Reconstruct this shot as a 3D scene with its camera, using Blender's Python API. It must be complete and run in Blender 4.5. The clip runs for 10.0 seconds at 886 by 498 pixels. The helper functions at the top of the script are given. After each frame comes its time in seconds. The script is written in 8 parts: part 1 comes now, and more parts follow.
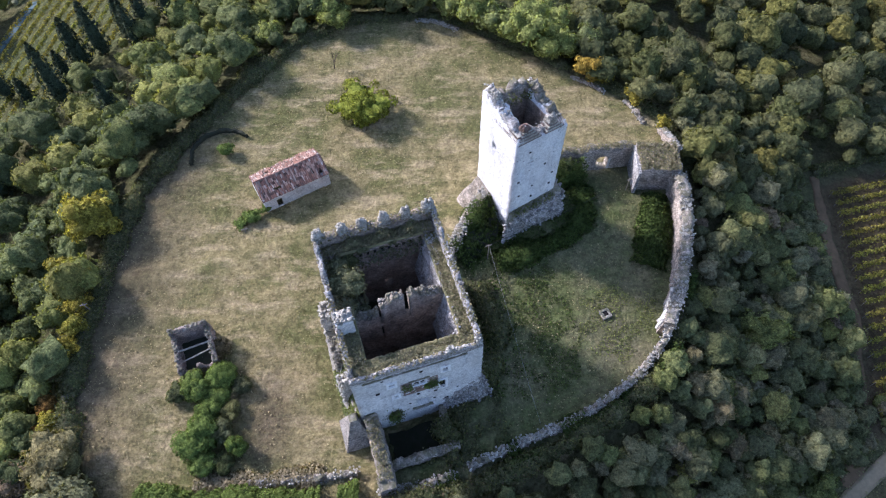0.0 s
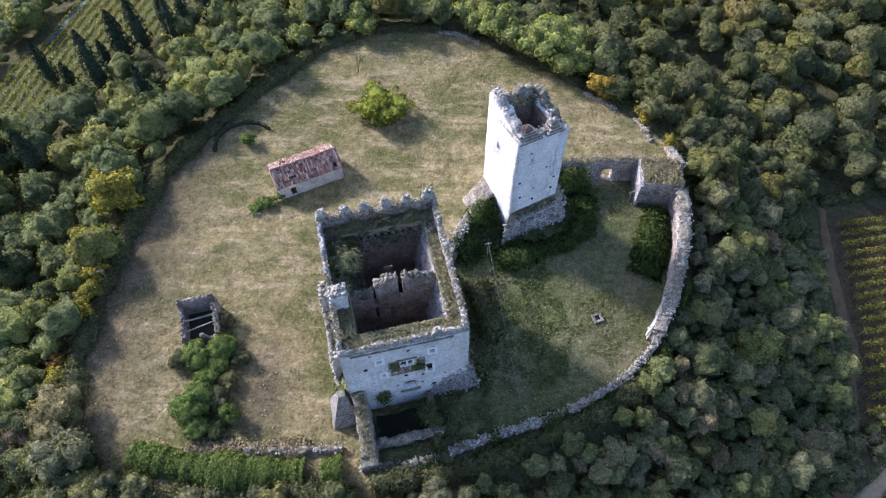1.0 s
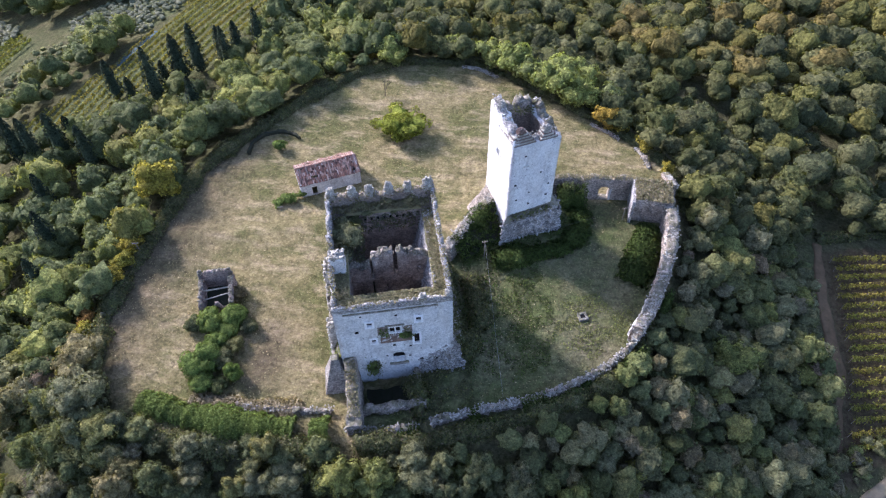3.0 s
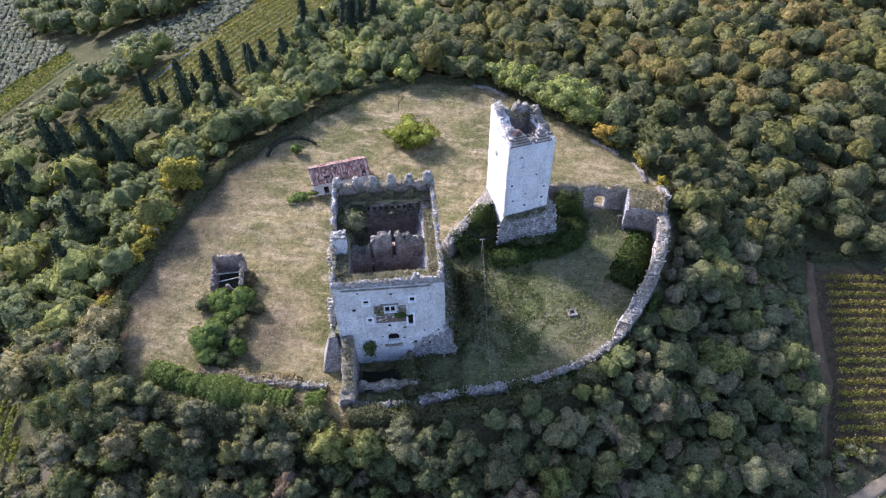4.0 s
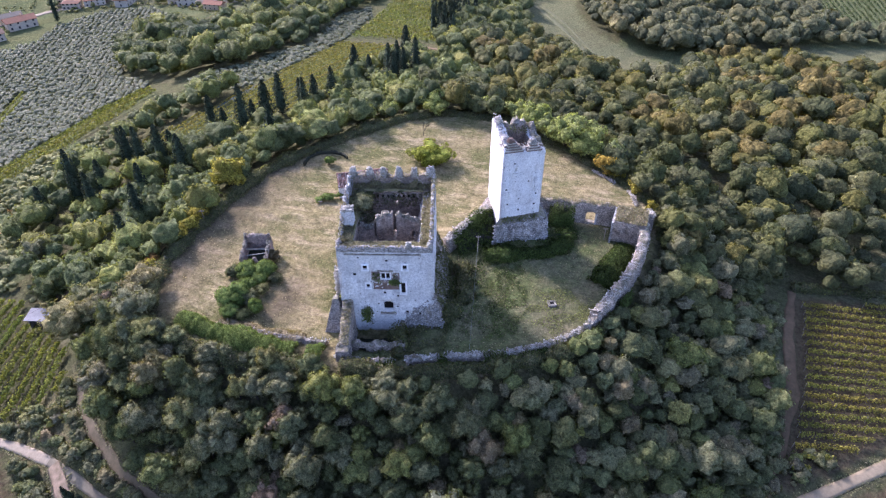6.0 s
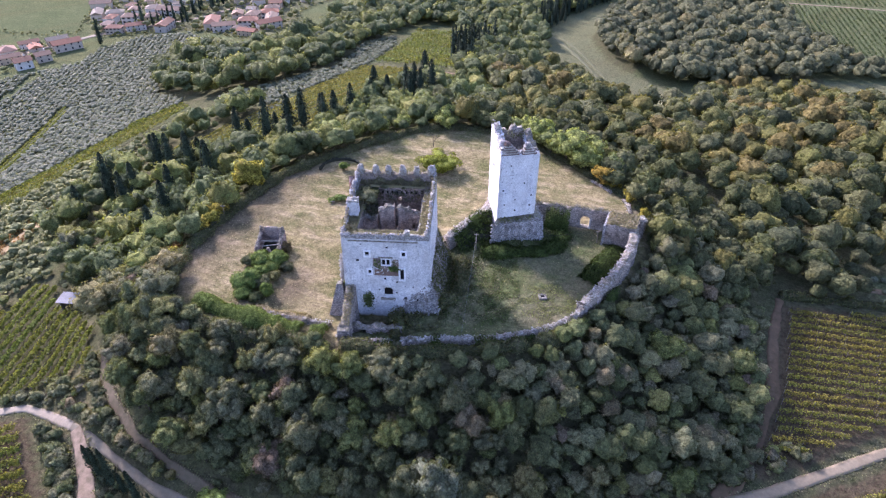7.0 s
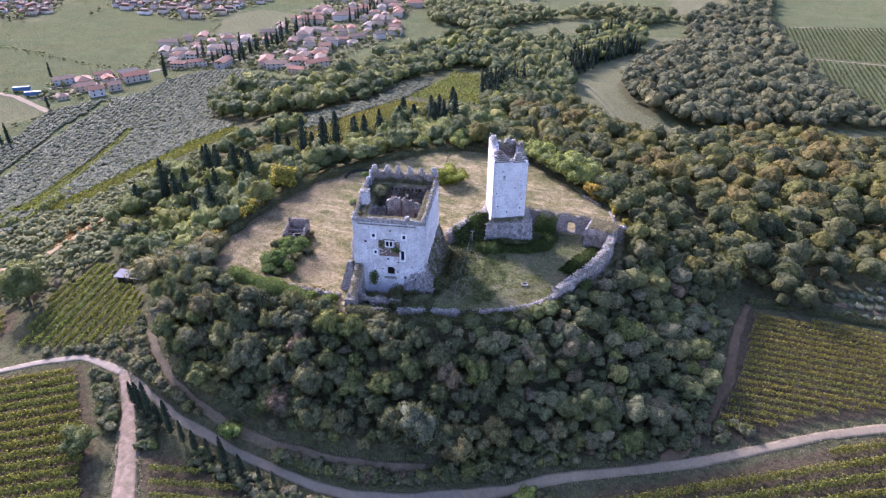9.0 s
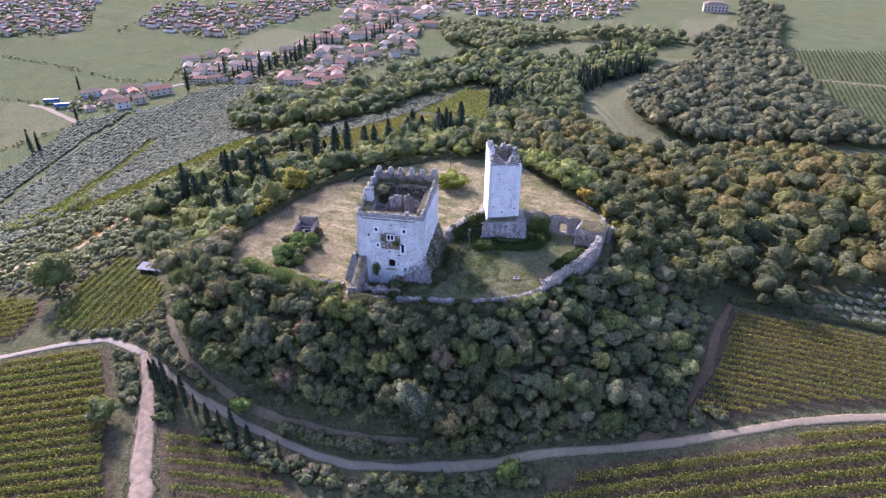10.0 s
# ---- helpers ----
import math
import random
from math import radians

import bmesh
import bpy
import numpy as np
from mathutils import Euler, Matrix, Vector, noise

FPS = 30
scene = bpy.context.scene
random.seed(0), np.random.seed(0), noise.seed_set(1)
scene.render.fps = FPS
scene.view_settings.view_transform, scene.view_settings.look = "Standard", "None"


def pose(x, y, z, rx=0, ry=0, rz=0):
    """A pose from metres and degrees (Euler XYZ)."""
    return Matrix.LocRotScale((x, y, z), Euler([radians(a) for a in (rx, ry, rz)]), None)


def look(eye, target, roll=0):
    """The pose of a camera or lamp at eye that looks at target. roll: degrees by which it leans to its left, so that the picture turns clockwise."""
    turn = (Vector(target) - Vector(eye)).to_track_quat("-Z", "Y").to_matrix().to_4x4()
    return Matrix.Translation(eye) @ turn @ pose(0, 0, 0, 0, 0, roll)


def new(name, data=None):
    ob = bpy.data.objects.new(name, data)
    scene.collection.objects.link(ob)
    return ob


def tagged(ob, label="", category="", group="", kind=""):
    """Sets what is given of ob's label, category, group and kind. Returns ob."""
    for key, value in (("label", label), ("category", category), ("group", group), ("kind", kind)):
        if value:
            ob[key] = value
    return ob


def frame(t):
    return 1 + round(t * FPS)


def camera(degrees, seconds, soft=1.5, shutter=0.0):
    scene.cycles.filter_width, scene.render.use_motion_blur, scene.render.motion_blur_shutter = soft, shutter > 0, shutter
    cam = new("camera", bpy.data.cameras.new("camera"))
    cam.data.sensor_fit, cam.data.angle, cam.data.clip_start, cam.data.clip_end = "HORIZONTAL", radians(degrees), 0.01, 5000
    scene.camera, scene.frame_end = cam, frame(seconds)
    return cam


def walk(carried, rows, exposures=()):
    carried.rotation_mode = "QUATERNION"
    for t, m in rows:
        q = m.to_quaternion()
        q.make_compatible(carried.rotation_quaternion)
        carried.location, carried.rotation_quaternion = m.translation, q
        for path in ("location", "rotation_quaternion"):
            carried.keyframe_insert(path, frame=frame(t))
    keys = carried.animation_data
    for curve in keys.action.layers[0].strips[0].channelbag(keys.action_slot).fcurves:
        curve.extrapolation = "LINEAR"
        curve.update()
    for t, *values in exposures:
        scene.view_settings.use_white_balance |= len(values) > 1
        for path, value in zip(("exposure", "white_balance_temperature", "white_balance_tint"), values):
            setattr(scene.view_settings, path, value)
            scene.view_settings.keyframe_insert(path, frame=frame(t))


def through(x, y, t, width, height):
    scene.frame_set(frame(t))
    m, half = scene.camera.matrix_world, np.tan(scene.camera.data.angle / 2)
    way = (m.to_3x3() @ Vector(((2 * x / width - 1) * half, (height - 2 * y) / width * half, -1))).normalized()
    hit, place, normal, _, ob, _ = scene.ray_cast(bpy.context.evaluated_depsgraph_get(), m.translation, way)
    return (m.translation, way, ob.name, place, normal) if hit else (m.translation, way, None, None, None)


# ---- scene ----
cam = camera(69.0, 10.0, 1.2)
PATH = [
    (0, (-4.755, 6.47, 84.644), (-4.783, 7.515, 82.939), -1.0),
    (0.5, (-2.72, 3.299, 84.801), (-2.791, 4.379, 83.119), -0.4),
    (1, (-0.795, 0.643, 84.826), (-0.905, 1.757, 83.169), -0.3),
    (1.5, (0.912, -1.926, 84.784), (0.768, -0.782, 83.15), -0.5),
    (2, (2.605, -4.962, 84.679), (2.432, -3.779, 83.076), -0.6),
    (2.5, (4.708, -8.646, 84.469), (4.499, -7.42, 82.903), -0.7),
    (3.8, (11.614, -19.805, 83.369), (11.296, -18.467, 81.917), -0.6),
    (4, (12.788, -21.545, 83.277), (12.454, -20.193, 81.841), -0.5),
    (4.5, (16.008, -25.91, 82.887), (15.628, -24.525, 81.495), -0.4),
    (5, (19.465, -30.35, 82.551), (19.038, -28.936, 81.204), -0.3),
    (5.5, (23.209, -34.744, 82.247), (22.735, -33.304, 80.942), -0.1),
    (6.8, (33.848, -46.302, 81.279), (33.255, -44.811, 80.085), 0.1),
    (7, (35.558, -48.092, 81.253), (34.948, -46.597, 80.073), 0.1),
    (7.5, (39.959, -52.592, 81.419), (39.308, -51.088, 80.273), 0.2),
    (8, (44.364, -57.078, 81.772), (43.676, -55.567, 80.657), 0.3),
    (8.5, (48.784, -61.576, 82.234), (48.062, -60.059, 81.148), 0.4),
    (9, (53.278, -66.144, 82.741), (52.525, -64.624, 81.682), 0.5),
    (9.5, (57.816, -70.741, 83.242), (57.034, -69.217, 82.21), 0.6),
    (10, (62.425, -75.307, 83.629), (61.617, -73.78, 82.621), 0.6),
]
walk(cam, [(t, look(eye, target, roll)) for t, eye, target, roll in PATH],
     [(0.0, 1.12, 5300, 24), (2.5, 1.29, 5300, 27), (5.0, 1.48, 5280, 34), (7.5, 1.62, 5270, 41), (10.0, 1.58, 5220, 44)])

# ---- light ----
SUN_AZ, SUN_EL = 150.0, 29.0          # degrees: where the sun stands, counted from +x towards +y, and its height
world = bpy.data.worlds.new("sky")
world.use_nodes = True
scene.world = world
wn = world.node_tree.nodes
sky = wn.new("ShaderNodeTexSky")
sky.sky_type = "NISHITA"
sky.sun_disc = False
sky.sun_elevation = radians(SUN_EL)
sky.sun_rotation = radians(90.0 - SUN_AZ)
sky.air_density, sky.dust_density, sky.ozone_density = 1.2, 2.0, 1.0
wn["Background"].inputs["Strength"].default_value = 0.15
world.node_tree.links.new(sky.outputs["Color"], wn["Background"].inputs["Color"])

sun_data = bpy.data.lights.new("sun", "SUN")
sun_data.energy, sun_data.angle, sun_data.color = 3.6, radians(6.0), (1.0, 0.93, 0.82)
sun = new("sun", sun_data)
sa, se = radians(SUN_AZ), radians(SUN_EL)
SUN_FROM = Vector((math.cos(sa) * math.cos(se), math.sin(sa) * math.cos(se), math.sin(se)))
sun.matrix_world = look(SUN_FROM * 300, (0, 0, 0))


# ---- materials ----
def material(name):
    m = bpy.data.materials.new(name)
    m.use_nodes = True
    return m, m.node_tree.nodes, m.node_tree.links


def node(nodes, kind, **values):
    n = nodes.new(kind)
    for key, value in values.items():
        n.inputs[key.replace("_", " ")].default_value = value
    return n


def noise_tex(nodes, links, coords, scale, detail=6.0, rough=0.6, stretch=None):
    n = node(nodes, "ShaderNodeTexNoise", Scale=scale, Detail=detail, Roughness=rough)
    if stretch:
        mapping = nodes.new("ShaderNodeMapping")
        mapping.inputs["Scale"].default_value = stretch
        links.new(coords, mapping.inputs["Vector"])
        coords = mapping.outputs["Vector"]
    links.new(coords, n.inputs["Vector"])
    return n.outputs["Fac"]


def ramp(nodes, links, value, stops, mode="LINEAR"):
    n = nodes.new("ShaderNodeValToRGB")
    n.color_ramp.interpolation = mode
    while len(n.color_ramp.elements) < len(stops):
        n.color_ramp.elements.new(0.5)
    for e, (place, colour) in zip(n.color_ramp.elements, stops):
        e.position = place
        e.color = (*colour, 1.0) if len(colour) == 3 else (colour[0], colour[0], colour[0], 1.0)
    links.new(value, n.inputs["Fac"])
    return n.outputs["Color"]


def mix(nodes, links, fac, a, b, mode="MIX"):
    n = nodes.new("ShaderNodeMix")
    n.data_type, n.blend_type = "RGBA", mode
    for key, value in ((0, fac), (6, a), (7, b)):
        if isinstance(value, (int, float)):
            n.inputs[key].default_value = value
        elif isinstance(value, tuple):
            n.inputs[key].default_value = (*value, 1.0)
        else:
            links.new(value, n.inputs[key])
    return n.outputs[2]


def maths(nodes, links, op, a, b=0.0):
    n = nodes.new("ShaderNodeMath")
    n.operation = op
    for key, value in ((0, a), (1, b)):
        if isinstance(value, (int, float)):
            n.inputs[key].default_value = value
        else:
            links.new(value, n.inputs[key])
    return n.outputs[0]


def bump(nodes, links, height, strength, distance, shader):
    n = node(nodes, "ShaderNodeBump", Strength=strength, Distance=distance)
    links.new(height, n.inputs["Height"])
    links.new(n.outputs["Normal"], shader.inputs["Normal"])


def stone_material(name, light, dark, pits=0.5, scale=1.0, moss=0.0, courses=0.0, warm=(0.42, 0.36, 0.29), soft=0.35, cells=0.25):
    """Old limestone masonry: blotched plaster, streaks, open joints and pits."""
    m, nodes, links = material(name)
    b = nodes["Principled BSDF"]
    geo = nodes.new("ShaderNodeNewGeometry")
    pos = geo.outputs["Position"]
    big = noise_tex(nodes, links, pos, 0.35 * scale, 5, 0.65)
    fine = noise_tex(nodes, links, pos, 2.6 * scale, 8, 0.7)
    streak = noise_tex(nodes, links, pos, 1.0 * scale, 5, 0.6, (1.6, 1.6, 0.22))
    colour = mix(nodes, links, ramp(nodes, links, big, [(0.38, (0.0,)), (0.66, (1.0,))]), light, dark)
    colour = mix(nodes, links, maths(nodes, links, "MULTIPLY", ramp(nodes, links, streak, [(0.5, (0.0,)), (0.75, (1.0,))]), 0.45), colour, warm)
    colour = mix(nodes, links, 0.8, colour, ramp(nodes, links, fine, [(0.34, (soft,)), (0.56, (1.0,))]), "MULTIPLY")
    grit = noise_tex(nodes, links, pos, 7.0 * scale, 4, 0.8)
    colour = mix(nodes, links, 0.6, colour, ramp(nodes, links, grit, [(0.36, (soft,)), (0.55, (1.0,))]), "MULTIPLY")
    stones = node(nodes, "ShaderNodeTexVoronoi", Scale=2.3 * scale, Randomness=0.85)
    stones.feature = "DISTANCE_TO_EDGE"
    squash = nodes.new("ShaderNodeMapping")
    squash.inputs["Scale"].default_value = (1.0, 1.0, 1.7)
    links.new(pos, squash.inputs["Vector"])
    links.new(squash.outputs["Vector"], stones.inputs["Vector"])
    lumps = node(nodes, "ShaderNodeTexVoronoi", Scale=2.3 * scale, Randomness=0.85)
    links.new(squash.outputs["Vector"], lumps.inputs["Vector"])
    shade = nodes.new("ShaderNodeSeparateColor")
    links.new(lumps.outputs["Color"], shade.inputs[0])
    colour = mix(nodes, links, cells, colour, ramp(nodes, links, shade.outputs["Red"], [(0.0, (0.35,)), (0.6, (1.0,)), (1.0, (1.35,))]), "MULTIPLY")
    specks = node(nodes, "ShaderNodeTexVoronoi", Scale=3.1 * scale, Randomness=1.0)
    links.new(pos, specks.inputs["Vector"])
    speck = ramp(nodes, links, specks.outputs["Distance"], [(0.10, (1.0,)), (0.20, (0.0,))])
    colour = mix(nodes, links, maths(nodes, links, "MULTIPLY", speck, 0.55), colour, (0.16, 0.145, 0.125))
    joint = ramp(nodes, links, stones.outputs["Distance"], [(0.0, (1.0,)), (0.07, (0.0,))])
    patch = ramp(nodes, links, noise_tex(nodes, links, pos, 0.5 * scale, 4), [(0.42, (0.0,)), (0.6, (1.0,))])
    joint = maths(nodes, links, "MULTIPLY", maths(nodes, links, "MULTIPLY", joint, patch), 0.25 + courses)
    colour = mix(nodes, links, joint, colour, (0.12, 0.105, 0.085))
    holes = node(nodes, "ShaderNodeTexVoronoi", Scale=0.85 * scale, Randomness=1.0)
    links.new(pos, holes.inputs["Vector"])
    pit = ramp(nodes, links, holes.outputs["Distance"], [(0.07, (1.0,)), (0.13, (0.0,))])
    pit = maths(nodes, links, "MULTIPLY", pit, pits)
    colour = mix(nodes, links, pit, colour, (0.05, 0.045, 0.04))
    if moss:
        up = nodes.new("ShaderNodeSeparateXYZ")
        links.new(geo.outputs["Normal"], up.inputs[0])
        flat = ramp(nodes, links, up.outputs["Z"], [(0.25, (0.0,)), (0.8, (1.0,))])
        grow = ramp(nodes, links, noise_tex(nodes, links, pos, 1.2, 6), [(0.36, (0.0,)), (0.55, (1.0,))])
        fac = maths(nodes, links, "MULTIPLY", maths(nodes, links, "MULTIPLY", flat, grow), moss)
        colour = mix(nodes, links, fac, colour, (0.13, 0.125, 0.055))
    links.new(colour, b.inputs["Base Color"])
    b.inputs["Roughness"].default_value = 0.92
    h = maths(nodes, links, "SUBTRACT", fine, maths(nodes, links, "ADD", joint, pit))
    bump(nodes, links, maths(nodes, links, "ADD", h, grit), 0.9, 0.16, b)
    return m


def leaf_material(name, stops, from_tint=False, spread=0.32, through=0.3, grain=0.9, size=1.0):
    """Leaves: one hue for each plant, light and dark leaves in it, some light coming through."""
    m, nodes, links = material(name)
    b = nodes["Principled BSDF"]
    if from_tint:
        a = nodes.new("ShaderNodeAttribute")
        a.attribute_name = "tint"
        value = a.outputs["Fac"]
    else:
        value = nodes.new("ShaderNodeObjectInfo").outputs["Random"]
    colour = ramp(nodes, links, value, stops)
    geo = nodes.new("ShaderNodeNewGeometry")
    each = ramp(nodes, links, geo.outputs["Random Per Island"], [(0.0, (1.0 - spread,)), (1.0, (1.0 + spread * 0.6,))])
    colour = mix(nodes, links, 1.0, colour, each, "MULTIPLY")
    pos = geo.outputs["Position"]
    clump = noise_tex(nodes, links, pos, 1.5 / size, 5, 0.75)
    colour = mix(nodes, links, 1.0, colour, ramp(nodes, links, clump, [(0.36, (0.62,)), (0.62, (1.2,))]), "MULTIPLY")
    sprays = noise_tex(nodes, links, pos, 4.2 / size, 4, 0.8)
    colour = mix(nodes, links, grain, colour, ramp(nodes, links, sprays, [(0.38, (0.55,)), (0.62, (1.35,))]), "MULTIPLY")
    tufts = node(nodes, "ShaderNodeTexVoronoi", Scale=2.4 / size, Randomness=1.0)
    links.new(pos, tufts.inputs["Vector"])
    relief = maths(nodes, links, "SUBTRACT", maths(nodes, links, "ADD", clump, sprays), tufts.outputs["Distance"])
    bump(nodes, links, relief, 0.94 * grain, 0.32 * size, b)
    links.new(colour, b.inputs["Base Color"])
    b.inputs["Roughness"].default_value = 0.75
    b.inputs["Specular IOR Level"].default_value = 0.08
    t = nodes.new("ShaderNodeBsdfTranslucent")
    links.new(mix(nodes, links, 1.0, colour, (1.1, 1.15, 0.5), "MULTIPLY"), t.inputs["Color"])
    s = nodes.new("ShaderNodeMixShader")
    s.inputs[0].default_value = through
    links.new(b.outputs[0], s.inputs[1])
    links.new(t.outputs[0], s.inputs[2])
    links.new(s.outputs[0], nodes["Material Output"].inputs["Surface"])
    return m


def plain_material(name, a, b_colour, scale=2.0, rough=0.85, relief=0.3, metal=0.0):
    m, nodes, links = material(name)
    b = nodes["Principled BSDF"]
    pos = nodes.new("ShaderNodeNewGeometry").outputs["Position"]
    n1 = noise_tex(nodes, links, pos, scale, 8, 0.7)
    n2 = noise_tex(nodes, links, pos, scale * 0.13, 4, 0.6)
    colour = mix(nodes, links, ramp(nodes, links, n1, [(0.32, (0.0,)), (0.68, (1.0,))]), a, b_colour)
    colour = mix(nodes, links, 0.5, colour, ramp(nodes, links, n2, [(0.3, (0.6,)), (0.7, (1.0,))]), "MULTIPLY")
    links.new(colour, b.inputs["Base Color"])
    b.inputs["Roughness"].default_value, b.inputs["Metallic"].default_value = rough, metal
    b.inputs["Specular IOR Level"].default_value = 0.06
    bump(nodes, links, n1, relief, 0.05, b)
    return m


def varied_material(name, stops, rough=0.85, scale=3.0, islands=False):
    """One colour for each object, or each separate piece of a mesh, blotched."""
    m, nodes, links = material(name)
    b = nodes["Principled BSDF"]
    geo = nodes.new("ShaderNodeNewGeometry")
    colour = ramp(nodes, links, geo.outputs["Random Per Island"] if islands else nodes.new("ShaderNodeObjectInfo").outputs["Random"], stops)
    pos = geo.outputs["Position"]
    n1 = noise_tex(nodes, links, pos, scale, 7, 0.7)
    colour = mix(nodes, links, 0.7, colour, ramp(nodes, links, n1, [(0.25, (0.55,)), (0.7, (1.0,))]), "MULTIPLY")
    links.new(colour, b.inputs["Base Color"])
    b.inputs["Roughness"].default_value = rough
    b.inputs["Specular IOR Level"].default_value = 0.08
    bump(nodes, links, n1, 0.3, 0.04, b)
    return m


STONE = stone_material("keep_limestone", (0.86, 0.84, 0.795), (0.68, 0.655, 0.61), 0.75, 1.0, 0.0, 0.2, (0.56, 0.51, 0.45), 0.56, 0.07)
# browner bare masonry, also darkened in colour for shade inside the walls
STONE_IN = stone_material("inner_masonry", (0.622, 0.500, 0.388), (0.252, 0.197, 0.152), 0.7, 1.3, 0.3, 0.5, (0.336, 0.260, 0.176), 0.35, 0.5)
TOWER_STONE = stone_material("tower_limestone", (0.90, 0.885, 0.845), (0.78, 0.76, 0.72), 0.7, 1.15, 0.0, 0.2, (0.66, 0.61, 0.55), 0.68, 0.05)
RUBBLE = stone_material("rubble_masonry", (0.545, 0.482, 0.408), (0.282, 0.250, 0.202), 0.6, 1.8, 0.75, 0.7, (0.395, 0.328, 0.249), 0.35, 0.8)
CURTAIN = stone_material("curtain_masonry", (0.70, 0.58, 0.465), (0.36, 0.298, 0.225), 0.6, 1.6, 0.75, 0.8, (0.440, 0.358, 0.276), 0.35, 0.8)
PALE_RUBBLE = stone_material("pale_rubble", (0.716, 0.673, 0.615), (0.407, 0.374, 0.330), 0.6, 1.9, 0.0, 0.8, (0.407, 0.337, 0.259), 0.4, 0.85)
FRAME = stone_material("cut_stone", (0.95, 0.94, 0.915), (0.88, 0.865, 0.835), 0.0, 1.0, 0.0, 0.0, (0.8, 0.77, 0.72), 0.85, 0.0)
HUT_STONE = stone_material("hut_masonry", (0.50, 0.385, 0.315), (0.29, 0.22, 0.18), 0.4, 1.8, 0.25, 0.6, (0.42, 0.32, 0.26), 0.4, 0.7)
PLASTER = stone_material("limewash", (0.74, 0.71, 0.65), (0.56, 0.52, 0.46), 0.15, 1.0, 0.0, 0.0, (0.46, 0.40, 0.33), 0.6)
COPING = stone_material("bleached_stone", (0.714, 0.663, 0.542), (0.423, 0.385, 0.305), 0.4, 2.0, 0.0, 0.3)
BRICK = stone_material("old_brick", (0.36, 0.22, 0.16), (0.27, 0.19, 0.15), 0.2, 4.0, 0.0, 0.5, (0.40, 0.30, 0.24))
BAND = stone_material("banded_brick", (0.30, 0.205, 0.165), (0.20, 0.145, 0.12), 0.2, 4.0, 0.0, 0.3, (0.33, 0.25, 0.21))
# near-black earth: deep shade is put into the base colour
SHADE_SOIL = plain_material("earth_with_shade", (0.045, 0.042, 0.03), (0.03, 0.036, 0.018), 1.5)
GRAVEL = plain_material("pale_gravel", (0.290, 0.225, 0.132), (0.206, 0.162, 0.096), 1.6, 0.95)
WHITE_GRAVEL = plain_material("white_gravel", (0.35, 0.287, 0.192), (0.255, 0.208, 0.138), 1.6, 0.95)
RUT = plain_material("grassy_ruts", (0.166, 0.154, 0.079), (0.110, 0.114, 0.048), 0.5, 0.95)
LOAM = plain_material("brown_loam", (0.195, 0.146, 0.086), (0.105, 0.088, 0.046), 0.8, 0.95)
TRACK = plain_material("trodden_earth", (0.230, 0.160, 0.095), (0.090, 0.078, 0.036), 0.8, 0.95)
DRY_BANK = plain_material("ochre_bank", (0.36, 0.25, 0.12), (0.22, 0.18, 0.08), 0.6, 0.95)
DIRT = plain_material("pinkish_dirt", (0.36, 0.255, 0.165), (0.150, 0.120, 0.065), 0.7, 0.95)
BARE_SOIL = plain_material("bare_soil", (0.184, 0.119, 0.065), (0.102, 0.073, 0.037), 0.8, 0.95)
BARK = plain_material("bark", (0.11, 0.085, 0.06), (0.06, 0.05, 0.04), 6.0)
WOOD = plain_material("grey_timber", (0.30, 0.26, 0.21), (0.19, 0.165, 0.135), 5.0)
SHEET = plain_material("pale_sheet", (0.331, 0.317, 0.295), (0.223, 0.212, 0.194), 1.2, 0.7, 0.1)
CABLE = plain_material("pale_cable", (0.34, 0.33, 0.30), (0.26, 0.25, 0.23), 5.0, 0.6, 0.1)
IRON = plain_material("dark_cable", (0.05, 0.05, 0.05), (0.03, 0.03, 0.03), 5.0, 0.6, 0.1)
VOID = plain_material("dark_opening", (0.02, 0.018, 0.016), (0.012, 0.011, 0.01), 3.0)
GLASS_DARK = plain_material("dark_window", (0.03, 0.035, 0.04), (0.02, 0.022, 0.025), 3.0, 0.3, 0.02)
TILES = varied_material("clay_tiles", [(0.0, (0.275, 0.144, 0.104)), (0.22, (0.475, 0.325, 0.247)), (0.4, (0.175, 0.106, 0.085)), (0.6, (0.325, 0.169, 0.117)), (0.8, (0.125, 0.088, 0.072)), (0.92, (0.575, 0.463, 0.377)), (1.0, (0.225, 0.125, 0.091))], 0.85, 5.0)
TILE_BED = plain_material("tile_bed", (0.16, 0.095, 0.07), (0.07, 0.05, 0.04), 4.0)
TOWN_ROOF = varied_material("town_roof", [(0.0, (0.277, 0.147, 0.082)), (0.3, (0.306, 0.200, 0.120)), (0.55, (0.234, 0.174, 0.113)), (0.75, (0.336, 0.161, 0.088)), (0.9, (0.320, 0.261, 0.174)), (1.0, (0.197, 0.154, 0.101))], 0.85, 0.9)
FAR_ROOF = varied_material("far_town_roof", [(0.0, (0.290, 0.154, 0.089)), (0.3, (0.320, 0.209, 0.130)), (0.55, (0.245, 0.182, 0.122)), (0.75, (0.351, 0.168, 0.095)), (0.9, (0.335, 0.273, 0.189)), (1.0, (0.206, 0.161, 0.110))], 0.85, 0.9, True)
TOWN_WALL = varied_material("town_render", [(0.0, (0.572, 0.534, 0.443)), (0.3, (0.504, 0.405, 0.284)), (0.5, (0.642, 0.609, 0.518)), (0.75, (0.504, 0.381, 0.226)), (1.0, (0.485, 0.430, 0.346))], 0.9, 0.7)
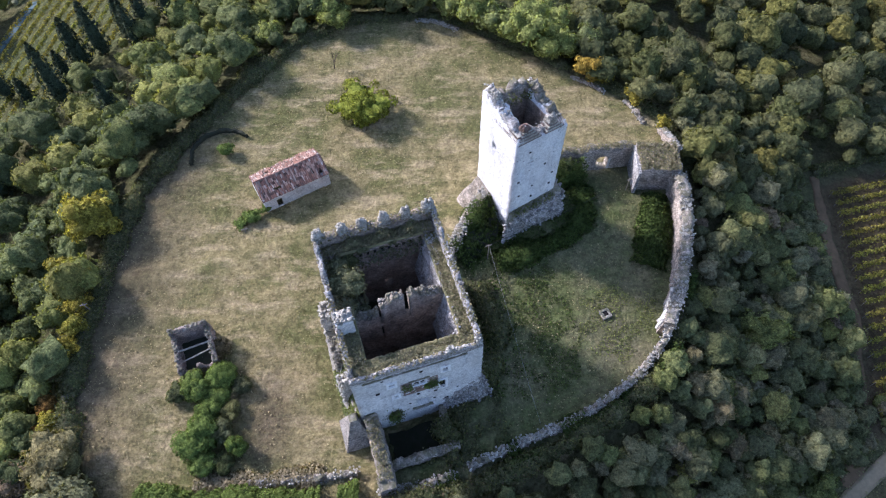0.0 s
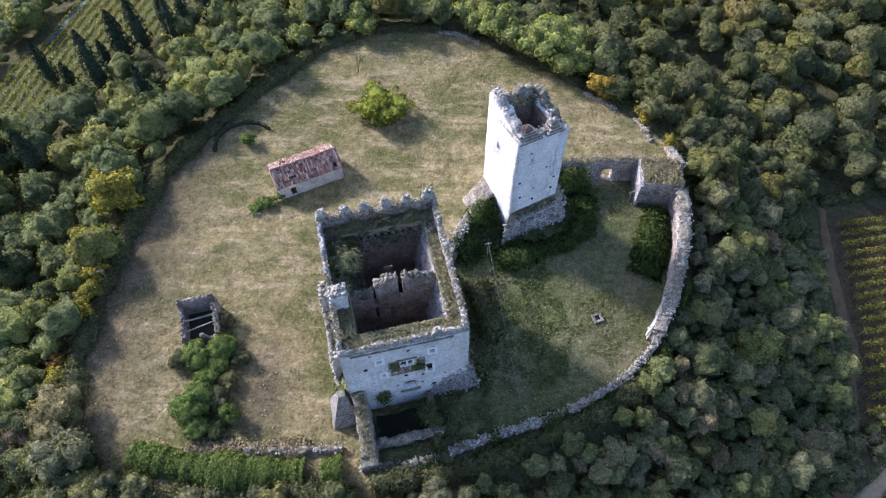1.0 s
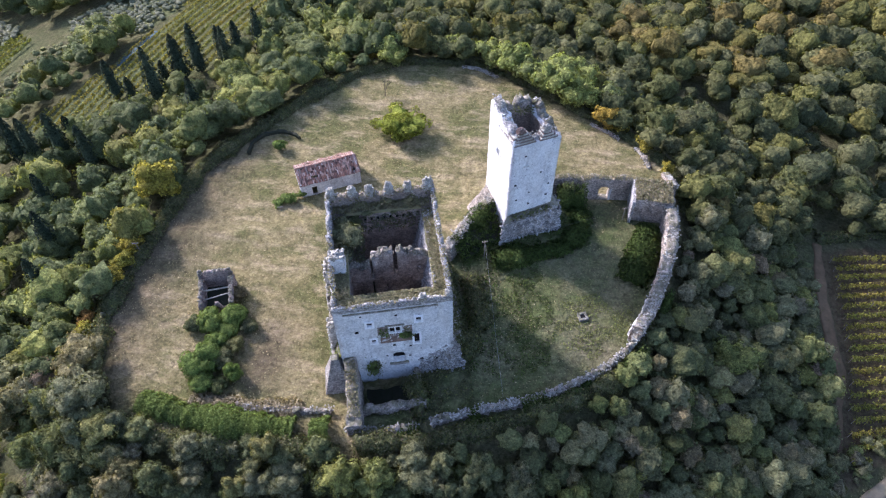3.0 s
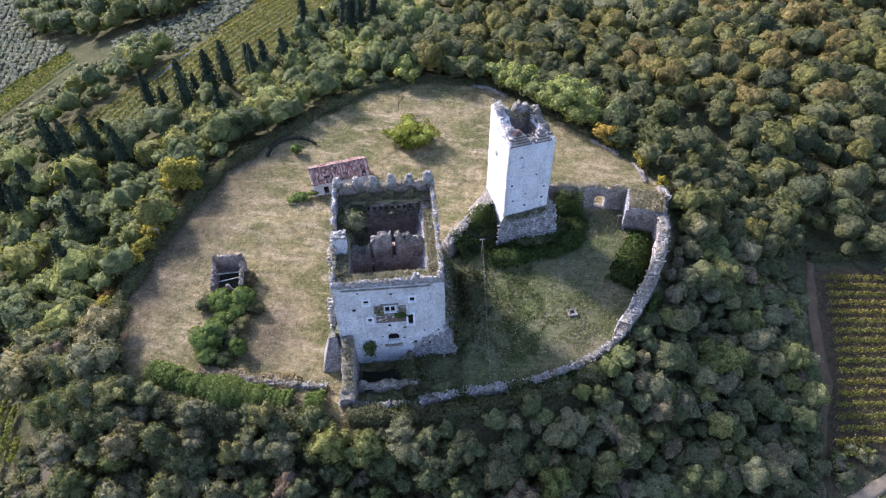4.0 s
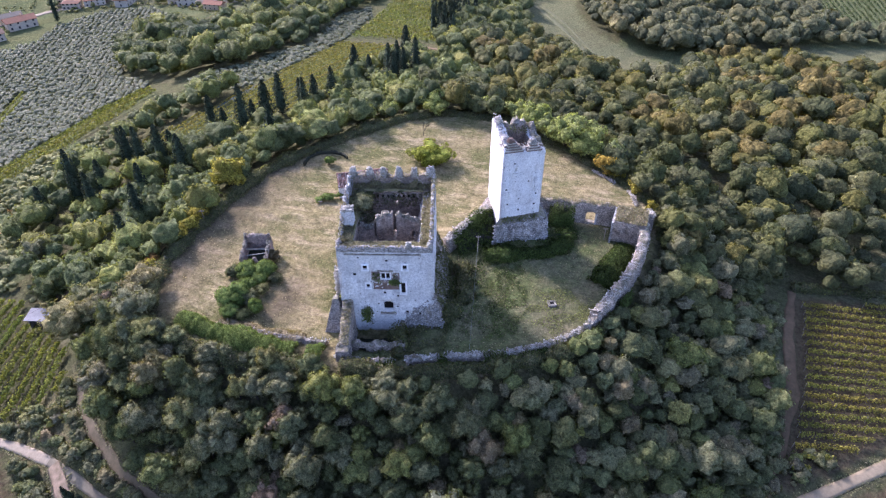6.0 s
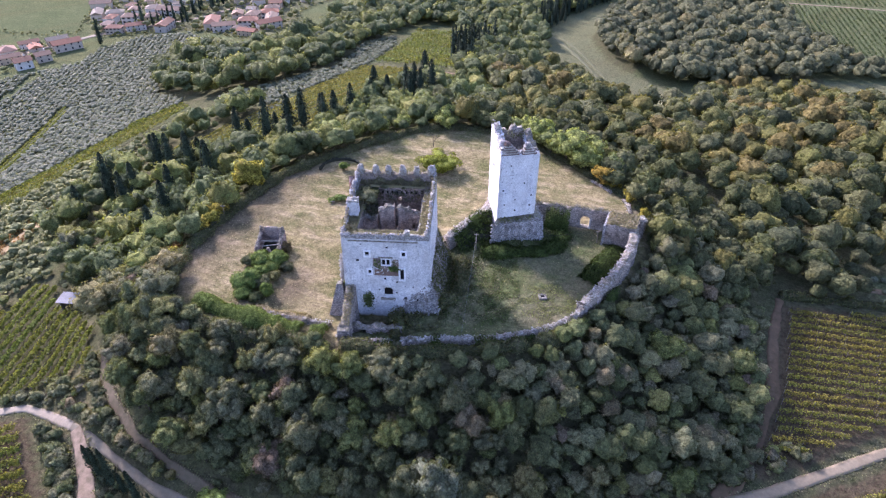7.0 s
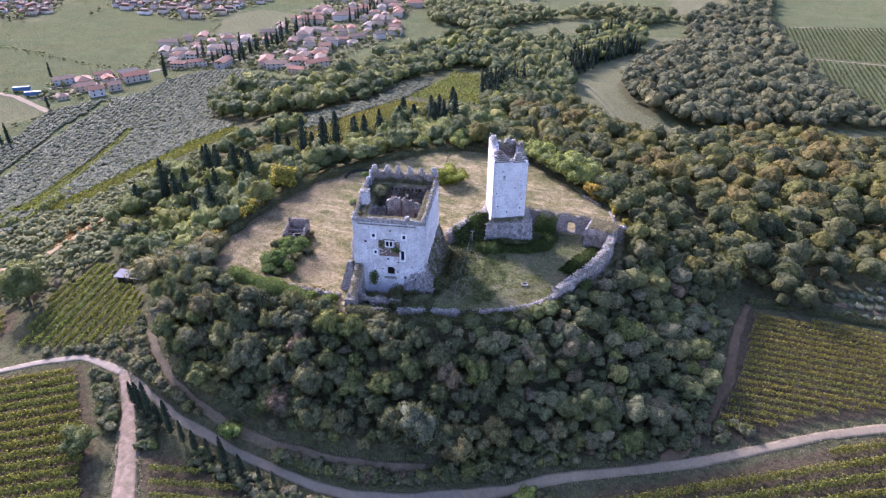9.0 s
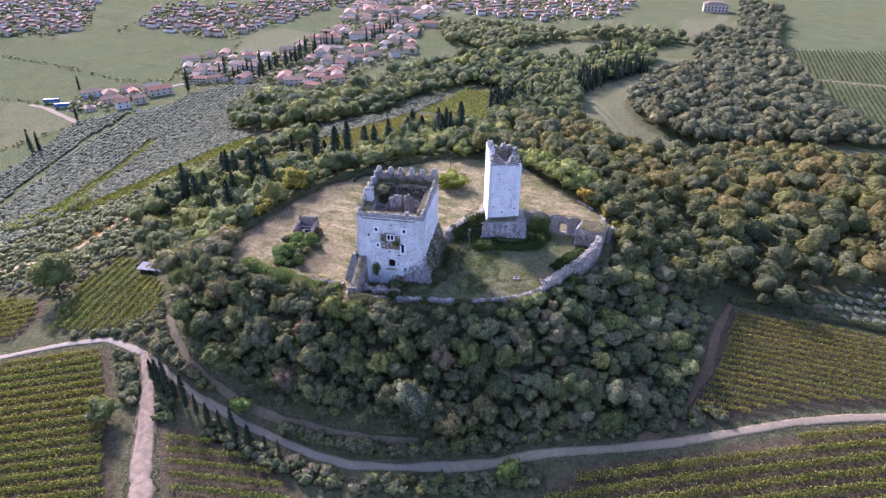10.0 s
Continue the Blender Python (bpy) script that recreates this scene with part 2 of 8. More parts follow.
FAR_WALL = varied_material("far_town_render", [(0.0, (0.596, 0.557, 0.473)), (0.3, (0.526, 0.422, 0.304)), (0.5, (0.670, 0.636, 0.552)), (0.75, (0.526, 0.397, 0.241)), (1.0, (0.506, 0.449, 0.369))], 0.9, 0.7, True)

DARK_GREENS = [(0.0, (0.117, 0.133, 0.048)), (0.2, (0.158, 0.168, 0.070)), (0.4, (0.221, 0.211, 0.107)), (0.55, (0.166, 0.177, 0.076)), (0.68, (0.200, 0.217, 0.063)), (0.78, (0.247, 0.219, 0.125)), (0.9, (0.263, 0.263, 0.072)), (1.0, (0.237, 0.174, 0.109))]
WARM_GREENS = [(0.0, (0.074, 0.084, 0.035)), (0.2, (0.101, 0.108, 0.047)), (0.4, (0.120, 0.127, 0.041)), (0.55, (0.150, 0.148, 0.063)), (0.7, (0.171, 0.167, 0.044)), (0.85, (0.201, 0.171, 0.044)), (1.0, (0.188, 0.125, 0.053))]
LEAF_SLOPE = leaf_material("slope_leaves", DARK_GREENS)
LEAF_WOOD = leaf_material("wood_leaves", WARM_GREENS, True, 0.25, 0.3, 0.8, 1.7)
LEAF_WEST = leaf_material("western_wood_leaves", [(0.0, (0.116, 0.139, 0.051)), (0.25, (0.155, 0.176, 0.065)), (0.5, (0.193, 0.212, 0.066)), (0.7, (0.238, 0.252, 0.065)), (0.85, (0.282, 0.280, 0.065)), (1.0, (0.299, 0.263, 0.084))], True, 0.3, 0.3, 0.9, 1.0)
LEAF_FAR = leaf_material("far_wood_leaves", [(0.0, (0.166, 0.166, 0.065)), (0.3, (0.220, 0.220, 0.072)), (0.6, (0.270, 0.248, 0.077)), (1.0, (0.339, 0.285, 0.072))], True, 0.2, 0.25, 0.8, 2.4)
LEAF_DARK = leaf_material("dark_wood_leaves", [(0.0, (0.109, 0.127, 0.051)), (0.35, (0.149, 0.166, 0.059)), (0.6, (0.205, 0.209, 0.063)), (0.8, (0.279, 0.278, 0.068)), (1.0, (0.354, 0.330, 0.073))], True, 0.25, 0.3, 0.9, 1.6)
LEAF_RIDGE = leaf_material("ridge_leaves", [(0.0, (0.109, 0.112, 0.051)), (0.5, (0.153, 0.150, 0.064)), (1.0, (0.220, 0.185, 0.068))], True, 0.2, 0.2, 0.8, 2.4)
LEAF_GROVE = leaf_material("terrace_olive_leaves", [(0.0, (0.163, 0.167, 0.064)), (0.6, (0.216, 0.214, 0.082)), (1.0, (0.254, 0.241, 0.073))], True, 0.25, 0.2, 0.7, 1.3)
LEAF_SLOPE_FAR = leaf_material("slope_leaves_massed", DARK_GREENS, True)
NETTING = plain_material("blue_netting", (0.070, 0.112, 0.112), (0.105, 0.140, 0.130), 1.5, 0.7)
LEAF_CYPRESS = leaf_material("cypress_leaves", [(0.0, (0.038, 0.054, 0.030)), (1.0, (0.062, 0.081, 0.043))], False, 0.5, 0.08)
LEAF_CYPRESS_FAR = leaf_material("cypress_leaves_massed", [(0.0, (0.038, 0.054, 0.030)), (1.0, (0.062, 0.081, 0.043))], True, 0.5, 0.08)
LEAF_OLIVE = leaf_material("olive_leaves", [(0.0, (0.140, 0.152, 0.084)), (0.6, (0.182, 0.188, 0.108)), (1.0, (0.222, 0.218, 0.126))], True, 0.2, 0.3, 0.45, 0.8)
LEAF_FIELD = leaf_material("far_vine_leaves", [(0.0, (0.095, 0.126, 0.049)), (1.0, (0.140, 0.163, 0.059))], True, 0.3, 0.15)
LEAF_LIME = leaf_material("lime_leaves", [(0.0, (0.267, 0.297, 0.039)), (1.0, (0.297, 0.316, 0.043))], False, 0.5, 0.3)
LEAF_RIM = leaf_material("rim_leaves", [(0.0, (0.341, 0.385, 0.116)), (0.5, (0.418, 0.440, 0.121)), (1.0, (0.297, 0.330, 0.143))], False, 0.45, 0.35)
LEAF_FRESH = leaf_material("fresh_leaves", [(0.0, (0.215, 0.255, 0.085)), (0.5, (0.275, 0.295, 0.09)), (1.0, (0.205, 0.235, 0.10))], False, 0.45, 0.35)
LEAF_YELLOW = leaf_material("yellow_leaves", [(0.0, (0.516, 0.418, 0.065)), (0.5, (0.421, 0.382, 0.065)), (1.0, (0.597, 0.406, 0.072))], False, 0.5, 0.3)
LEAF_ORANGE = leaf_material("orange_leaves", [(0.0, (0.28, 0.15, 0.04)), (1.0, (0.33, 0.19, 0.05))], False, 0.5, 0.25)
LEAF_BOX = leaf_material("glossy_leaves", [(0.0, (0.165, 0.225, 0.05)), (1.0, (0.20, 0.255, 0.06))], False, 0.4, 0.25, 0.7)
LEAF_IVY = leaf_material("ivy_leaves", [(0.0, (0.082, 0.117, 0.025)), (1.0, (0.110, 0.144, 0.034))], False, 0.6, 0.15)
LEAF_VINE = leaf_material("vine_leaves", [(0.0, (0.198, 0.236, 0.049)), (0.6, (0.250, 0.232, 0.047)), (1.0, (0.311, 0.244, 0.052))], True, 0.45, 0.3, 0.7)
DRY_GROWTH = leaf_material("dry_growth", [(0.0, (0.44, 0.35, 0.21)), (0.5, (0.31, 0.265, 0.15)), (1.0, (0.215, 0.215, 0.095))], True, 0.2, 0.3, 0.35)


def ground_material():
    """Meadow, woodland floor, vineyard soil and field, by the plan's own zones."""
    m, nodes, links = material("ground")
    b = nodes["Principled BSDF"]
    pos = nodes.new("ShaderNodeNewGeometry").outputs["Position"]
    zone = nodes.new("ShaderNodeAttribute")
    zone.attribute_name = "zone"
    parts = nodes.new("ShaderNodeSeparateColor")
    links.new(zone.outputs["Color"], parts.inputs[0])
    tone = nodes.new("ShaderNodeAttribute")
    tone.attribute_name = "tone"
    n_big = noise_tex(nodes, links, pos, 0.075, 6, 0.66)
    n_mid = noise_tex(nodes, links, pos, 0.32, 7, 0.68)
    n_fine = noise_tex(nodes, links, pos, 2.2, 8, 0.75)
    n_tuft = noise_tex(nodes, links, pos, 7.0, 6, 0.75)
    streaks = noise_tex(nodes, links, pos, 0.28, 6, 0.7, (0.45, 1.3, 1.0))
    # dry meadow
    dry = mix(nodes, links, ramp(nodes, links, n_mid, [(0.36, (0.0,)), (0.66, (1.0,))]), (0.43, 0.345, 0.163), (0.215, 0.186, 0.080))
    dry = mix(nodes, links, ramp(nodes, links, n_big, [(0.46, (0.0,)), (0.57, (0.9,))]), dry, (0.175, 0.172, 0.062))
    dry = mix(nodes, links, ramp(nodes, links, streaks, [(0.50, (0.0,)), (0.66, (0.75,))]), dry, (0.58, 0.45, 0.255))
    dry = mix(nodes, links, tone.outputs["Fac"], dry, mix(nodes, links, ramp(nodes, links, n_fine, [(0.35, (0.0,)), (0.65, (1.0,))]), (0.20, 0.145, 0.098), (0.125, 0.105, 0.06)))
    # green court
    green = mix(nodes, links, ramp(nodes, links, n_mid, [(0.38, (0.0,)), (0.64, (1.0,))]), (0.122, 0.145, 0.050), (0.195, 0.190, 0.082))
    green = mix(nodes, links, ramp(nodes, links, n_big, [(0.45, (0.0,)), (0.66, (0.8,))]), green, (0.28, 0.238, 0.14))
    # woodland floor
    floor_colour = mix(nodes, links, ramp(nodes, links, n_mid, [(0.35, (0.0,)), (0.65, (1.0,))]), (0.122, 0.125, 0.052), (0.158, 0.142, 0.074))
    # tilled vineyard ground
    soil = mix(nodes, links, ramp(nodes, links, n_fine, [(0.35, (0.0,)), (0.65, (1.0,))]), (0.165, 0.116, 0.072), (0.112, 0.100, 0.048))
    # far fields
    field = mix(nodes, links, ramp(nodes, links, n_big, [(0.35, (0.0,)), (0.65, (1.0,))]), (0.148, 0.168, 0.070), (0.190, 0.204, 0.090))
    rows = node(nodes, "ShaderNodeTexWave", Scale=0.32, Distortion=0.6, Detail=2.0)
    turned = nodes.new("ShaderNodeMapping")
    turned.inputs["Rotation"].default_value = (0, 0, 0.55)
    links.new(pos, turned.inputs["Vector"])
    links.new(turned.outputs["Vector"], rows.inputs["Vector"])
    strips = noise_tex(nodes, links, turned.outputs["Vector"], 0.02, 4, 0.6, (3.0, 0.35, 1.0))
    field = mix(nodes, links, ramp(nodes, links, strips, [(0.45, (0.0,)), (0.62, (0.7,))]), field, (0.185, 0.178, 0.075))
    field = mix(nodes, links, 0.5, field, ramp(nodes, links, rows.outputs["Fac"], [(0.2, (0.55,)), (0.8, (1.0,))]), "MULTIPLY")
    field = mix(nodes, links, tone.outputs["Fac"], field, (0.30, 0.255, 0.145))
    colour = mix(nodes, links, parts.outputs["Red"], floor_colour, dry)
    colour = mix(nodes, links, parts.outputs["Green"], colour, green)
    colour = mix(nodes, links, parts.outputs["Blue"], colour, soil)
    colour = mix(nodes, links, zone.outputs["Alpha"], colour, field)
    n_patch = noise_tex(nodes, links, pos, 0.85, 6, 0.75)
    colour = mix(nodes, links, 0.7, colour, ramp(nodes, links, n_patch, [(0.34, (0.42,)), (0.6, (1.15,))]), "MULTIPLY")
    colour = mix(nodes, links, 0.85, colour, ramp(nodes, links, n_fine, [(0.34, (0.45,)), (0.6, (1.05,))]), "MULTIPLY")
    colour = mix(nodes, links, 0.45, colour, ramp(nodes, links, n_tuft, [(0.36, (0.5,)), (0.58, (1.1,))]), "MULTIPLY")
    links.new(colour, b.inputs["Base Color"])
    b.inputs["Roughness"].default_value = 0.95
    b.inputs["Specular IOR Level"].default_value = 0.0
    h = maths(nodes, links, "ADD", n_fine, maths(nodes, links, "ADD", maths(nodes, links, "MULTIPLY", n_mid, 1.5), maths(nodes, links, "MULTIPLY", n_patch, 1.4)))
    bump(nodes, links, h, 1.0, 0.5, b)
    return m


GROUND = ground_material()

# ---- building helpers ----


def raw_mesh(name, verts, faces, material, tint=None, smooth=False, normals=None):
    """A mesh from arrays; all faces have the same number of corners."""
    v, q = np.asarray(verts, np.float32), np.asarray(faces, np.int32)
    me = bpy.data.meshes.new(name)
    me.vertices.add(len(v))
    me.vertices.foreach_set("co", v.ravel())
    me.loops.add(q.size)
    me.loops.foreach_set("vertex_index", q.ravel())
    me.polygons.add(len(q))
    me.polygons.foreach_set("loop_start", np.arange(0, q.size, q.shape[1], dtype=np.int32))
    me.update(calc_edges=True)
    if smooth:
        me.polygons.foreach_set("use_smooth", np.ones(len(q), bool))
    if tint is not None:
        a = me.attributes.new("tint", "FLOAT", "POINT")
        a.data.foreach_set("value", np.asarray(tint, np.float32))
    if normals is not None:
        a = me.attributes.new("custom_normal", "FLOAT_VECTOR", "POINT")
        a.data.foreach_set("vector", np.asarray(normals, np.float32).ravel())
    me.materials.append(material)
    return me


def thing(name, label, category, group="", kind="", m=None):
    ob = new(name)
    ob.empty_display_size = 0.5
    tagged(ob, label, category, group, kind)
    if m is not None:
        ob.matrix_world = m
    return ob


def piece(name, me, parent, label="", m=None):
    """A ready mesh as a part of a thing, in the thing's own axes."""
    ob = new(name, me)
    ob.parent = parent
    if m is not None:
        ob.matrix_local = m
    if label:
        tagged(ob, label)
    return ob


def part(name, bm, material, parent, label="", m=None, smooth=False):
    me = bpy.data.meshes.new(name)
    bm.to_mesh(me)
    bm.free()
    if smooth:
        for p in me.polygons:
            p.use_smooth = True
    me.materials.append(material)
    return piece(name, me, parent, label, m)


def single(name, me, label, category, group="", kind="", m=None):
    ob = new(name, me)
    tagged(ob, label, category, group, kind)
    if m is not None:
        ob.matrix_world = m
    return ob


def box_bm(x0, y0, z0, x1, y1, z1, bevel=0.0):
    bm = bmesh.new()
    bmesh.ops.create_cube(bm, size=1.0)
    for v in bm.verts:
        v.co = Vector(((x0 + x1) / 2 + v.co.x * (x1 - x0), (y0 + y1) / 2 + v.co.y * (y1 - y0), (z0 + z1) / 2 + v.co.z * (z1 - z0)))
    if bevel:
        bmesh.ops.bevel(bm, geom=bm.edges[:], offset=bevel, segments=1, affect="EDGES")
    return bm


def lump_bm(x0, y0, z0, x1, y1, z1, cuts=3, rough=0.12, taper=0.2, seed=0, scale=1.3):
    """An eroded block: a box with worn faces that narrows upwards."""
    bm = box_bm(x0, y0, z0, x1, y1, z1)
    bmesh.ops.subdivide_edges(bm, edges=bm.edges[:], cuts=cuts, use_grid_fill=True)
    cx, cy = (x0 + x1) / 2, (y0 + y1) / 2
    for v in bm.verts:
        f = (v.co.z - z0) / (z1 - z0)
        s = 1 - taper * f
        v.co.x, v.co.y = cx + (v.co.x - cx) * s, cy + (v.co.y - cy) * s
        n = noise.noise_vector(v.co * scale + Vector((seed * 7.3, seed * 3.1, 0)))
        v.co += n * rough * (0.35 + f)
    return bm


def cylinder_bm(r0, r1, h, n=8, z0=0.0):
    bm = bmesh.new()
    bmesh.ops.create_cone(bm, cap_ends=True, segments=n, radius1=r0, radius2=r1, depth=h)
    bmesh.ops.translate(bm, verts=bm.verts[:], vec=(0, 0, z0 + h / 2))
    return bm


def wall_arrays(length, thick, base, top, holes=(), step=0.5, rough=0.05, seed=0, batter=0.0, jag=0.15):
    """A standing wall along x from 0 to length, thick towards +y, with openings right through it and a ragged top.
    top: height at x; holes: (x0, x1, z0, z1)."""
    r = np.random.default_rng(seed)
    us = list(np.arange(0, length, step)) + [length]
    for h in holes:
        us = [u for u in us if min(abs(u - h[0]), abs(u - h[1])) > 0.12 or u in (0, length)] + [h[0], h[1]]
    us = np.array(sorted(set(us)))
    tops = np.array([top(u) for u in us])
    low = tops.min() - 0.3
    zs = list(np.arange(base, low, max(step, 0.5)))
    for h in holes:
        zs = [z for z in zs if min(abs(z - h[2]), abs(z - h[3])) > 0.12 or z == base] + [h[2], h[3]]
    zs = sorted(set(zs))
    zs = np.array([z for z in zs if z < low] + [low])
    n, k = len(us), len(zs) + 2
    Z = np.zeros((n, k))
    Z[:, :len(zs)] = zs
    Z[:, -2] = low + (tops - low) * 0.55
    Z[:, -1] = tops
    V = np.zeros((n, k, 2, 3))
    edge = np.zeros((n, k), bool)
    for h in holes:
        edge |= ((us[:, None] > h[0] - 0.02) & (us[:, None] < h[1] + 0.02) & (Z > h[2] - 0.02) & (Z < h[3] + 0.02))
    for s in (0, 1):
        V[:, :, s, 0] = us[:, None]
        V[:, :, s, 1] = s * thick
        V[:, :, s, 2] = Z
        wob = r.normal(0, rough, (n, k)) * ~edge
        V[:, :, s, 1] += wob
        V[:, -1, s, 1] = V[:, -1, s, 1]
        V[1:-1, -2:, s, 0] += r.normal(0, 0.12 * step, (n - 2, 2))
        V[:, -1, s, 2] += r.normal(0, jag, n)
        V[:, -1, s, 1] += (0.5 - s) * 0.25 * min(thick, 0.8) * r.random(n)
    H = max(tops.max() - base, 0.1)
    V[:, :, 0, 1] -= batter * (1 - (Z - base) / H)
    keep = np.ones((n - 1, k - 1), bool)
    for h in holes:
        uc = (us[:-1] + us[1:])[:, None] / 2
        zc = (Z[:-1, :-1] + Z[:-1, 1:]) / 2
        keep &= ~((uc > h[0]) & (uc < h[1]) & (zc > h[2]) & (zc < h[3]))
    at = lambda i, j, s: (i * k + j) * 2 + s
    F = []
    for i in range(n - 1):
        for j in range(k - 1):
            if not keep[i, j]:
                continue
            F.append((at(i, j, 0), at(i + 1, j, 0), at(i + 1, j + 1, 0), at(i, j + 1, 0)))
            F.append((at(i + 1, j, 1), at(i, j, 1), at(i, j + 1, 1), at(i + 1, j + 1, 1)))
            if i == 0 or not keep[i - 1, j]:
                F.append((at(i, j, 1), at(i, j, 0), at(i, j + 1, 0), at(i, j + 1, 1)))
            if i == n - 2 or not keep[i + 1, j]:
                F.append((at(i + 1, j, 0), at(i + 1, j, 1), at(i + 1, j + 1, 1), at(i + 1, j + 1, 0)))
            if j == 0 or not keep[i, j - 1]:
                F.append((at(i, j, 0), at(i, j, 1), at(i + 1, j, 1), at(i + 1, j, 0)))
            if j == k - 2 or not keep[i, j + 1]:
                F.append((at(i, j + 1, 1), at(i, j + 1, 0), at(i + 1, j + 1, 0), at(i + 1, j + 1, 1)))
    return V.reshape(-1, 3), np.array(F)


def arch(u0, u1, z0, z1):
    """An arched opening as a stack of narrowing openings."""
    w, r = u1 - u0, (u1 - u0) / 2
    spring = z1 - r * 0.8
    out = [(u0, u1, z0, spring)]
    for a, b in ((0.0, 0.4), (0.4, 0.7), (0.7, 0.92)):
        half = r * math.sqrt(max(1 - ((a + b) / 2) ** 2, 0.0))
        out.append(((u0 + u1) / 2 - half, (u0 + u1) / 2 + half, spring + a * r * 0.8, spring + b * r * 0.8))
    return out


def resample(path, step):
    p = np.array(path, float)
    seg = np.hypot(*(p[1:, :2] - p[:-1, :2]).T)
    s = np.concatenate([[0], np.cumsum(seg)])
    # a smooth line through the corners
    fine = np.linspace(0, s[-1], max(int(s[-1] / step), 2) + 1)
    out = np.stack([np.interp(fine, s, p[:, k]) for k in range(p.shape[1])], 1)
    for _ in range(max(int(1.5 / step), 1) * 2):
        out[1:-1] = (out[:-2] + 2 * out[1:-1] + out[2:]) / 4
    return out


def side_of(path):
    t = np.gradient(path[:, :2], axis=0)
    t /= np.linalg.norm(t, axis=1)[:, None]
    return np.stack([-t[:, 1], t[:, 0]], 1)


def path_wall_arrays(path, width, tops, bases, rough=0.1, jag=0.2, seed=0):
    """A wall along a line of (x, y), with its heights given along the line, inner side to the left."""
    r = np.random.default_rng(seed)
    n = len(path)
    side = side_of(path)
    levels = np.array([0.0, 0.3, 0.6, 0.85, 1.0])
    cols = []
    top = tops + r.normal(0, jag, n)
    for f in levels:
        cols.append((-0.5 - 0.12 * (1 - f), f))
    for f in (-0.2, 0.2):
        cols.append((f, 1.06))
    for f in levels[::-1]:
        cols.append((0.5 + 0.05 * (1 - f), f))
    V = np.zeros((n, len(cols), 3))
    for c, (o, f) in enumerate(cols):
        V[:, c, :2] = path[:, :2] + side * (o * width)[:, None] if np.ndim(width) else path[:, :2] + side * o * width
        V[:, c, 2] = bases + (top - bases) * min(f, 1.0) + (0.12 if f > 1 else 0) + r.normal(0, jag * 0.5, n) * (f > 0.8)
        V[:, c, :2] += r.normal(0, rough, (n, 2)) * (f > 0)
    k = len(cols)
    i, j = np.meshgrid(np.arange(n - 1), np.arange(k - 1), indexing="ij")
    a = (i * k + j).ravel()
    F = np.stack([a, a + k, a + k + 1, a + 1], 1)
    caps = []
    for row in (0, n - 1):
        for j in range(k // 2 - 1):
            caps.append((row * k + j, row * k + j + 1, row * k + k - 2 - j, row * k + k - 1 - j))
    return V.reshape(-1, 3), np.concatenate([F, np.array(caps)])


CUBE = np.array([(x, y, z) for x in (-1, 1) for y in (-1, 1) for z in (-1, 1)], float) * 0.5
CUBE_F = np.array([(0, 1, 3, 2), (4, 6, 7, 5), (0, 4, 5, 1), (2, 3, 7, 6), (0, 2, 6, 4), (1, 5, 7, 3)])


def stone_arrays(points, size, r, flat=0.7):
    """Loose angular stones at the points."""
    p = np.asarray(points, float)
    n = len(p)
    v = CUBE[None] * (size * r.uniform(0.5, 1.4, (n, 1, 3))) * np.array([1, 1, flat])
    v = v + r.normal(0, size * 0.12, (n, 8, 3))
    a = r.uniform(0, 6.3, n)
    c, s = np.cos(a)[:, None], np.sin(a)[:, None]
    x, y = v[:, :, 0] * c - v[:, :, 1] * s, v[:, :, 0] * s + v[:, :, 1] * c
    v = np.stack([x, y, v[:, :, 2]], 2) + p[:, None]
    f = CUBE_F[None] + 8 * np.arange(n)[:, None, None]
    return v.reshape(-1, 3), f.reshape(-1, 4)


def pile_arrays(x0, y0, z0, x1, y1, z1, n, size, r, taper=0.5):
    """A stump of broken masonry: angular stones heaped in a tapering block."""
    f = r.random(n) ** 1.2
    s = 1 - taper * f
    u, w = r.uniform(-0.5, 0.5, n), r.uniform(-0.5, 0.5, n)
    p = np.stack([(x0 + x1) / 2 + u * (x1 - x0) * s, (y0 + y1) / 2 + w * (y1 - y0) * s, z0 + f * (z1 - z0)], 1)
    return stone_arrays(p, size, r, 0.75)


def leaf_arrays(points, normals, size, r, jitter=0.6):
    """One folded leaf spray at each point, facing about its normal."""
    p = np.asarray(points, float)
    n = len(p)
    d = np.asarray(normals, float) + r.normal(0, jitter, (n, 3))
    d *= np.where((d * np.asarray(normals, float)).sum(1) < 0, -1.0, 1.0)[:, None]
    d /= np.linalg.norm(d, axis=1)[:, None] + 1e-9
    t = np.cross(d, r.normal(0, 1, (n, 3)))
    t /= np.linalg.norm(t, axis=1)[:, None] + 1e-9
    b = np.cross(d, t)
    s = (np.asarray(size) * r.uniform(0.6, 1.35, n))[:, None]
    w = s * r.uniform(0.45, 0.8, n)[:, None]
    fold = d * s * 0.22
    v = np.stack([p - t * s * 0.5, p - b * w * 0.5 + fold, p + t * s * 0.5, p + b * w * 0.5 + fold], 1)
    return v.reshape(-1, 3), np.arange(4 * n).reshape(n, 4)


def unit(a):
    a = np.asarray(a, float)
    return a / (np.linalg.norm(a, axis=-1, keepdims=True) + 1e-9)


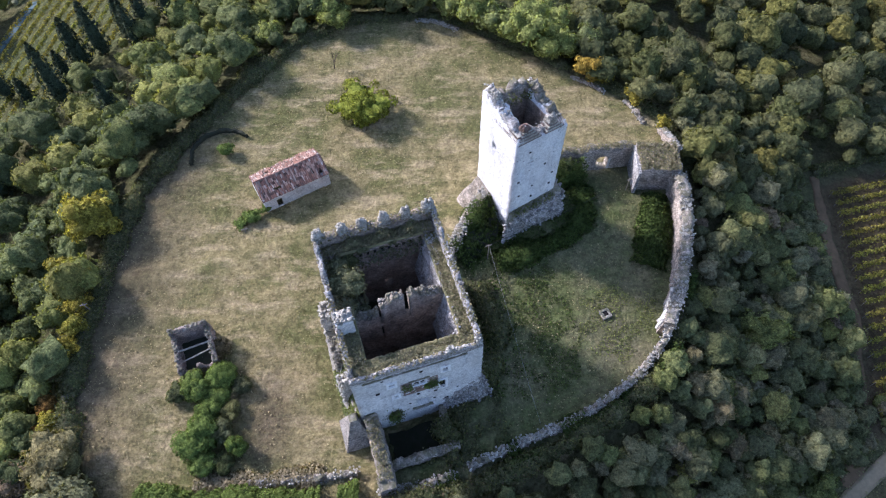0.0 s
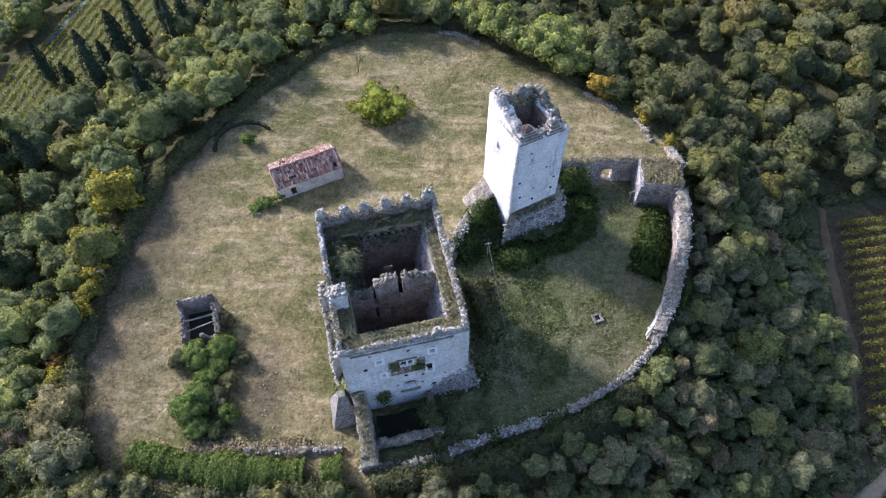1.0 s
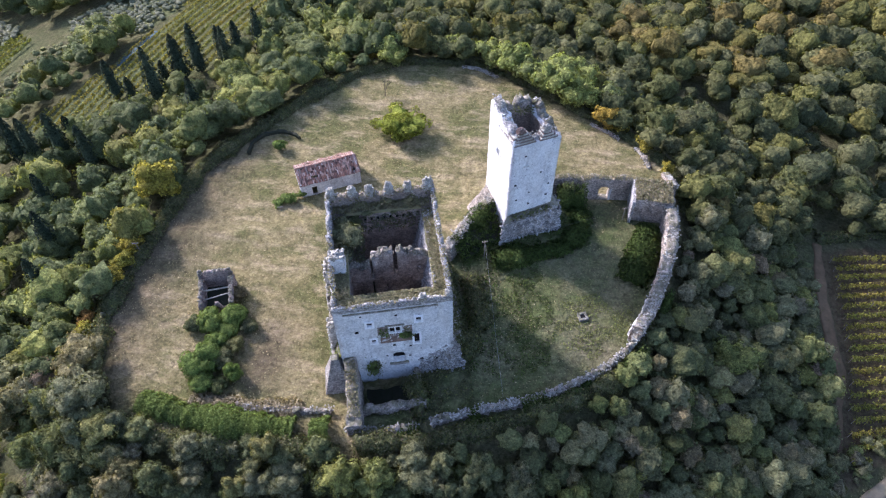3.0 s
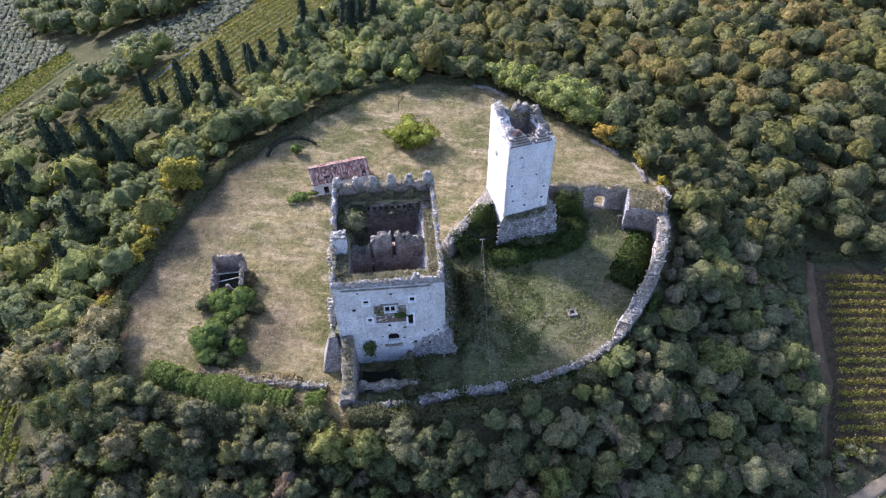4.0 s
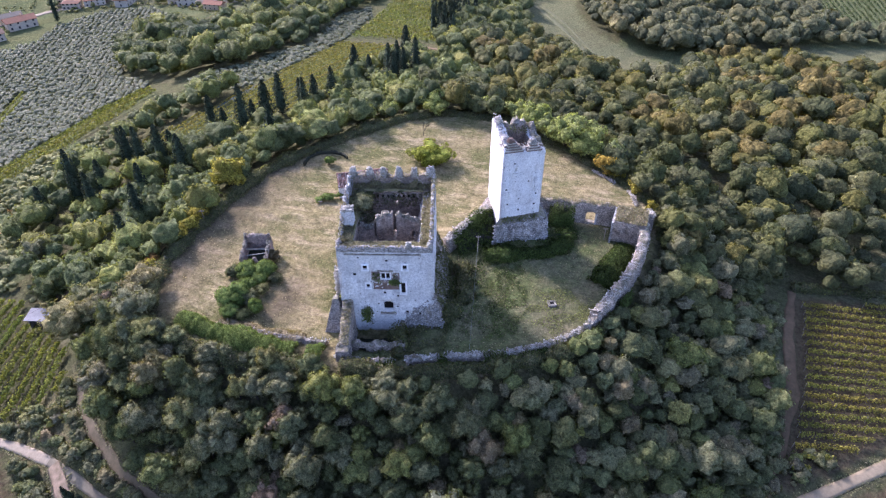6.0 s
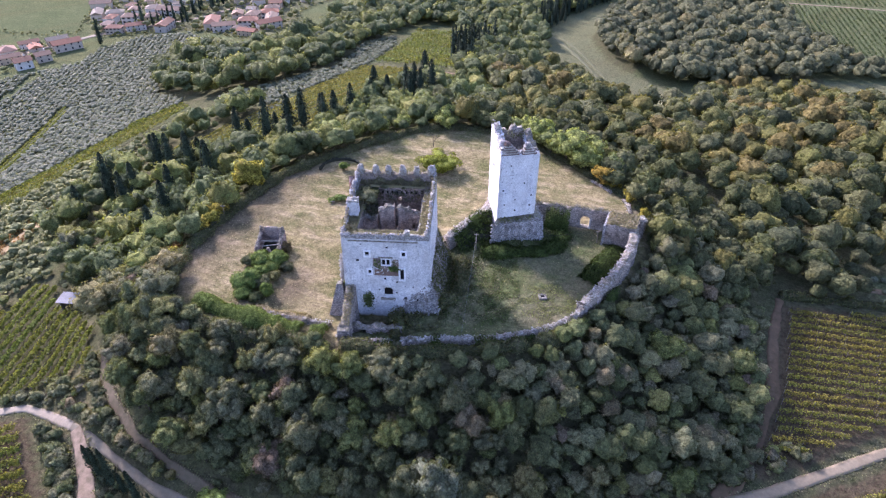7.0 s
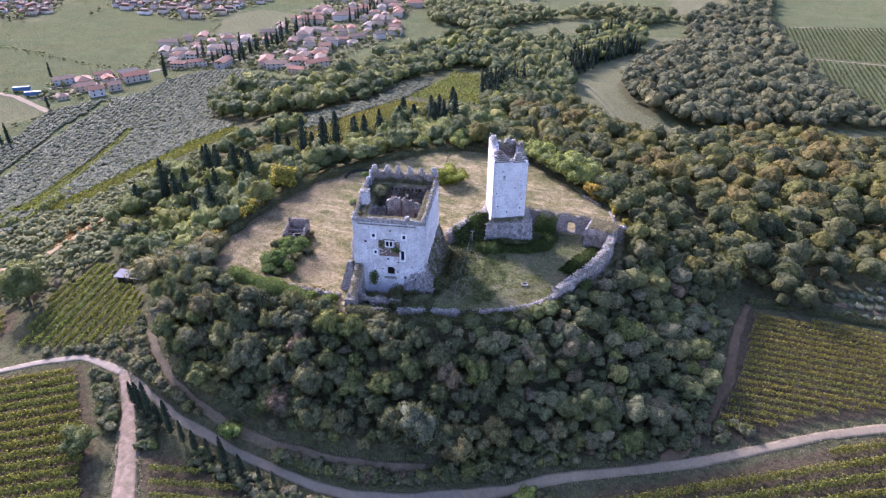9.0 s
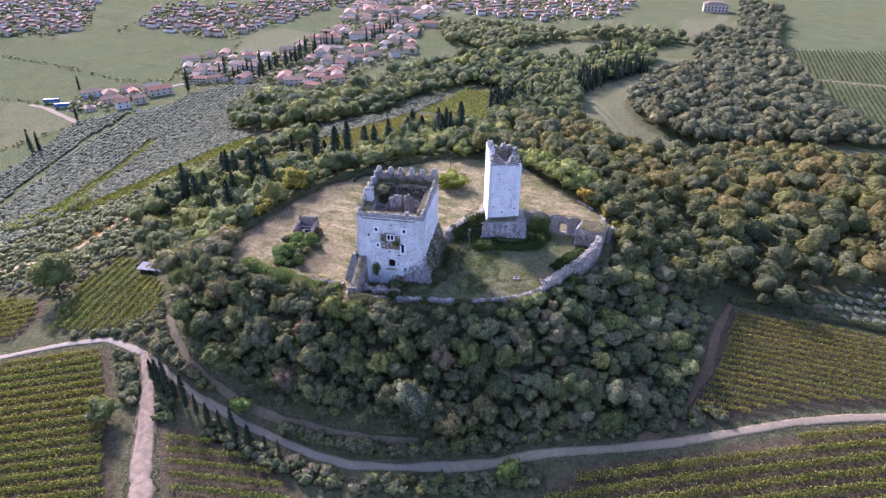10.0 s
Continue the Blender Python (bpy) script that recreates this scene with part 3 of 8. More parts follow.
def crown_arrays(r, radius, height, n, leaf, lobes=8, lift=0.0, jitter=0.5, spread=(0.35, 0.9), grid=(12, 7), core=(0.84, 1.02), lump=(0.17, 0.40)):
    """A leafy crown of several rounded masses: a lumpy inner shell and leaf sprays standing off it."""
    c = unit(r.normal(0, 1, (lobes, 3)))
    c[:, 2] = c[:, 2] * 0.7 + 0.15
    c = c * r.uniform(*spread, lobes)[:, None]
    rad = r.uniform(*lump, lobes)
    c[0], rad[0] = (0, 0, 0.0), 0.58

    def surface(d):
        along = d @ c.T
        inner = along ** 2 - (c ** 2).sum(1) + rad ** 2
        reach = np.where(inner > 0, along + np.sqrt(np.maximum(inner, 0)), 0)
        k = reach.argmax(1)
        return reach.max(1), k

    scale = np.array([radius, radius, height * 0.5])
    d = unit(r.normal(0, 1, (n * 3, 3)))
    d = d[d[:, 2] > -0.55][:n]
    far, k = surface(d)
    p = d * (far * r.uniform(0.97, 1.09, len(d)))[:, None]
    out = unit((p - c[k]) / scale)
    v, f = leaf_arrays(p * scale, out, leaf, r, jitter)
    nv = np.repeat(unit(out * 0.75 + (0, 0, 0.42) + r.normal(0, 0.14, out.shape)), 4, 0)
    ring, up = grid
    a, h = np.meshgrid(np.arange(ring) * 2 * np.pi / ring, np.radians(np.linspace(-75, 88, up)), indexing="xy")
    d = np.stack([np.cos(a) * np.cos(h), np.sin(a) * np.cos(h), np.sin(h)], 2).reshape(-1, 3)
    far, k = surface(d)
    p = d * (far * r.uniform(*core, len(d)))[:, None]
    hn = unit(unit((p - c[k]) / scale) * 0.75 + (0, 0, 0.42))
    i, j = np.meshgrid(np.arange(ring), np.arange(up - 1), indexing="ij")
    i, j = i.ravel(), j.ravel()
    hf = np.stack([j * ring + i, j * ring + (i + 1) % ring, (j + 1) * ring + (i + 1) % ring, (j + 1) * ring + i], 1)
    f = np.concatenate([f, hf + len(v)])
    v = np.concatenate([v, p * scale])
    v[:, 2] += lift
    return v, f, np.concatenate([nv, hn])


def spindle_arrays(r, radius, height, n, leaf):
    """The narrow crown of a cypress."""
    h = r.uniform(0, 1, n) ** 0.85
    a = r.uniform(0, 6.3, n)
    w = radius * np.minimum(1.0, (h / 0.16) ** 0.7) * (1 - h) ** 0.62 * 1.15 * r.uniform(0.8, 1.1, n)
    p = np.stack([np.cos(a) * w, np.sin(a) * w, 0.25 + h * height], 1)
    d = np.stack([np.cos(a), np.sin(a), np.full(n, 0.35)], 1)
    v, f = leaf_arrays(p, d, leaf, r, 0.35)
    ring, up = 6, 6
    hv, hf = [], []
    for j in range(up):
        g = j / (up - 1)
        w = 0.8 * radius * min(1.0, (g / 0.16 + 0.05) ** 0.7) * max(1 - g, 0.0) ** 0.62
        for i in range(ring):
            b = i * 2 * math.pi / ring
            hv.append((math.cos(b) * w, math.sin(b) * w, 0.3 + g * height * 0.95))
    for j in range(up - 1):
        for i in range(ring):
            hf.append((j * ring + i, j * ring + (i + 1) % ring, (j + 1) * ring + (i + 1) % ring, (j + 1) * ring + i))
    f = np.concatenate([f, np.array(hf) + len(v)])
    v = np.concatenate([v, np.array(hv)])
    return v, f, unit(v * np.array([1, 1, 0]) + np.array([0, 0, 0.25 * radius]))


def massed(name, templates, places, material, label, category, sizes=None, tints=None):
    """Many plants as one object: a template crown for each place, turned and scaled."""
    r = np.random.default_rng(len(places))
    VS, FS, TS, NS, count = [], [], [], [], 0
    for i, (x, y, z) in enumerate(places):
        v, f, nv = templates[r.integers(len(templates))]
        a = r.uniform(0, 6.3)
        s = (sizes[i] if sizes is not None else 1.0)
        q = v * np.array([s, s, s * r.uniform(0.85, 1.2)])
        c, w = math.cos(a), math.sin(a)
        VS.append(np.stack([q[:, 0] * c - q[:, 1] * w + x, q[:, 0] * w + q[:, 1] * c + y, q[:, 2] + z], 1))
        NS.append(np.stack([nv[:, 0] * c - nv[:, 1] * w, nv[:, 0] * w + nv[:, 1] * c, nv[:, 2]], 1))
        FS.append(f + count)
        TS.append(np.full(len(q), tints[i] if tints is not None else r.random()))
        count += len(q)
    me = raw_mesh(name, np.concatenate(VS), np.concatenate(FS), material, np.concatenate(TS), False, np.concatenate(NS))
    return single(name, me, label, category, "", "stuff")


def inside(poly, x, y):
    x, y = np.asarray(x, float), np.asarray(y, float)
    hit = np.zeros(x.shape, bool)
    n = len(poly)
    for i in range(n):
        (ax, ay), (bx, by) = poly[i], poly[(i + 1) % n]
        if ay == by:
            continue
        hit ^= ((ay > y) != (by > y)) & (x < (bx - ax) * (y - ay) / (by - ay) + ax)
    return hit


def line_distance(path, x, y, closed=False):
    x, y = np.asarray(x, float), np.asarray(y, float)
    best = np.full(x.shape, 1e9)
    n = len(path)
    for i in range(n if closed else n - 1):
        (ax, ay), (bx, by) = path[i][:2], path[(i + 1) % n][:2]
        dx, dy = bx - ax, by - ay
        t = np.clip(((x - ax) * dx + (y - ay) * dy) / (dx * dx + dy * dy), 0, 1)
        best = np.minimum(best, np.hypot(x - ax - t * dx, y - ay - t * dy))
    return best


def studded(parent, v, n, size, material, seed, label="loose stones in the rubble face"):
    """Stones standing proud of a masonry face, strewn between its points."""
    q = np.random.default_rng(seed)
    k = q.integers(0, len(v), n)
    near = np.clip(k + q.integers(-1, 2, n), 0, len(v) - 1)
    p = v[k] + (v[near] - v[k]) * q.random((n, 1)) + q.normal(0, 0.12, (n, 3))
    sv, sf = stone_arrays(p, size, q, 0.8)
    return tagged(piece("rubble", raw_mesh("rubble", sv, sf, material), parent, label), kind="stuff")

# ---- the plan: terrace, hills, roads, fields ----
TERRACE = [(-46, 19), (-55.7, 31), (-57, 39), (-57.5, 49), (-57, 58), (-56.5, 68), (-51, 79.5), (-43.5, 93), (-34.5, 105), (-25.5, 111), (-9, 111.5),
           (-2.5, 108), (7.5, 102.5), (19, 94.5), (27.5, 88), (32.5, 82.5), (33, 70), (31.5, 60), (28.5, 50), (25.5, 42), (21, 35.5), (14.5, 30.5),
           (7, 26), (-1.5, 22.3), (-12, 20), (-22, 19.8), (-40, 18)]
PLAIN = -58.0
# rises of the land above the plain: one row for each easting, 80 m apart, from the south northwards
RISES = [[9.2, 7.0, -2.5, 5.1, 10.7], [8.8, 1.5, 18.1, 9.7, 1.3], [11.2, -2.1, 23.0, 3.4, -4.5], [10.2, 0.0, 5.7, 2.9, 13.7], [8.2, 11.2, 7.9, 7.4, 7.9]]
FAR_RISES = [(0, 320, 100, 19.0), (100, 320, 100, -10.7), (-100, 320, 90, -7.6), (32, 282, 42, -13.0)]
ROAD = [(160, 100), (125, 80), (99.9, 61.8), (92.3, 56.6), (81.4, 48.2), (71.2, 39.1), (61.3, 30.6), (51.5, 23.5), (41.8, 16.9), (36.2, 12.8), (30, 7.3), (23.4, 3.1),
        (13.7, -2.1), (5.4, -5.7), (-1.8, -7.1), (-10.1, -7.6), (-19, -7.8), (-27.4, -7.3), (-34.2, -7.1), (-42.6, -5.7), (-48.6, -4.3), (-57.3, -2.7)]
WHITE_ROAD = [(-130, -40), (-108, -27), (-92.8, -16.9), (-86.5, -11.9), (-79.9, -6.9), (-71, -2), (-65.8, -1.9), (-57.3, -2.7)]
DIRT_PATH = [(-56, -3), (-53, -5), (-47.2, -9.7), (-39.1, -17.5), (-32.1, -24.8), (-26.7, -29.4), (-14, -42)]
HILL_TRACK = [(-62, 12), (-57.2, 6.9), (-50.2, 2.1), (-42, -1.5), (-32.6, -3.3), (-23.4, -4.4), (-12.8, -4.1), (-2.6, -2.1), (6.8, 0.5), (15.2, 4.1)]
VINE_EAST = [(65, 80), (101, 93), (150, 112), (135, 90), (101, 68), (81.5, 53.5), (71, 43.5), (59.5, 34), (62, 42), (64.5, 56)]
VINE_SOUTH_EAST = [(47, 15), (62, 26), (81.5, 43), (100, 59), (140, 88), (150, 60), (110, 20), (60, -12), (40, 2)]
VINE_WEST = [(-93, -20), (-69, -5), (-54, -15), (-33, -32), (-20, -46), (-50, -70), (-90, -50)]
VINE_SLOPE = [(-100, 27), (-101, 14), (-96, 3), (-89.5, -6), (-75, -1.5), (-69, 3.5), (-64, 8.5), (-70, 17), (-79, 20.5), (-88, 21.5), (-94, 27)]
VINE_CORNER = [(-123, 0), (-106, 3), (-100, -2), (-97, -9.5), (-108, -22), (-135, -22)]
VINE_SOUTH = [(-36, -16), (-22, -27), (-8, -36), (10, -24), (0, -16), (-8.4, -13.5), (-20, -13.5)]
VINE_YELLOW = [(-124, 92), (-114, 106), (-109, 124), (-106.5, 148), (-108, 176), (-112, 215), (-85, 218), (-75, 190), (-72, 165), (-75, 145), (-76, 129), (-78, 115), (-81, 104), (-86, 97), (-96, 93), (-108, 89)]
VINE_STRIP = [(-178, 58), (-177.5, 80), (-175, 107), (-174, 135), (-168, 152), (-156, 145), (-157, 126), (-158, 100), (-160, 75), (-163, 56)]
VINE_LANE = [(-196, 57), (-214, 93), (-241, 144), (-250, 156), (-243, 154), (-235, 144), (-204, 93), (-184, 56)]
VINE_FAR = [(-115, 229), (-141, 339), (-113, 344), (-71, 238)]
MEADOW = [(-42, 528), (-32, 470), (-50, 431), (-60, 403), (-61, 371), (-55, 344), (-44, 296), (-28, 272), (-4, 252), (22, 226), (34, 215), (40, 260), (25, 296), (13, 303), (-2, 311), (-15, 323), (-26, 345), (-30, 359), (-29, 398), (-25, 433), (-27, 469), (-20, 488), (-10, 515), (-20, 539)]
MEADOW_EAST = [(78, 318), (86, 324), (124, 352), (170, 385), (175, 350), (121, 316), (96, 296)]
FIELDS = {"right_far": ([(33, 888), (154, 986), (320, 900), (230, 680), (140, 677), (57, 633), (45, 752)], 0.0), "right_mid": ([(58, 624), (139, 666), (230, 660), (190, 545), (133, 535), (84, 526), (72, 571)], 0.0),
          "right_near": ([(86, 518), (133, 526), (190, 522), (175, 430), (128, 411), (113, 427), (99, 457)], 0.0), "knoll": ([(-173, 470), (-151, 526), (-133, 557), (-85, 588), (-85, 547), (-94, 505), (-99, 474), (-138, 467)], 0.15),
          "left_big": ([(-550, 248), (-525, 262), (-588, 368), (-568, 404), (-468, 383), (-404, 392), (-387, 353), (-396, 314), (-356, 261), (-396, 249), (-478, 252)], 0.0), "left_mid": ([(-542, 243), (-473, 248), (-389, 242), (-390, 209), (-382, 183), (-431, 175)], 0.0),
          "left_low": ([(-420, 169), (-394, 177), (-375, 177), (-331, 167), (-328, 134), (-328, 114)], 0.25), "left_strip": ([(-319, 108), (-323, 131), (-322, 148), (-295, 113), (-288, 90)], 0.0), "left_top": ([(-639, 406), (-690, 497), (-649, 522), (-588, 460), (-566, 385), (-593, 375)], 0.0),
          "town_plot": ([(-383, 356), (-425, 423), (-414, 462), (-367, 458), (-352, 388)], 0.35), "villa_lawn": ([(-42, 619), (-62, 744), (-14, 773), (10, 675), (-16, 629)], 0.35), "small_plot": ([(-130, 604), (-146, 675), (-104, 688), (-94, 625)], 0.15)}
OLIVE_MAIN = [(-172, 26), (-240, 42), (-286, 84), (-297, 113), (-320, 146), (-330, 168), (-318, 192), (-303, 215), (-313, 238), (-305, 269), (-279, 283), (-244, 262), (-255, 235), (-228, 197), (-195, 166), (-170, 157), (-168, 134), (-176, 104), (-178, 75), (-168, 44)]
OLIVE_NORTH = [(-152, 158), (-134, 175), (-125, 215), (-130, 226), (-150, 284), (-144, 314), (-132, 290), (-115, 226), (-112, 195), (-109, 160), (-112, 140), (-128, 138), (-142, 146)]
OLIVE_WEST = [(-168, 25), (-174, 50), (-171, 73), (-167, 98), (-132, 80), (-112, 48), (-101, 30), (-121, 13), (-135, 3), (-150, -12), (-200, 0)]
OLIVE_EAST = [(84, 102), (103, 123), (150, 150), (170, 135), (101, 96), (88, 90)]
WOOD_EAST = [(30, 88), (34, 72), (50, 72), (64, 82), (86, 91), (83, 103), (103, 125), (150, 153), (260, 200), (240, 300), (170, 295), (115, 288), (87, 290), (74, 298), (55, 298), (43, 300), (36, 280), (35, 196), (20, 204), (-5, 248), (-30, 276), (-40, 263), (-50, 253), (-52, 225), (-42, 200), (-26, 157), (-42, 138), (-28, 112), (0, 110)]
WOOD_WEST = [(-60, 14), (-68, 20), (-82, 27), (-100, 33), (-120, 46), (-133, 75), (-133, 140), (-110, 146), (-112, 124), (-118, 104), (-124, 92), (-103, 90), (-90, 97), (-80, 112), (-73, 131), (-74, 150), (-79, 200), (-50, 195), (-26, 160), (-40, 138), (-30, 112), (-58, 70)]
WOOD_DARK = [(-228, 200), (-209, 179), (-194, 168), (-168, 161), (-150, 162), (-133, 178), (-124, 215), (-129, 225), (-150, 284), (-146, 345), (-141, 360), (-116, 357), (-109, 339), (-98, 301), (-82, 258), (-73, 236), (-60, 205), (-50, 216), (-46, 250), (-36, 268), (-46, 298), (-58, 344), (-64, 371), (-63, 403), (-54, 431), (-40, 470), (-45, 528), (-84, 548), (-94, 505), (-99, 474), (-138, 463), (-172, 468), (-195, 409), (-212, 365), (-190, 290), (-183, 245), (-197, 223), (-226, 237), (-240, 220)]
WOOD_RIDGE = [(-28, 362), (-24, 345), (-13, 325), (0, 313), (15, 305), (27, 297), (55, 314), (86, 327), (124, 356), (170, 388), (190, 350), (230, 400), (150, 392), (124, 376), (110, 401), (97, 428), (83, 467), (74, 497), (63, 542), (54, 596), (46, 645), (44, 740), (35, 833), (-9, 840), (8, 680), (-3, 667), (-24, 624), (-16, 552), (-8, 517), (-24, 469), (-25, 422), (-28, 387)]
WOOD_KNOLL = [(-277, 560), (-242, 585), (-163, 566), (-135, 568), (-120, 600), (-60, 640), (-30, 600), (-60, 560), (-80, 590), (-135, 560), (-154, 525), (-179, 476), (-239, 490)]
TOWN = [[(-346, 262), (-392, 318), (-383, 350), (-349, 362), (-345, 385), (-360, 454), (-381, 516), (-430, 630), (-343, 684), (-277, 560), (-276, 512), (-236, 427), (-240, 396), (-249, 366), (-225, 324), (-223, 280), (-269, 294), (-312, 281), (-331, 262)]]
TOWN_WEST = [[(-534, 353), (-575, 418), (-623, 490), (-536, 543), (-440, 560), (-425, 425), (-423, 392), (-467, 385), (-560, 400)], [(-900, 430), (-779, 387), (-620, 290), (-572, 316), (-590, 367), (-715, 471), (-900, 560)], [(-373, 690), (-239, 762), (-128, 830), (-125, 694), (-187, 625), (-303, 632)], [(-439, 560), (-430, 635), (-343, 690), (-373, 700), (-560, 680), (-540, 550)]]


def land(x, y):
    z = np.full(np.shape(x), PLAIN)
    for i, row in enumerate(RISES):
        for j, a in enumerate(row):
            z = z + a * np.exp(-((x - (i - 2) * 80.0) ** 2 + (y - (j - 1) * 80.0) ** 2) / (2 * 80.0 ** 2))
    for cx, cy, s, a in FAR_RISES:
        z = z + a * np.exp(-((x - cx) ** 2 + (y - cy) ** 2) / (2 * s * s))
    return z


def terrace_distance(x, y):
    d = line_distance(TERRACE, x, y, True)
    return np.where(inside(TERRACE, x, y), -d, d)


def height(x, y):
    """The ground's height: the level terrace, its steep flanks, and the land about it."""
    x, y = np.asarray(x, float), np.asarray(y, float)
    d = np.maximum(terrace_distance(x, y), 0)
    z = land(x, y) * (1 - np.maximum(1 - d / 30, 0) ** 1.6)
    z = z + 2.4 * np.exp(-((x - 4.5) ** 2 + (y - 64) ** 2) / (2 * 6.5 ** 2))          # mound under the tower
    return z


def level(x, y):
    return float(height(np.array([x]), np.array([y]))[0])

# ---- ground and roads ----
def axis(lo, hi, near_lo, near_hi, mid_lo, mid_hi):
    a = list(np.arange(near_lo, near_hi, 1.25)) + list(np.arange(near_hi, mid_hi, 5.0)) + list(np.arange(near_lo - 5, mid_lo, -5.0))
    s, x = 8.0, mid_hi
    while x < hi:
        a.append(x)
        x, s = x + s, s * 1.25
    s, x = 8.0, mid_lo
    while x > lo:
        a.append(x)
        x, s = x - s, s * 1.25
    return np.array(sorted(set([*a, lo, hi])))


def ground_sheet():
    xs, ys = axis(-3000, 3000, -112, 112, -420, 300), axis(-1500, 4000, -48, 128, -140, 560)
    X, Y = np.meshgrid(xs, ys, indexing="ij")
    x, y = X.ravel(), Y.ravel()
    z = height(x, y)
    near = terrace_distance(x, y)
    z = z + 0.10 * np.sin(x * 0.9 + np.sin(y * 0.7)) * np.sin(y * 0.8 + 1.3 * np.sin(x * 0.5)) * (near < 0)
    # low bank that crosses the meadow
    bank = line_distance([(-54, 52), (-38, 56), (-24, 61.5), (-12, 66)], x, y)
    z = z + 0.5 * np.exp(-(bank / 1.6) ** 2)
    q = np.stack([x + 15.83, y - 30.47], 1) @ np.array([(0.948, -0.319), (0.319, 0.948)])      # sunken forecourt, in the keep's axes
    z = z - 4.0 * np.clip(np.minimum(q[:, 0] - 1.4, 10.6 - q[:, 0]), 0, 1) * np.clip(np.minimum(q[:, 1] + 6.0, 0.2 - q[:, 1]), 0, 1)
    n, k = len(xs), len(ys)
    i, j = np.meshgrid(np.arange(n - 1), np.arange(k - 1), indexing="ij")
    a = (i * k + j).ravel()
    me = raw_mesh("ground", np.stack([x, y, z], 1), np.stack([a, a + k, a + k + 1, a + 1], 1), GROUND, None, True)
    court = inside([(-6, 54), (0, 64), (14, 72), (25, 74), (32, 70), (30, 58), (26, 42), (14, 31), (-2, 23), (-14, 22), (-14, 30), (0, 35)], x, y)
    zone = np.zeros((len(x), 4))
    zone[:, 0] = (near < 0.5) & ~court
    zone[:, 1] = court & (near < 0.5)
    for poly in (VINE_EAST, VINE_SOUTH_EAST, VINE_WEST, VINE_CORNER, VINE_SOUTH):
        zone[:, 2] = np.maximum(zone[:, 2], inside(poly, x, y) | (line_distance(poly, x, y, True) < 1.2))
    tone = np.zeros(len(x))
    for poly in (OLIVE_MAIN, OLIVE_NORTH, OLIVE_WEST, OLIVE_EAST, VINE_YELLOW, VINE_STRIP, VINE_FAR):
        hit = inside(poly, x, y)
        zone[:, 3] = np.maximum(zone[:, 3], hit * 0.75)
    for poly, t in (*FIELDS.values(), (MEADOW, 0.25), (MEADOW_EAST, 0.25)):
        hit = inside(poly, x, y)
        zone[:, 3] = np.maximum(zone[:, 3], hit)
        tone[hit] = t
    zone[:, 3] = np.maximum(zone[:, 3], (z < -50) * 1.0)
    hill = near < 0.5
    tone[hill] = np.maximum(0.75 * np.clip((-43 - x[hill]) / 11, 0, 1), 0.8 * np.exp(-((x[hill] + 29) ** 2 / 14 + (y[hill] - 31) ** 2 / 60)))
    for poly in TOWN + TOWN_WEST:
        tone[inside(poly, x, y)] = 0.3
    fork = np.hypot(x + 60, y - 4) < 9
    zone[:, 0] = np.maximum(zone[:, 0], fork * 0.4)
    for name, values, kind in (("zone", zone, "FLOAT_COLOR"), ("tone", tone, "FLOAT")):
        at = me.attributes.new(name, kind, "POINT")
        at.data.foreach_set("color" if kind == "FLOAT_COLOR" else "value", values.astype(np.float32).ravel())
    return single("ground", me, "hilltop meadow, wooded slopes and vineyard ground in one sheet", "ground", "", "structure")


def ribbon(name, path, width, material, label, lift=0.06, category="road"):
    p = resample(path, 0.8)
    side = side_of(p)
    r = np.random.default_rng(len(p))
    cols = np.array([-0.5, -0.25, 0.0, 0.25, 0.5])
    V = []
    width = np.interp(np.linspace(0, 1, len(p)), (0, 1), width if isinstance(width, tuple) else (width, width))
    wob = np.convolve(r.normal(0, 0.6 if category == "path" else 0.28, len(p) + 8), np.ones(9) / 9, "valid")
    for c in cols:
        q = p[:, :2] + side * (c * width + wob * np.sign(c) * width * 0.5)[:, None]
        V.append(np.stack([q[:, 0], q[:, 1], height(q[:, 0], q[:, 1]) + lift + 0.05 * (1 - abs(c) * 2)], 1))
    V = np.stack(V, 1)
    # a solid bed: the outer edges go down into the ground
    low = V[:, [0, -1]].copy()
    low[:, :, 2] -= 0.4
    V = np.concatenate([low[:, :1], V, low[:, 1:]], 1)
    n, k = V.shape[:2]
    i, j = np.meshgrid(np.arange(n - 1), np.arange(k - 1), indexing="ij")
    a = (i * k + j).ravel()
    me = raw_mesh(name, V.reshape(-1, 3), np.stack([a, a + k, a + k + 1, a + 1], 1), material, None, True)
    return single(name, me, label, category, "", "structure")


ground_sheet()
# asphalt of the town street; below the hill it stands in for shade
DARK_ROAD = plain_material("asphalt_and_shaded_road", (0.240, 0.198, 0.128), (0.170, 0.142, 0.090), 1.5)
ribbon("road", ROAD[:12], (2.7, 1.9), GRAVEL, "pale gravel road curving round the foot of the hill", 0.10)
# this stretch is coloured darker to imitate the hill's shadow on it
ribbon("road", ROAD[11:], (1.9, 1.5), DARK_ROAD, "road below the wooded slope, the hill's shade in its grey colour", 0.10)
ribbon("road", WHITE_ROAD, 1.7, WHITE_GRAVEL, "pale gravel road beside the vineyard", 0.12)
ribbon("path", DIRT_PATH, (2.6, 6.6), DIRT, "pinkish worn dirt path between two vineyards", 0.14, "path")
ribbon("path", HILL_TRACK, 1.7, LOAM, "brown earth track below the wooded slope", 0.08, "path")
ribbon("path", [(64, 83), (62.6, 70), (62.8, 55), (60.4, 41), (57, 31), (54, 27)], 2.2, BARE_SOIL, "brown earth track along the vineyard's edge", 0.08, "path")
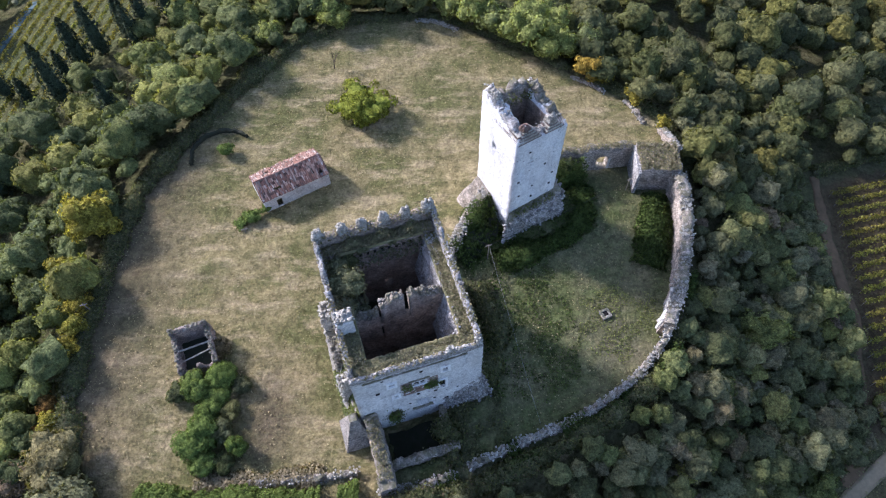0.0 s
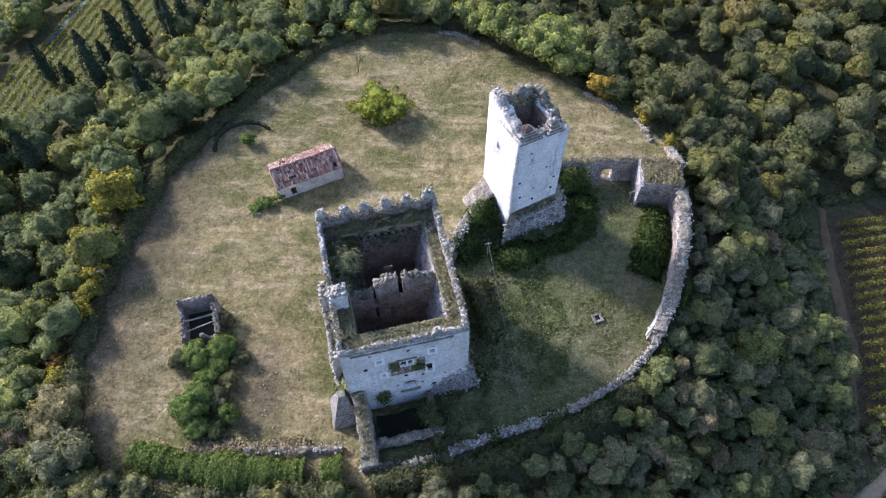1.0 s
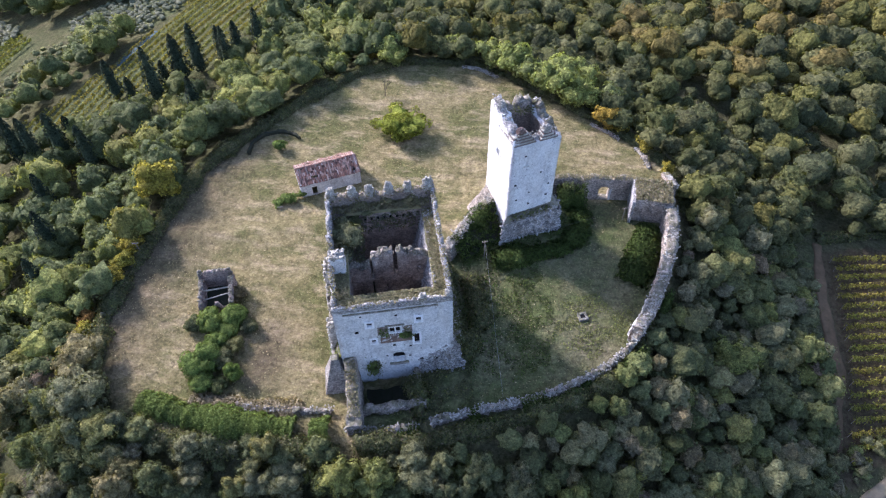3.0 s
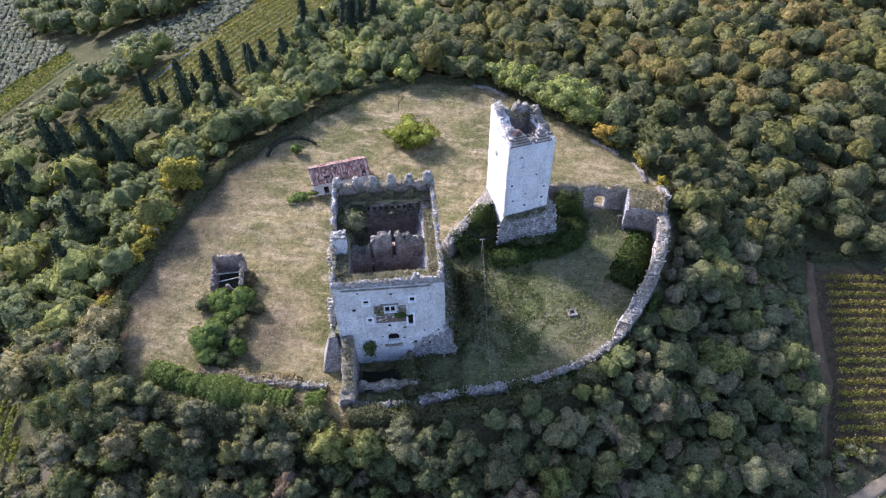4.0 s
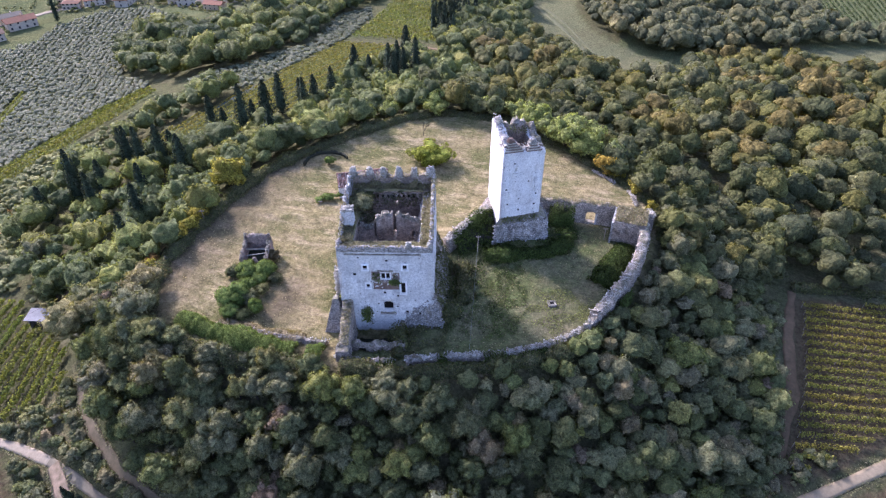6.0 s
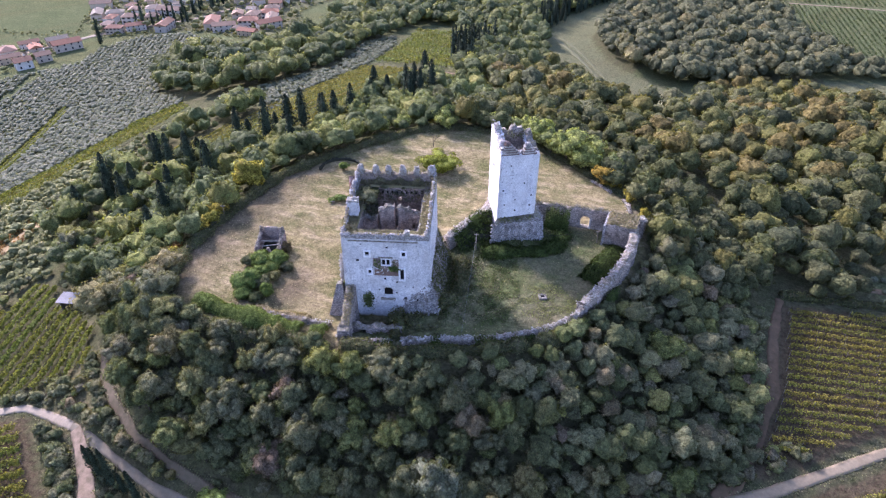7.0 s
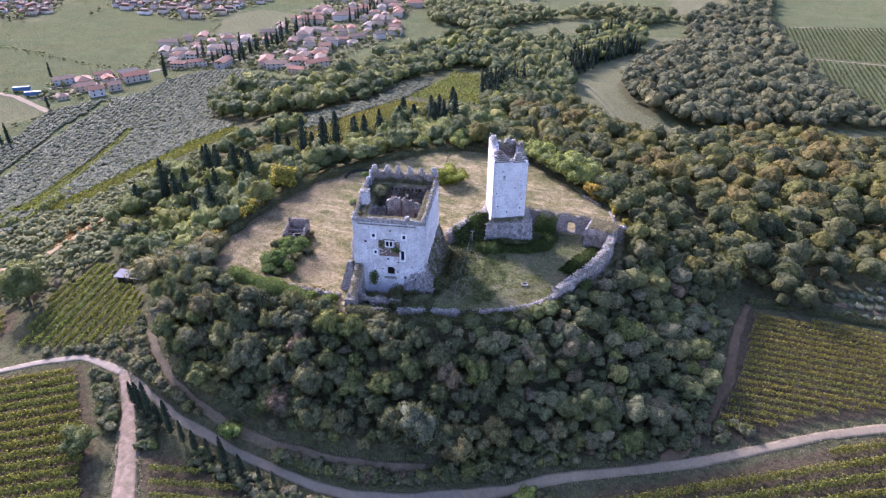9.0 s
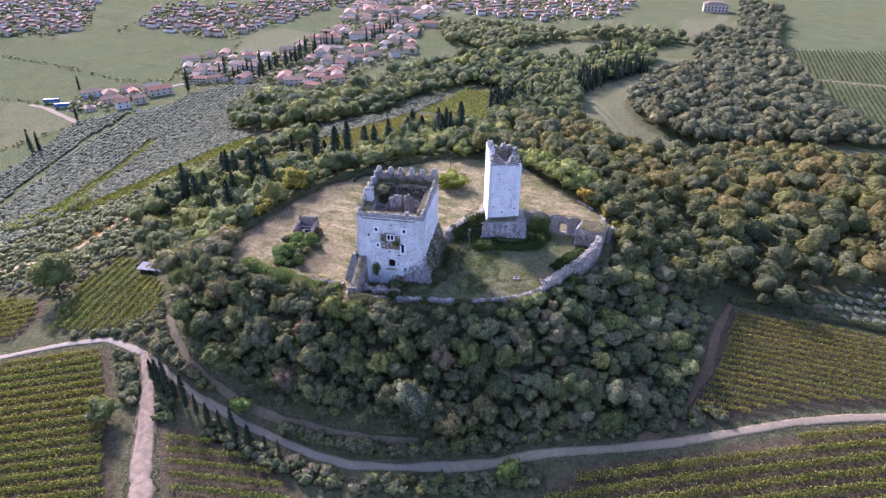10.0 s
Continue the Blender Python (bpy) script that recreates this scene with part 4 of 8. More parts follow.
ribbon("path", [(84, 98), (98, 102), (120, 112), (150, 128)], 2.0, TRACK, "bare track between pale olive trees", 0.08, "path")
ribbon("road", [(-395, 174), (-378, 175), (-350, 169), (-328, 164)], 4.0, GRAVEL, "pale farmyard drive at the edge of the town", 0.1)
ribbon("road", [(-372, 195), (-352, 228), (-340, 262), (-300, 320), (-290, 380), (-300, 440), (-312, 520), (-313, 594), (-309, 640)], 5.0, DARK_ROAD, "grey asphalt street through the town", 0.12)
ribbon("road", [(58, 631), (139, 660), (240, 672)], 3.0, GRAVEL, "pale farm track between far fields", 0.1)
ribbon("road", [(88, 524), (133, 531), (200, 536)], 2.5, GRAVEL, "pale strip between far vineyard blocks", 0.1)
ribbon("path", [(-105, 217), (-90, 222), (-78, 226), (-66, 222)], 2.2, TRACK, "pale track above the yellow vineyard", 0.1, "path")
ribbon("path", [(-128, 27), (-130, 34), (-130, 43), (-135, 58)], 4.5, DRY_BANK, "ochre strip of dry grass between olive terraces", 0.1, "path")
ribbon("path", [(-143, 11), (-138, 18), (-127, 22.5)], 3.5, DRY_BANK, "ochre strip of dry grass between olive terraces", 0.1, "path")
ribbon("path", [(-56, 354), (-34, 321), (-16, 293), (6, 254), (22, 231)], 2.2, RUT, "faint grassy wheel track along the valley meadow", 0.1, "path")
ribbon("path", [(-50, 352), (-29, 322), (-11, 293), (9, 257)], 1.2, RUT, "faint grassy wheel track along the valley meadow", 0.1, "path")

# ---- the keep ----
KEEP = pose(-15.83, 30.47, 0, 0, 0, 18.6)       # x along the front, y to the back
KW, KD = 15.5, 18.6
keep = thing("castle_keep", "roofless pale limestone castle keep with broken battlements, overgrown", "castle keep", m=KEEP)


def jag(base, *teeth):
    """A broken top line: base height with teeth (from, to, height)."""
    def top(u):
        for a, b, h in teeth:
            if a <= u <= b:
                return h
        return base
    return top


ALONG_X = lambda x, y, z=0: pose(x, y, z)

front_holes = [(4.05, 4.75, 12.65, 13.55), (10.6, 11.25, 12.75, 13.7), (4.4, 4.95, 8.7, 9.5), (10.2, 10.9, 7.5, 9.85),
               (6.95, 7.62, 10.7, 12.0), (7.8, 8.45, 10.7, 12.0), *arch(7.0, 8.7, 3.3, 5.6)]
v, f = wall_arrays(KW, 2.2, -1.5, lambda u: 16.3, front_holes, 0.5, 0.035, 3, 0.15, 0.05)
piece("front_wall", raw_mesh("front_wall", v, f, STONE), keep, "pale weathered plastered front wall", ALONG_X(0, 0))
v, f = wall_arrays(KD - 0.02, 2.0, -1.5, lambda u: 16.3 + 0.035 * u, [(5, 5.6, 10, 11), (11, 11.6, 11, 12)], 0.5, 0.04, 4, 0.2, 0.05)
piece("right_wall", raw_mesh("right_wall", v, f, STONE), keep, "", pose(KW, 0.01, 0, 0, 0, 90))
v, f = wall_arrays(KD - 0.02, 2.3, -1.5, lambda u: 16.4 + 0.03 * u, [(8, 8.7, 9, 10.4), (13, 13.6, 9, 10.2)], 0.5, 0.04, 5, 0.2, 0.05)
v[:, 1] *= -1
piece("left_wall", raw_mesh("left_wall", v, f, STONE), keep, "", pose(0, 0.01, 0, 0, 0, 90))
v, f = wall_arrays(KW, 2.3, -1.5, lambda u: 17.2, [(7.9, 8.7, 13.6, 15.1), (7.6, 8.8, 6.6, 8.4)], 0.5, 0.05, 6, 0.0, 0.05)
piece("back_wall", raw_mesh("back_wall", v, f, STONE_IN), keep, "weathered rear wall of bare masonry, darkened for the void's shade", ALONG_X(0, KD - 2.3))

# parapets
front_top = lambda u: 17.15 + 0.25 * math.sin(u * 2.3) * math.sin(u * 0.9)
v, f = wall_arrays(KW, 0.55, 16.3, front_top, (), 0.35, 0.04, 7, 0.0, 0.1)
piece("parapet", raw_mesh("parapet", v, f, PALE_RUBBLE), keep, "crumbling front parapet", ALONG_X(0, -0.04))
v, f = wall_arrays(KD - 1.0, 0.6, 16.2, lambda u: 17.4 + 0.10 * u + 0.7 * (math.sin(u * 1.9) > 0.25) + 0.25 * math.sin(u * 5), (), 0.35, 0.05, 8, 0.0, 0.15)
piece("parapet", raw_mesh("parapet", v, f, PALE_RUBBLE), keep, "", pose(KW, 0.5, 0, 0, 0, 90))
left_top = lambda u: (16.9 if u < 4.6 else 18.2) + 0.085 * u + 0.9 * max(0.0, math.sin(u * 2.1)) + (-0.5 if 8 < u < 9.2 else 0)
v, f = wall_arrays(KD - 1.0, 0.6, 16.2, left_top, (), 0.35, 0.06, 9, 0.0, 0.2)
v[:, 1] *= -1
piece("parapet", raw_mesh("parapet", v, f, PALE_RUBBLE), keep, "", pose(0, 0.5, 0, 0, 0, 90))
v, f = wall_arrays(KW, 0.8, 17.2, lambda u: 19.35 + 0.15 * math.sin(u * 3), (), 0.4, 0.06, 10, 0.0, 0.15)
piece("parapet", raw_mesh("parapet", v, f, STONE_IN), keep, "crenellated rear parapet, bleached along its top", ALONG_X(0, KD - 0.8))
pg = np.random.default_rng(55)


def stump(parent, name, x0, y0, z0, x1, y1, z1, n, size=0.30, taper=0.5, label="", mat=None):
    v, f = pile_arrays(x0, y0, z0, x1, y1, z1, int(n * 2.2), size * 0.68, pg, taper)
    cv, cf = CUBE * np.array([(x1 - x0) * 0.7, (y1 - y0) * 0.8, (z1 - z0) * 0.8]) + np.array([(x0 + x1) / 2, (y0 + y1) / 2, z0 + (z1 - z0) * 0.4]), CUBE_F + len(v)
    return piece(name, raw_mesh(name, np.concatenate([v, cv]), np.concatenate([f, cf]), mat or COPING), parent, label)


for u, w, h in ((0.75, 1.5, 20.9), (3.75, 1.4, 20.8), (6.2, 1.4, 20.9), (9.0, 1.4, 20.95), (11.7, 1.3, 20.85), (14.55, 2.0, 21.1)):
    stump(keep, "merlon", u - w / 2, KD - 0.9, 19.1, u + w / 2, KD, h, 46, 0.42, 0.5, "eroded merlon of bleached stones")
stump(keep, "merlon", 11.1, -0.1, 16.9, 12.2, 0.6, 18.2, 26, 0.36, 0.45, "eroded merlon of bleached stones")
stump(keep, "merlon", 14.6, -0.1, 16.9, 15.5, 0.9, 17.9, 24, 0.36, 0.4, "eroded merlon of bleached stones")
part("turret", lump_bm(0.2, 5.9, 16.0, 2.2, 7.5, 19.9, 5, 0.12, 0.03, 21, 1.5), STONE, keep, "square masonry pier on the wall top")
stump(keep, "turret_cap", 0.15, 5.85, 19.75, 2.3, 7.55, 20.25, 46, 0.36, 0.1, "bleached stones on the pier")
part("front_cornice", lump_bm(1.2, -0.16, 15.75, 13.6, 0.05, 15.98, 3, 0.03, 0.0, 23, 2.0), RUBBLE, keep, "thin projecting string course")

# the wall across the inside, in three broken stumps
for a, b, top, s in ((2.0, 5.3, lambda u: 15.2 + 0.25 * math.sin(u * 2.2), 31), (5.6, 8.5, lambda u: 16.7 + 0.75 * min(u, 1.5) - 0.5 * max(u - 2.1, 0), 32), (9.1, 13.6, lambda u: 17.6 - 0.42 * max(u - 0.8, 0) + 0.15 * math.sin(u * 4), 33)):
    holes = [(1.0, 1.8, 9.0, 11.5)] + ([(2.6, 3.2, 11.0, 14.4)] if b - a > 4 else [])
    v, f = wall_arrays(b - a, 1.1, 0, top, holes, 0.4, 0.10, s, 0.0, 0.22)
    piece("cross_wall", raw_mesh("cross_wall", v, f, STONE_IN), keep, "ragged inner wall stump", ALONG_X(a, 7.95))
    n = int((b - a) * 34)
    u = pg.uniform(0, b - a, n)
    v, f = stone_arrays(np.stack([a + u, 8.0 + pg.uniform(0, 1.0, n), np.array([top(q) for q in u]) + pg.normal(0.0, 0.12, n)], 1), 0.3, pg)
    tagged(piece("rubble", raw_mesh("rubble", v, f, RUBBLE), keep, "loose stones on the broken inner wall"), kind="stuff")
v, f = wall_arrays(11.8, 0.9, 0, lambda u: 12.6 + 0.4 * math.sin(u * 2), [(3.2, 3.6, 8, 12), *arch(5.2, 6.6, 8.4, 11.0)], 0.4, 0.05, 34, 0, 0.15)
piece("cross_wall", raw_mesh("cross_wall", v, f, STONE_IN), keep, "", ALONG_X(1.95, 8.02))
# floor coloured almost black to stand in for shade between the walls
part("inner_floor", lump_bm(2.1, 2.0, 0.6, 13.6, 16.5, 3.2, 5, 0.5, 0.0, 35, 0.6), SHADE_SOIL, keep, "rubble floor with the keep's inner shade in its colour")
for i in range(9):
    part("putlog_hole", lump_bm(4.1 + i * 0.92, KD - 2.42, 15.85, 4.45 + i * 0.92, KD - 2.2, 16.3, 2, 0.05, 0.1, 340 + i, 3.0), VOID, keep, "dark beam hole in the rear wall")
# inner skins of the walls that face the void, its shade in their colour
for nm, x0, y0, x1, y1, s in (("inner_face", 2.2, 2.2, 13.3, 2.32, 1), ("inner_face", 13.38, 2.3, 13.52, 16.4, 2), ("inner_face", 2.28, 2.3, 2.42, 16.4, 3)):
    part(nm, lump_bm(x0, y0, 2.0, x1, y1, 16.32, 5, 0.06, 0.0, 40 + s, 0.8), STONE_IN, keep, "inner masonry face, the void's shade in its colour")


def opening_frame(parent, u0, u1, z0, z1, y=-0.13, w=0.3, name="window"):
    """A pale cut-stone surround with a dark recess behind it."""
    bm = box_bm(u0 - w, y - 0.04, z1, u1 + w, y + 0.25, z1 + w)
    for a, b in ((u0 - w, u0), (u1, u1 + w)):
        side = box_bm(a, y - 0.04, z0, b, y + 0.25, z1 - 0.002)
        extra = bpy.data.meshes.new("jamb")
        side.to_mesh(extra)
        side.free()
        bm.from_mesh(extra)
        bpy.data.meshes.remove(extra)
    win = part(name, bm, FRAME, parent, "small window with a pale cut-stone surround")
    part("recess", box_bm(u0 - 0.01, 0.16, z0 - 0.01, u1 + 0.01, 0.3, z1 + 0.01), VOID, win, "dark interior behind the opening")
    part("sill", box_bm(u0 - w, y - 0.07, z0 - w, u1 + w, y + 0.25, z0 - 0.002), FRAME, win)
    return win


opening_frame(keep, 4.05, 4.75, 12.65, 13.55)
opening_frame(keep, 10.6, 11.25, 12.75, 13.7)
opening_frame(keep, 4.4, 4.95, 8.7, 9.5)
opening_frame(keep, 10.2, 10.9, 7.5, 9.85)
opening_frame(keep, 6.95, 7.62, 10.7, 12.0, -0.13, 0.12)
opening_frame(keep, 7.8, 8.45, 10.7, 12.0, -0.13, 0.12)
part("hood_mould", lump_bm(6.4, -0.22, 12.3, 9.0, 0.02, 12.5, 2, 0.03, 0.0, 51, 2.0), RUBBLE, keep, "curved stone hood over the twin window")
for x0, z0, x1, z1, n in ((5.3, 9.75, 6.8, 12.2, 57), (8.6, 9.75, 10.05, 12.0, 59), (6.75, 9.7, 8.65, 10.55, 56)):
    part("bare_patch", lump_bm(x0, -0.075, z0, x1, 0.04, z1, 4, 0.05, 0.1, n, 1.4), HUT_STONE, keep, "patch of bare brownish masonry where plaster has fallen")
part("bare_patch", lump_bm(10.4, -0.075, 0.6, 15.2, 0.04, 4.2, 5, 0.07, 0.25, 58, 1.2), RUBBLE, keep, "bare grey rubble low on the front")
part("brick_panel", lump_bm(5.6, -0.10, 8.3, 9.95, 0.05, 9.65, 4, 0.05, 0.0, 52, 2.0), BRICK, keep, "patch of bare reddish brick under the twin window")
part("arch_recess", box_bm(6.95, 0.7, 3.25, 8.75, 0.9, 5.65), VOID, keep, "dark interior behind the arched door")
part("arch_surround", lump_bm(6.7, -0.12, 5.72, 9.0, 0.02, 5.95, 3, 0.04, 0.1, 53, 2.0), PLASTER, keep)
part("doorstep", lump_bm(6.4, -0.4, 2.75, 9.2, 0.05, 3.12, 3, 0.08, 0.05, 54, 2.0), RUBBLE, keep, "worn stone ledge at the arched door")
for i, (u, z, s) in enumerate(((2.6, 11.6, 0.5), (3.4, 15.2, 0.3), (8.0, 14.6, 0.35), (9.6, 6.9, 0.4), (6.2, 5.0, 0.3), (9.4, 4.4, 0.35), (11.0, 3.2, 0.6), (12.5, 5.8, 0.3), (13.4, 2.8, 0.7), (7.4, 7.6, 0.45), (5.0, 2.7, 0.35))):
    part("putlog_hole", lump_bm(u - s / 2, -0.14, z - s * 0.35, u + s / 2, 0.05, z + s * 0.35, 2, 0.08, 0.1, 60 + i, 3.0), VOID, keep, "dark hole in the masonry")

# sloping base
def slope_arrays(pts_low, pts_high, n=14, m=8, rough=0.18, seed=0):
    """A battered skirt between a lower and an upper line."""
    r = np.random.default_rng(seed)
    lo, hi = resample(pts_low, 0.01 + np.hypot(*(np.array(pts_low)[-1, :2] - np.array(pts_low)[0, :2])) / n), None
    t = np.linspace(0, 1, len(lo))
    H = np.array(pts_high, float)
    th = np.linspace(0, 1, len(H))
    hi = np.stack([np.interp(t, th, H[:, c]) for c in range(3)], 1)
    s = np.linspace(0, 1, m)
    V = lo[:, None] * (1 - s[None, :, None]) + hi[:, None] * s[None, :, None]
    V[1:-1, 1:-1] += r.normal(0, rough, V[1:-1, 1:-1].shape)
    k = m
    i, j = np.meshgrid(np.arange(len(lo) - 1), np.arange(m - 1), indexing="ij")
    a = (i * k + j).ravel()
    return V.reshape(-1, 3), np.stack([a, a + k, a + k + 1, a + 1], 1)


v, f = slope_arrays([(14.2, -0.9, -0.8), (17.6, -0.6, -0.8), (18.2, 8, -0.5), (18.0, 18.6, -0.3)], [(14.2, 0.0, 4.0), (15.5, 0.0, 6.6), (15.5, 9, 7.2), (15.5, 18.6, 7.0)], 26, 10, 0.2, 71)
piece("talus", raw_mesh("talus", v, f, RUBBLE), keep, "sloping rubble base overgrown with ivy")
v, f = slope_arrays([(10.8, -0.5, -0.8), (14.4, -0.6, -0.8), (17.6, -0.6, -0.8)], [(10.8, 0.0, 3.2), (14.0, 0.0, 5.2), (15.6, 0.0, 6.8)], 14, 8, 0.15, 72)
piece("talus", raw_mesh("talus", v, f, PALE_RUBBLE), keep, "bleached broken base course")
studded(keep, v, 260, 0.32, PALE_RUBBLE, 76)
v, f = slope_arrays([(-2.4, 18, -0.3), (-2.6, 8, -0.3), (-2.4, -0.4, -0.4)], [(0, 18, 6.0), (0, 8, 6.5), (0, 0, 6.5)], 22, 9, 0.2, 73)
piece("talus", raw_mesh("talus", v, f, RUBBLE), keep, "sloping base, mossy and streaked")
part("buttress", lump_bm(-3.4, -2.4, -0.6, 1.2, 2.4, 6.2, 4, 0.12, 0.8, 74, 0.8), RUBBLE, keep, "pyramid-shaped corner buttress")
stump(keep, "wall_stump", -2.0, 11.6, 4.0, 0.1, 14.6, 11.0, 170, 0.5, 0.3, "broken stump of a side wall")
stump(keep, "wall_stump", -1.9, 3.2, 2.0, 0.1, 5.0, 9.4, 140, 0.5, 0.3, "broken stump of a side wall")
stump(keep, "wall_stump", -1.8, 7.6, 3.0, 0.1, 10.4, 8.8, 150, 0.5, 0.3, "broken stump of a side wall", RUBBLE)

# added slope in paler stone: imitates sunlight on the right wall's inner face
v, f = slope_arrays([(11.9, 2.4, 8.0), (11.7, 9.5, 8.5), (11.9, 16.4, 9.0)], [(13.5, 2.4, 16.45), (13.45, 9.5, 16.6), (13.5, 16.4, 16.9)], 20, 9, 0.16, 46)
piece("talus", raw_mesh("talus", v, f, PALE_RUBBLE), keep, "broken masonry sloping down inside the wall, sunlight in its pale colour")
v, f = stone_arrays(np.stack([pg.uniform(12.3, 13.6, 240), pg.uniform(2.6, 16.2, 240), np.zeros(240)], 1), 0.3, pg)
v[:, 2] += np.repeat(16.5 - (13.5 - v.reshape(-1, 8, 3)[:, :, 0].mean(1)) * 5.1, 8)
tagged(piece("rubble", raw_mesh("rubble", v, f, PALE_RUBBLE), keep, "loose stones inside the wall, pale to stand in for sunlight"), kind="stuff")

# loose bleached stones along the tops
r = np.random.default_rng(5)
P = [(r.uniform(0, KW), r.uniform(0.0, 0.5), front_top(0) + r.uniform(-0.05, 0.25)) for _ in range(80)]
P += [(KW - r.uniform(0, 0.5), r.uniform(0.5, KD), 0) for _ in range(80)]
P = [(x, y, z if z else 17.4 + 0.10 * y + r.uniform(0, 0.9)) for x, y, z in P]
P += [(r.uniform(0, 0.5), y, left_top(y) + r.uniform(-0.3, 0.25)) for y in r.uniform(0.5, KD - 1, 80)]
P += [(r.uniform(0, KW), KD - r.uniform(0, 0.7), 19.4 + r.uniform(0, 0.25)) for _ in range(60)]
v, f = stone_arrays(np.array(P), 0.17, r)
tagged(piece("rubble", raw_mesh("rubble", v, f, COPING), keep, "loose bleached stones along the wall tops"), kind="stuff")

# ---- the tower ----
TOWER = pose(3.568, 60.319, 0, 0, 0, 32.45)
TW, TD = 7.95, 8.35
tower = thing("stone_tower", "tall square pale limestone tower with a broken brick-banded top", "tower", m=TOWER)
v, f = wall_arrays(TW, 1.7, 0.5, lambda u: 21.6 - 0.04 * u, [(2.3, 2.62, 17.2, 18.1), (5.6, 5.75, 11, 12)], 0.5, 0.025, 81, 0.0, 0.08)
piece("front_wall", raw_mesh("front_wall", v, f, TOWER_STONE), tower, "pale pitted limestone wall", ALONG_X(0, 0))
v, f = wall_arrays(TD, 1.7, 0.5, lambda u: 22.0 + 0.34 * u + 0.25 * math.sin(u * 3), [(4.7, 5.35, 16.4, 17.5)], 0.5, 0.025, 82, 0.0, 0.15)
v[:, 1] *= -1
piece("left_wall", raw_mesh("left_wall", v, f, TOWER_STONE), tower, "", pose(0, 0.0, 0, 0, 0, 90) @ pose(0.003, 0, 0))
v, f = wall_arrays(TD - 0.01, 1.7, 0.5, lambda u: 21.2 + 0.15 * u + 0.3 * math.sin(u * 2.2), (), 0.5, 0.03, 83, 0.0, 0.15)
piece("right_wall", raw_mesh("right_wall", v, f, TOWER_STONE), tower, "", pose(TW, 0.005, 0, 0, 0, 90))
v, f = wall_arrays(TW - 3.3, 1.6, 0.5, lambda u: 23.2 + 0.4 * math.sin(u * 2.0), (), 0.5, 0.04, 84, 0.0, 0.2)
piece("back_wall", raw_mesh("back_wall", v, f, STONE_IN), tower, "", ALONG_X(1.65, TD - 1.62))
# near-black fill, its colour imitates the shade inside the tower
part("tower_floor", lump_bm(1.5, 1.5, 12.0, TW - 1.5, TD - 1.5, 14.5, 3, 0.3, 0.0, 85), SHADE_SOIL, tower, "rubble inside the tower, its shade put into the colour")
# inner skins whose darker stone carries the shade of the hollow tower
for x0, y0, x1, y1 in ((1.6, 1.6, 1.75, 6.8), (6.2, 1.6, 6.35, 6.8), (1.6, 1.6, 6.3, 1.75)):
    part("inner_face", lump_bm(x0, y0, 13.0, x1, y1, 21.5, 4, 0.06, 0.0, 86, 0.9), STONE_IN, tower, "inner masonry face, the void's shade in its colour")
part("jamb", box_bm(-0.05, 4.6, 16.25, 0.1, 4.75, 17.6, 0.01), PLASTER, tower)
# stepped courses of brick and stone at the broken top
for i in range(9):
    z, front = 21.5 + i * 0.235, -0.07 + 0.045 * i
    mat = BAND if i % 2 == 0 else COPING
    label = "projecting brick course" if i % 2 == 0 else ""
    part("brick_course", lump_bm(0.05 + 0.11 * i, front + 0.06 * (i % 2 == 0), z, 3.7 - 0.2 * i, 1.45, z + 0.228, 3, 0.035, 0.0, 90 + i, 2.2), mat, tower, label)
    if i < 7:
        part("brick_course", lump_bm(4.35 + 0.14 * i, front + 0.06 * (i % 2 == 0), z - 0.1, 7.3 - 0.24 * i, 1.45, z + 0.128, 3, 0.035, 0.0, 100 + i, 2.2), mat, tower, label)
for i in range(5):
    part("brick_course", lump_bm(-0.05 + 0.03 * i, 0.4, 21.7 + 0.28 * i, 1.5, 4.4 - 0.7 * i, 21.88 + 0.28 * i, 3, 0.035, 0.0, 110 + i, 2.2), BAND if i % 2 else COPING, tower)
# ragged crests of the four walls
tent = lambda u, c, w, h: max(0.0, h * (1 - abs(u - c) / w))
CRESTS = ((TW - 0.1, 1.0, lambda u: 21.4 + tent(u, 1.2, 2.0, 2.5) + tent(u, 5.5, 1.5, 1.9) + 0.2 * math.sin(u * 5), pose(0.05, 0.55, 0), 1),
          (TD - 1.5, 1.25, lambda u: 23.0 + tent(u, 5.6, 3.5, 2.1) + tent(u, 1.2, 1.8, 0.9) + 0.25 * math.sin(u * 4), pose(0.1, 1.4, 0, 0, 0, 90), -1),
          (TD - 1.5, 1.25, lambda u: 21.6 + tent(u, 5.0, 2.6, 2.0) + tent(u, 1.6, 1.2, 1.0) + 0.25 * math.sin(u * 5), pose(TW - 0.1, 1.4, 0, 0, 0, 90), 1),
          (4.6, 1.2, lambda u: 23.3 + tent(u, 3.2, 1.6, 1.2) + 0.35 * math.sin(u * 3), pose(1.7, TD - 1.4, 0), 1))
for i, (L, thick, top, m, side) in enumerate(CRESTS):
    v, f = wall_arrays(L, thick, 21.0, top, (), 0.3, 0.08, 130 + i, 0.0, 0.2)
    v[:, 1] *= side
    crest = piece("crest", raw_mesh("crest", v, f, PALE_RUBBLE if i < 2 else RUBBLE), tower, "broken crest of the tower wall", m)
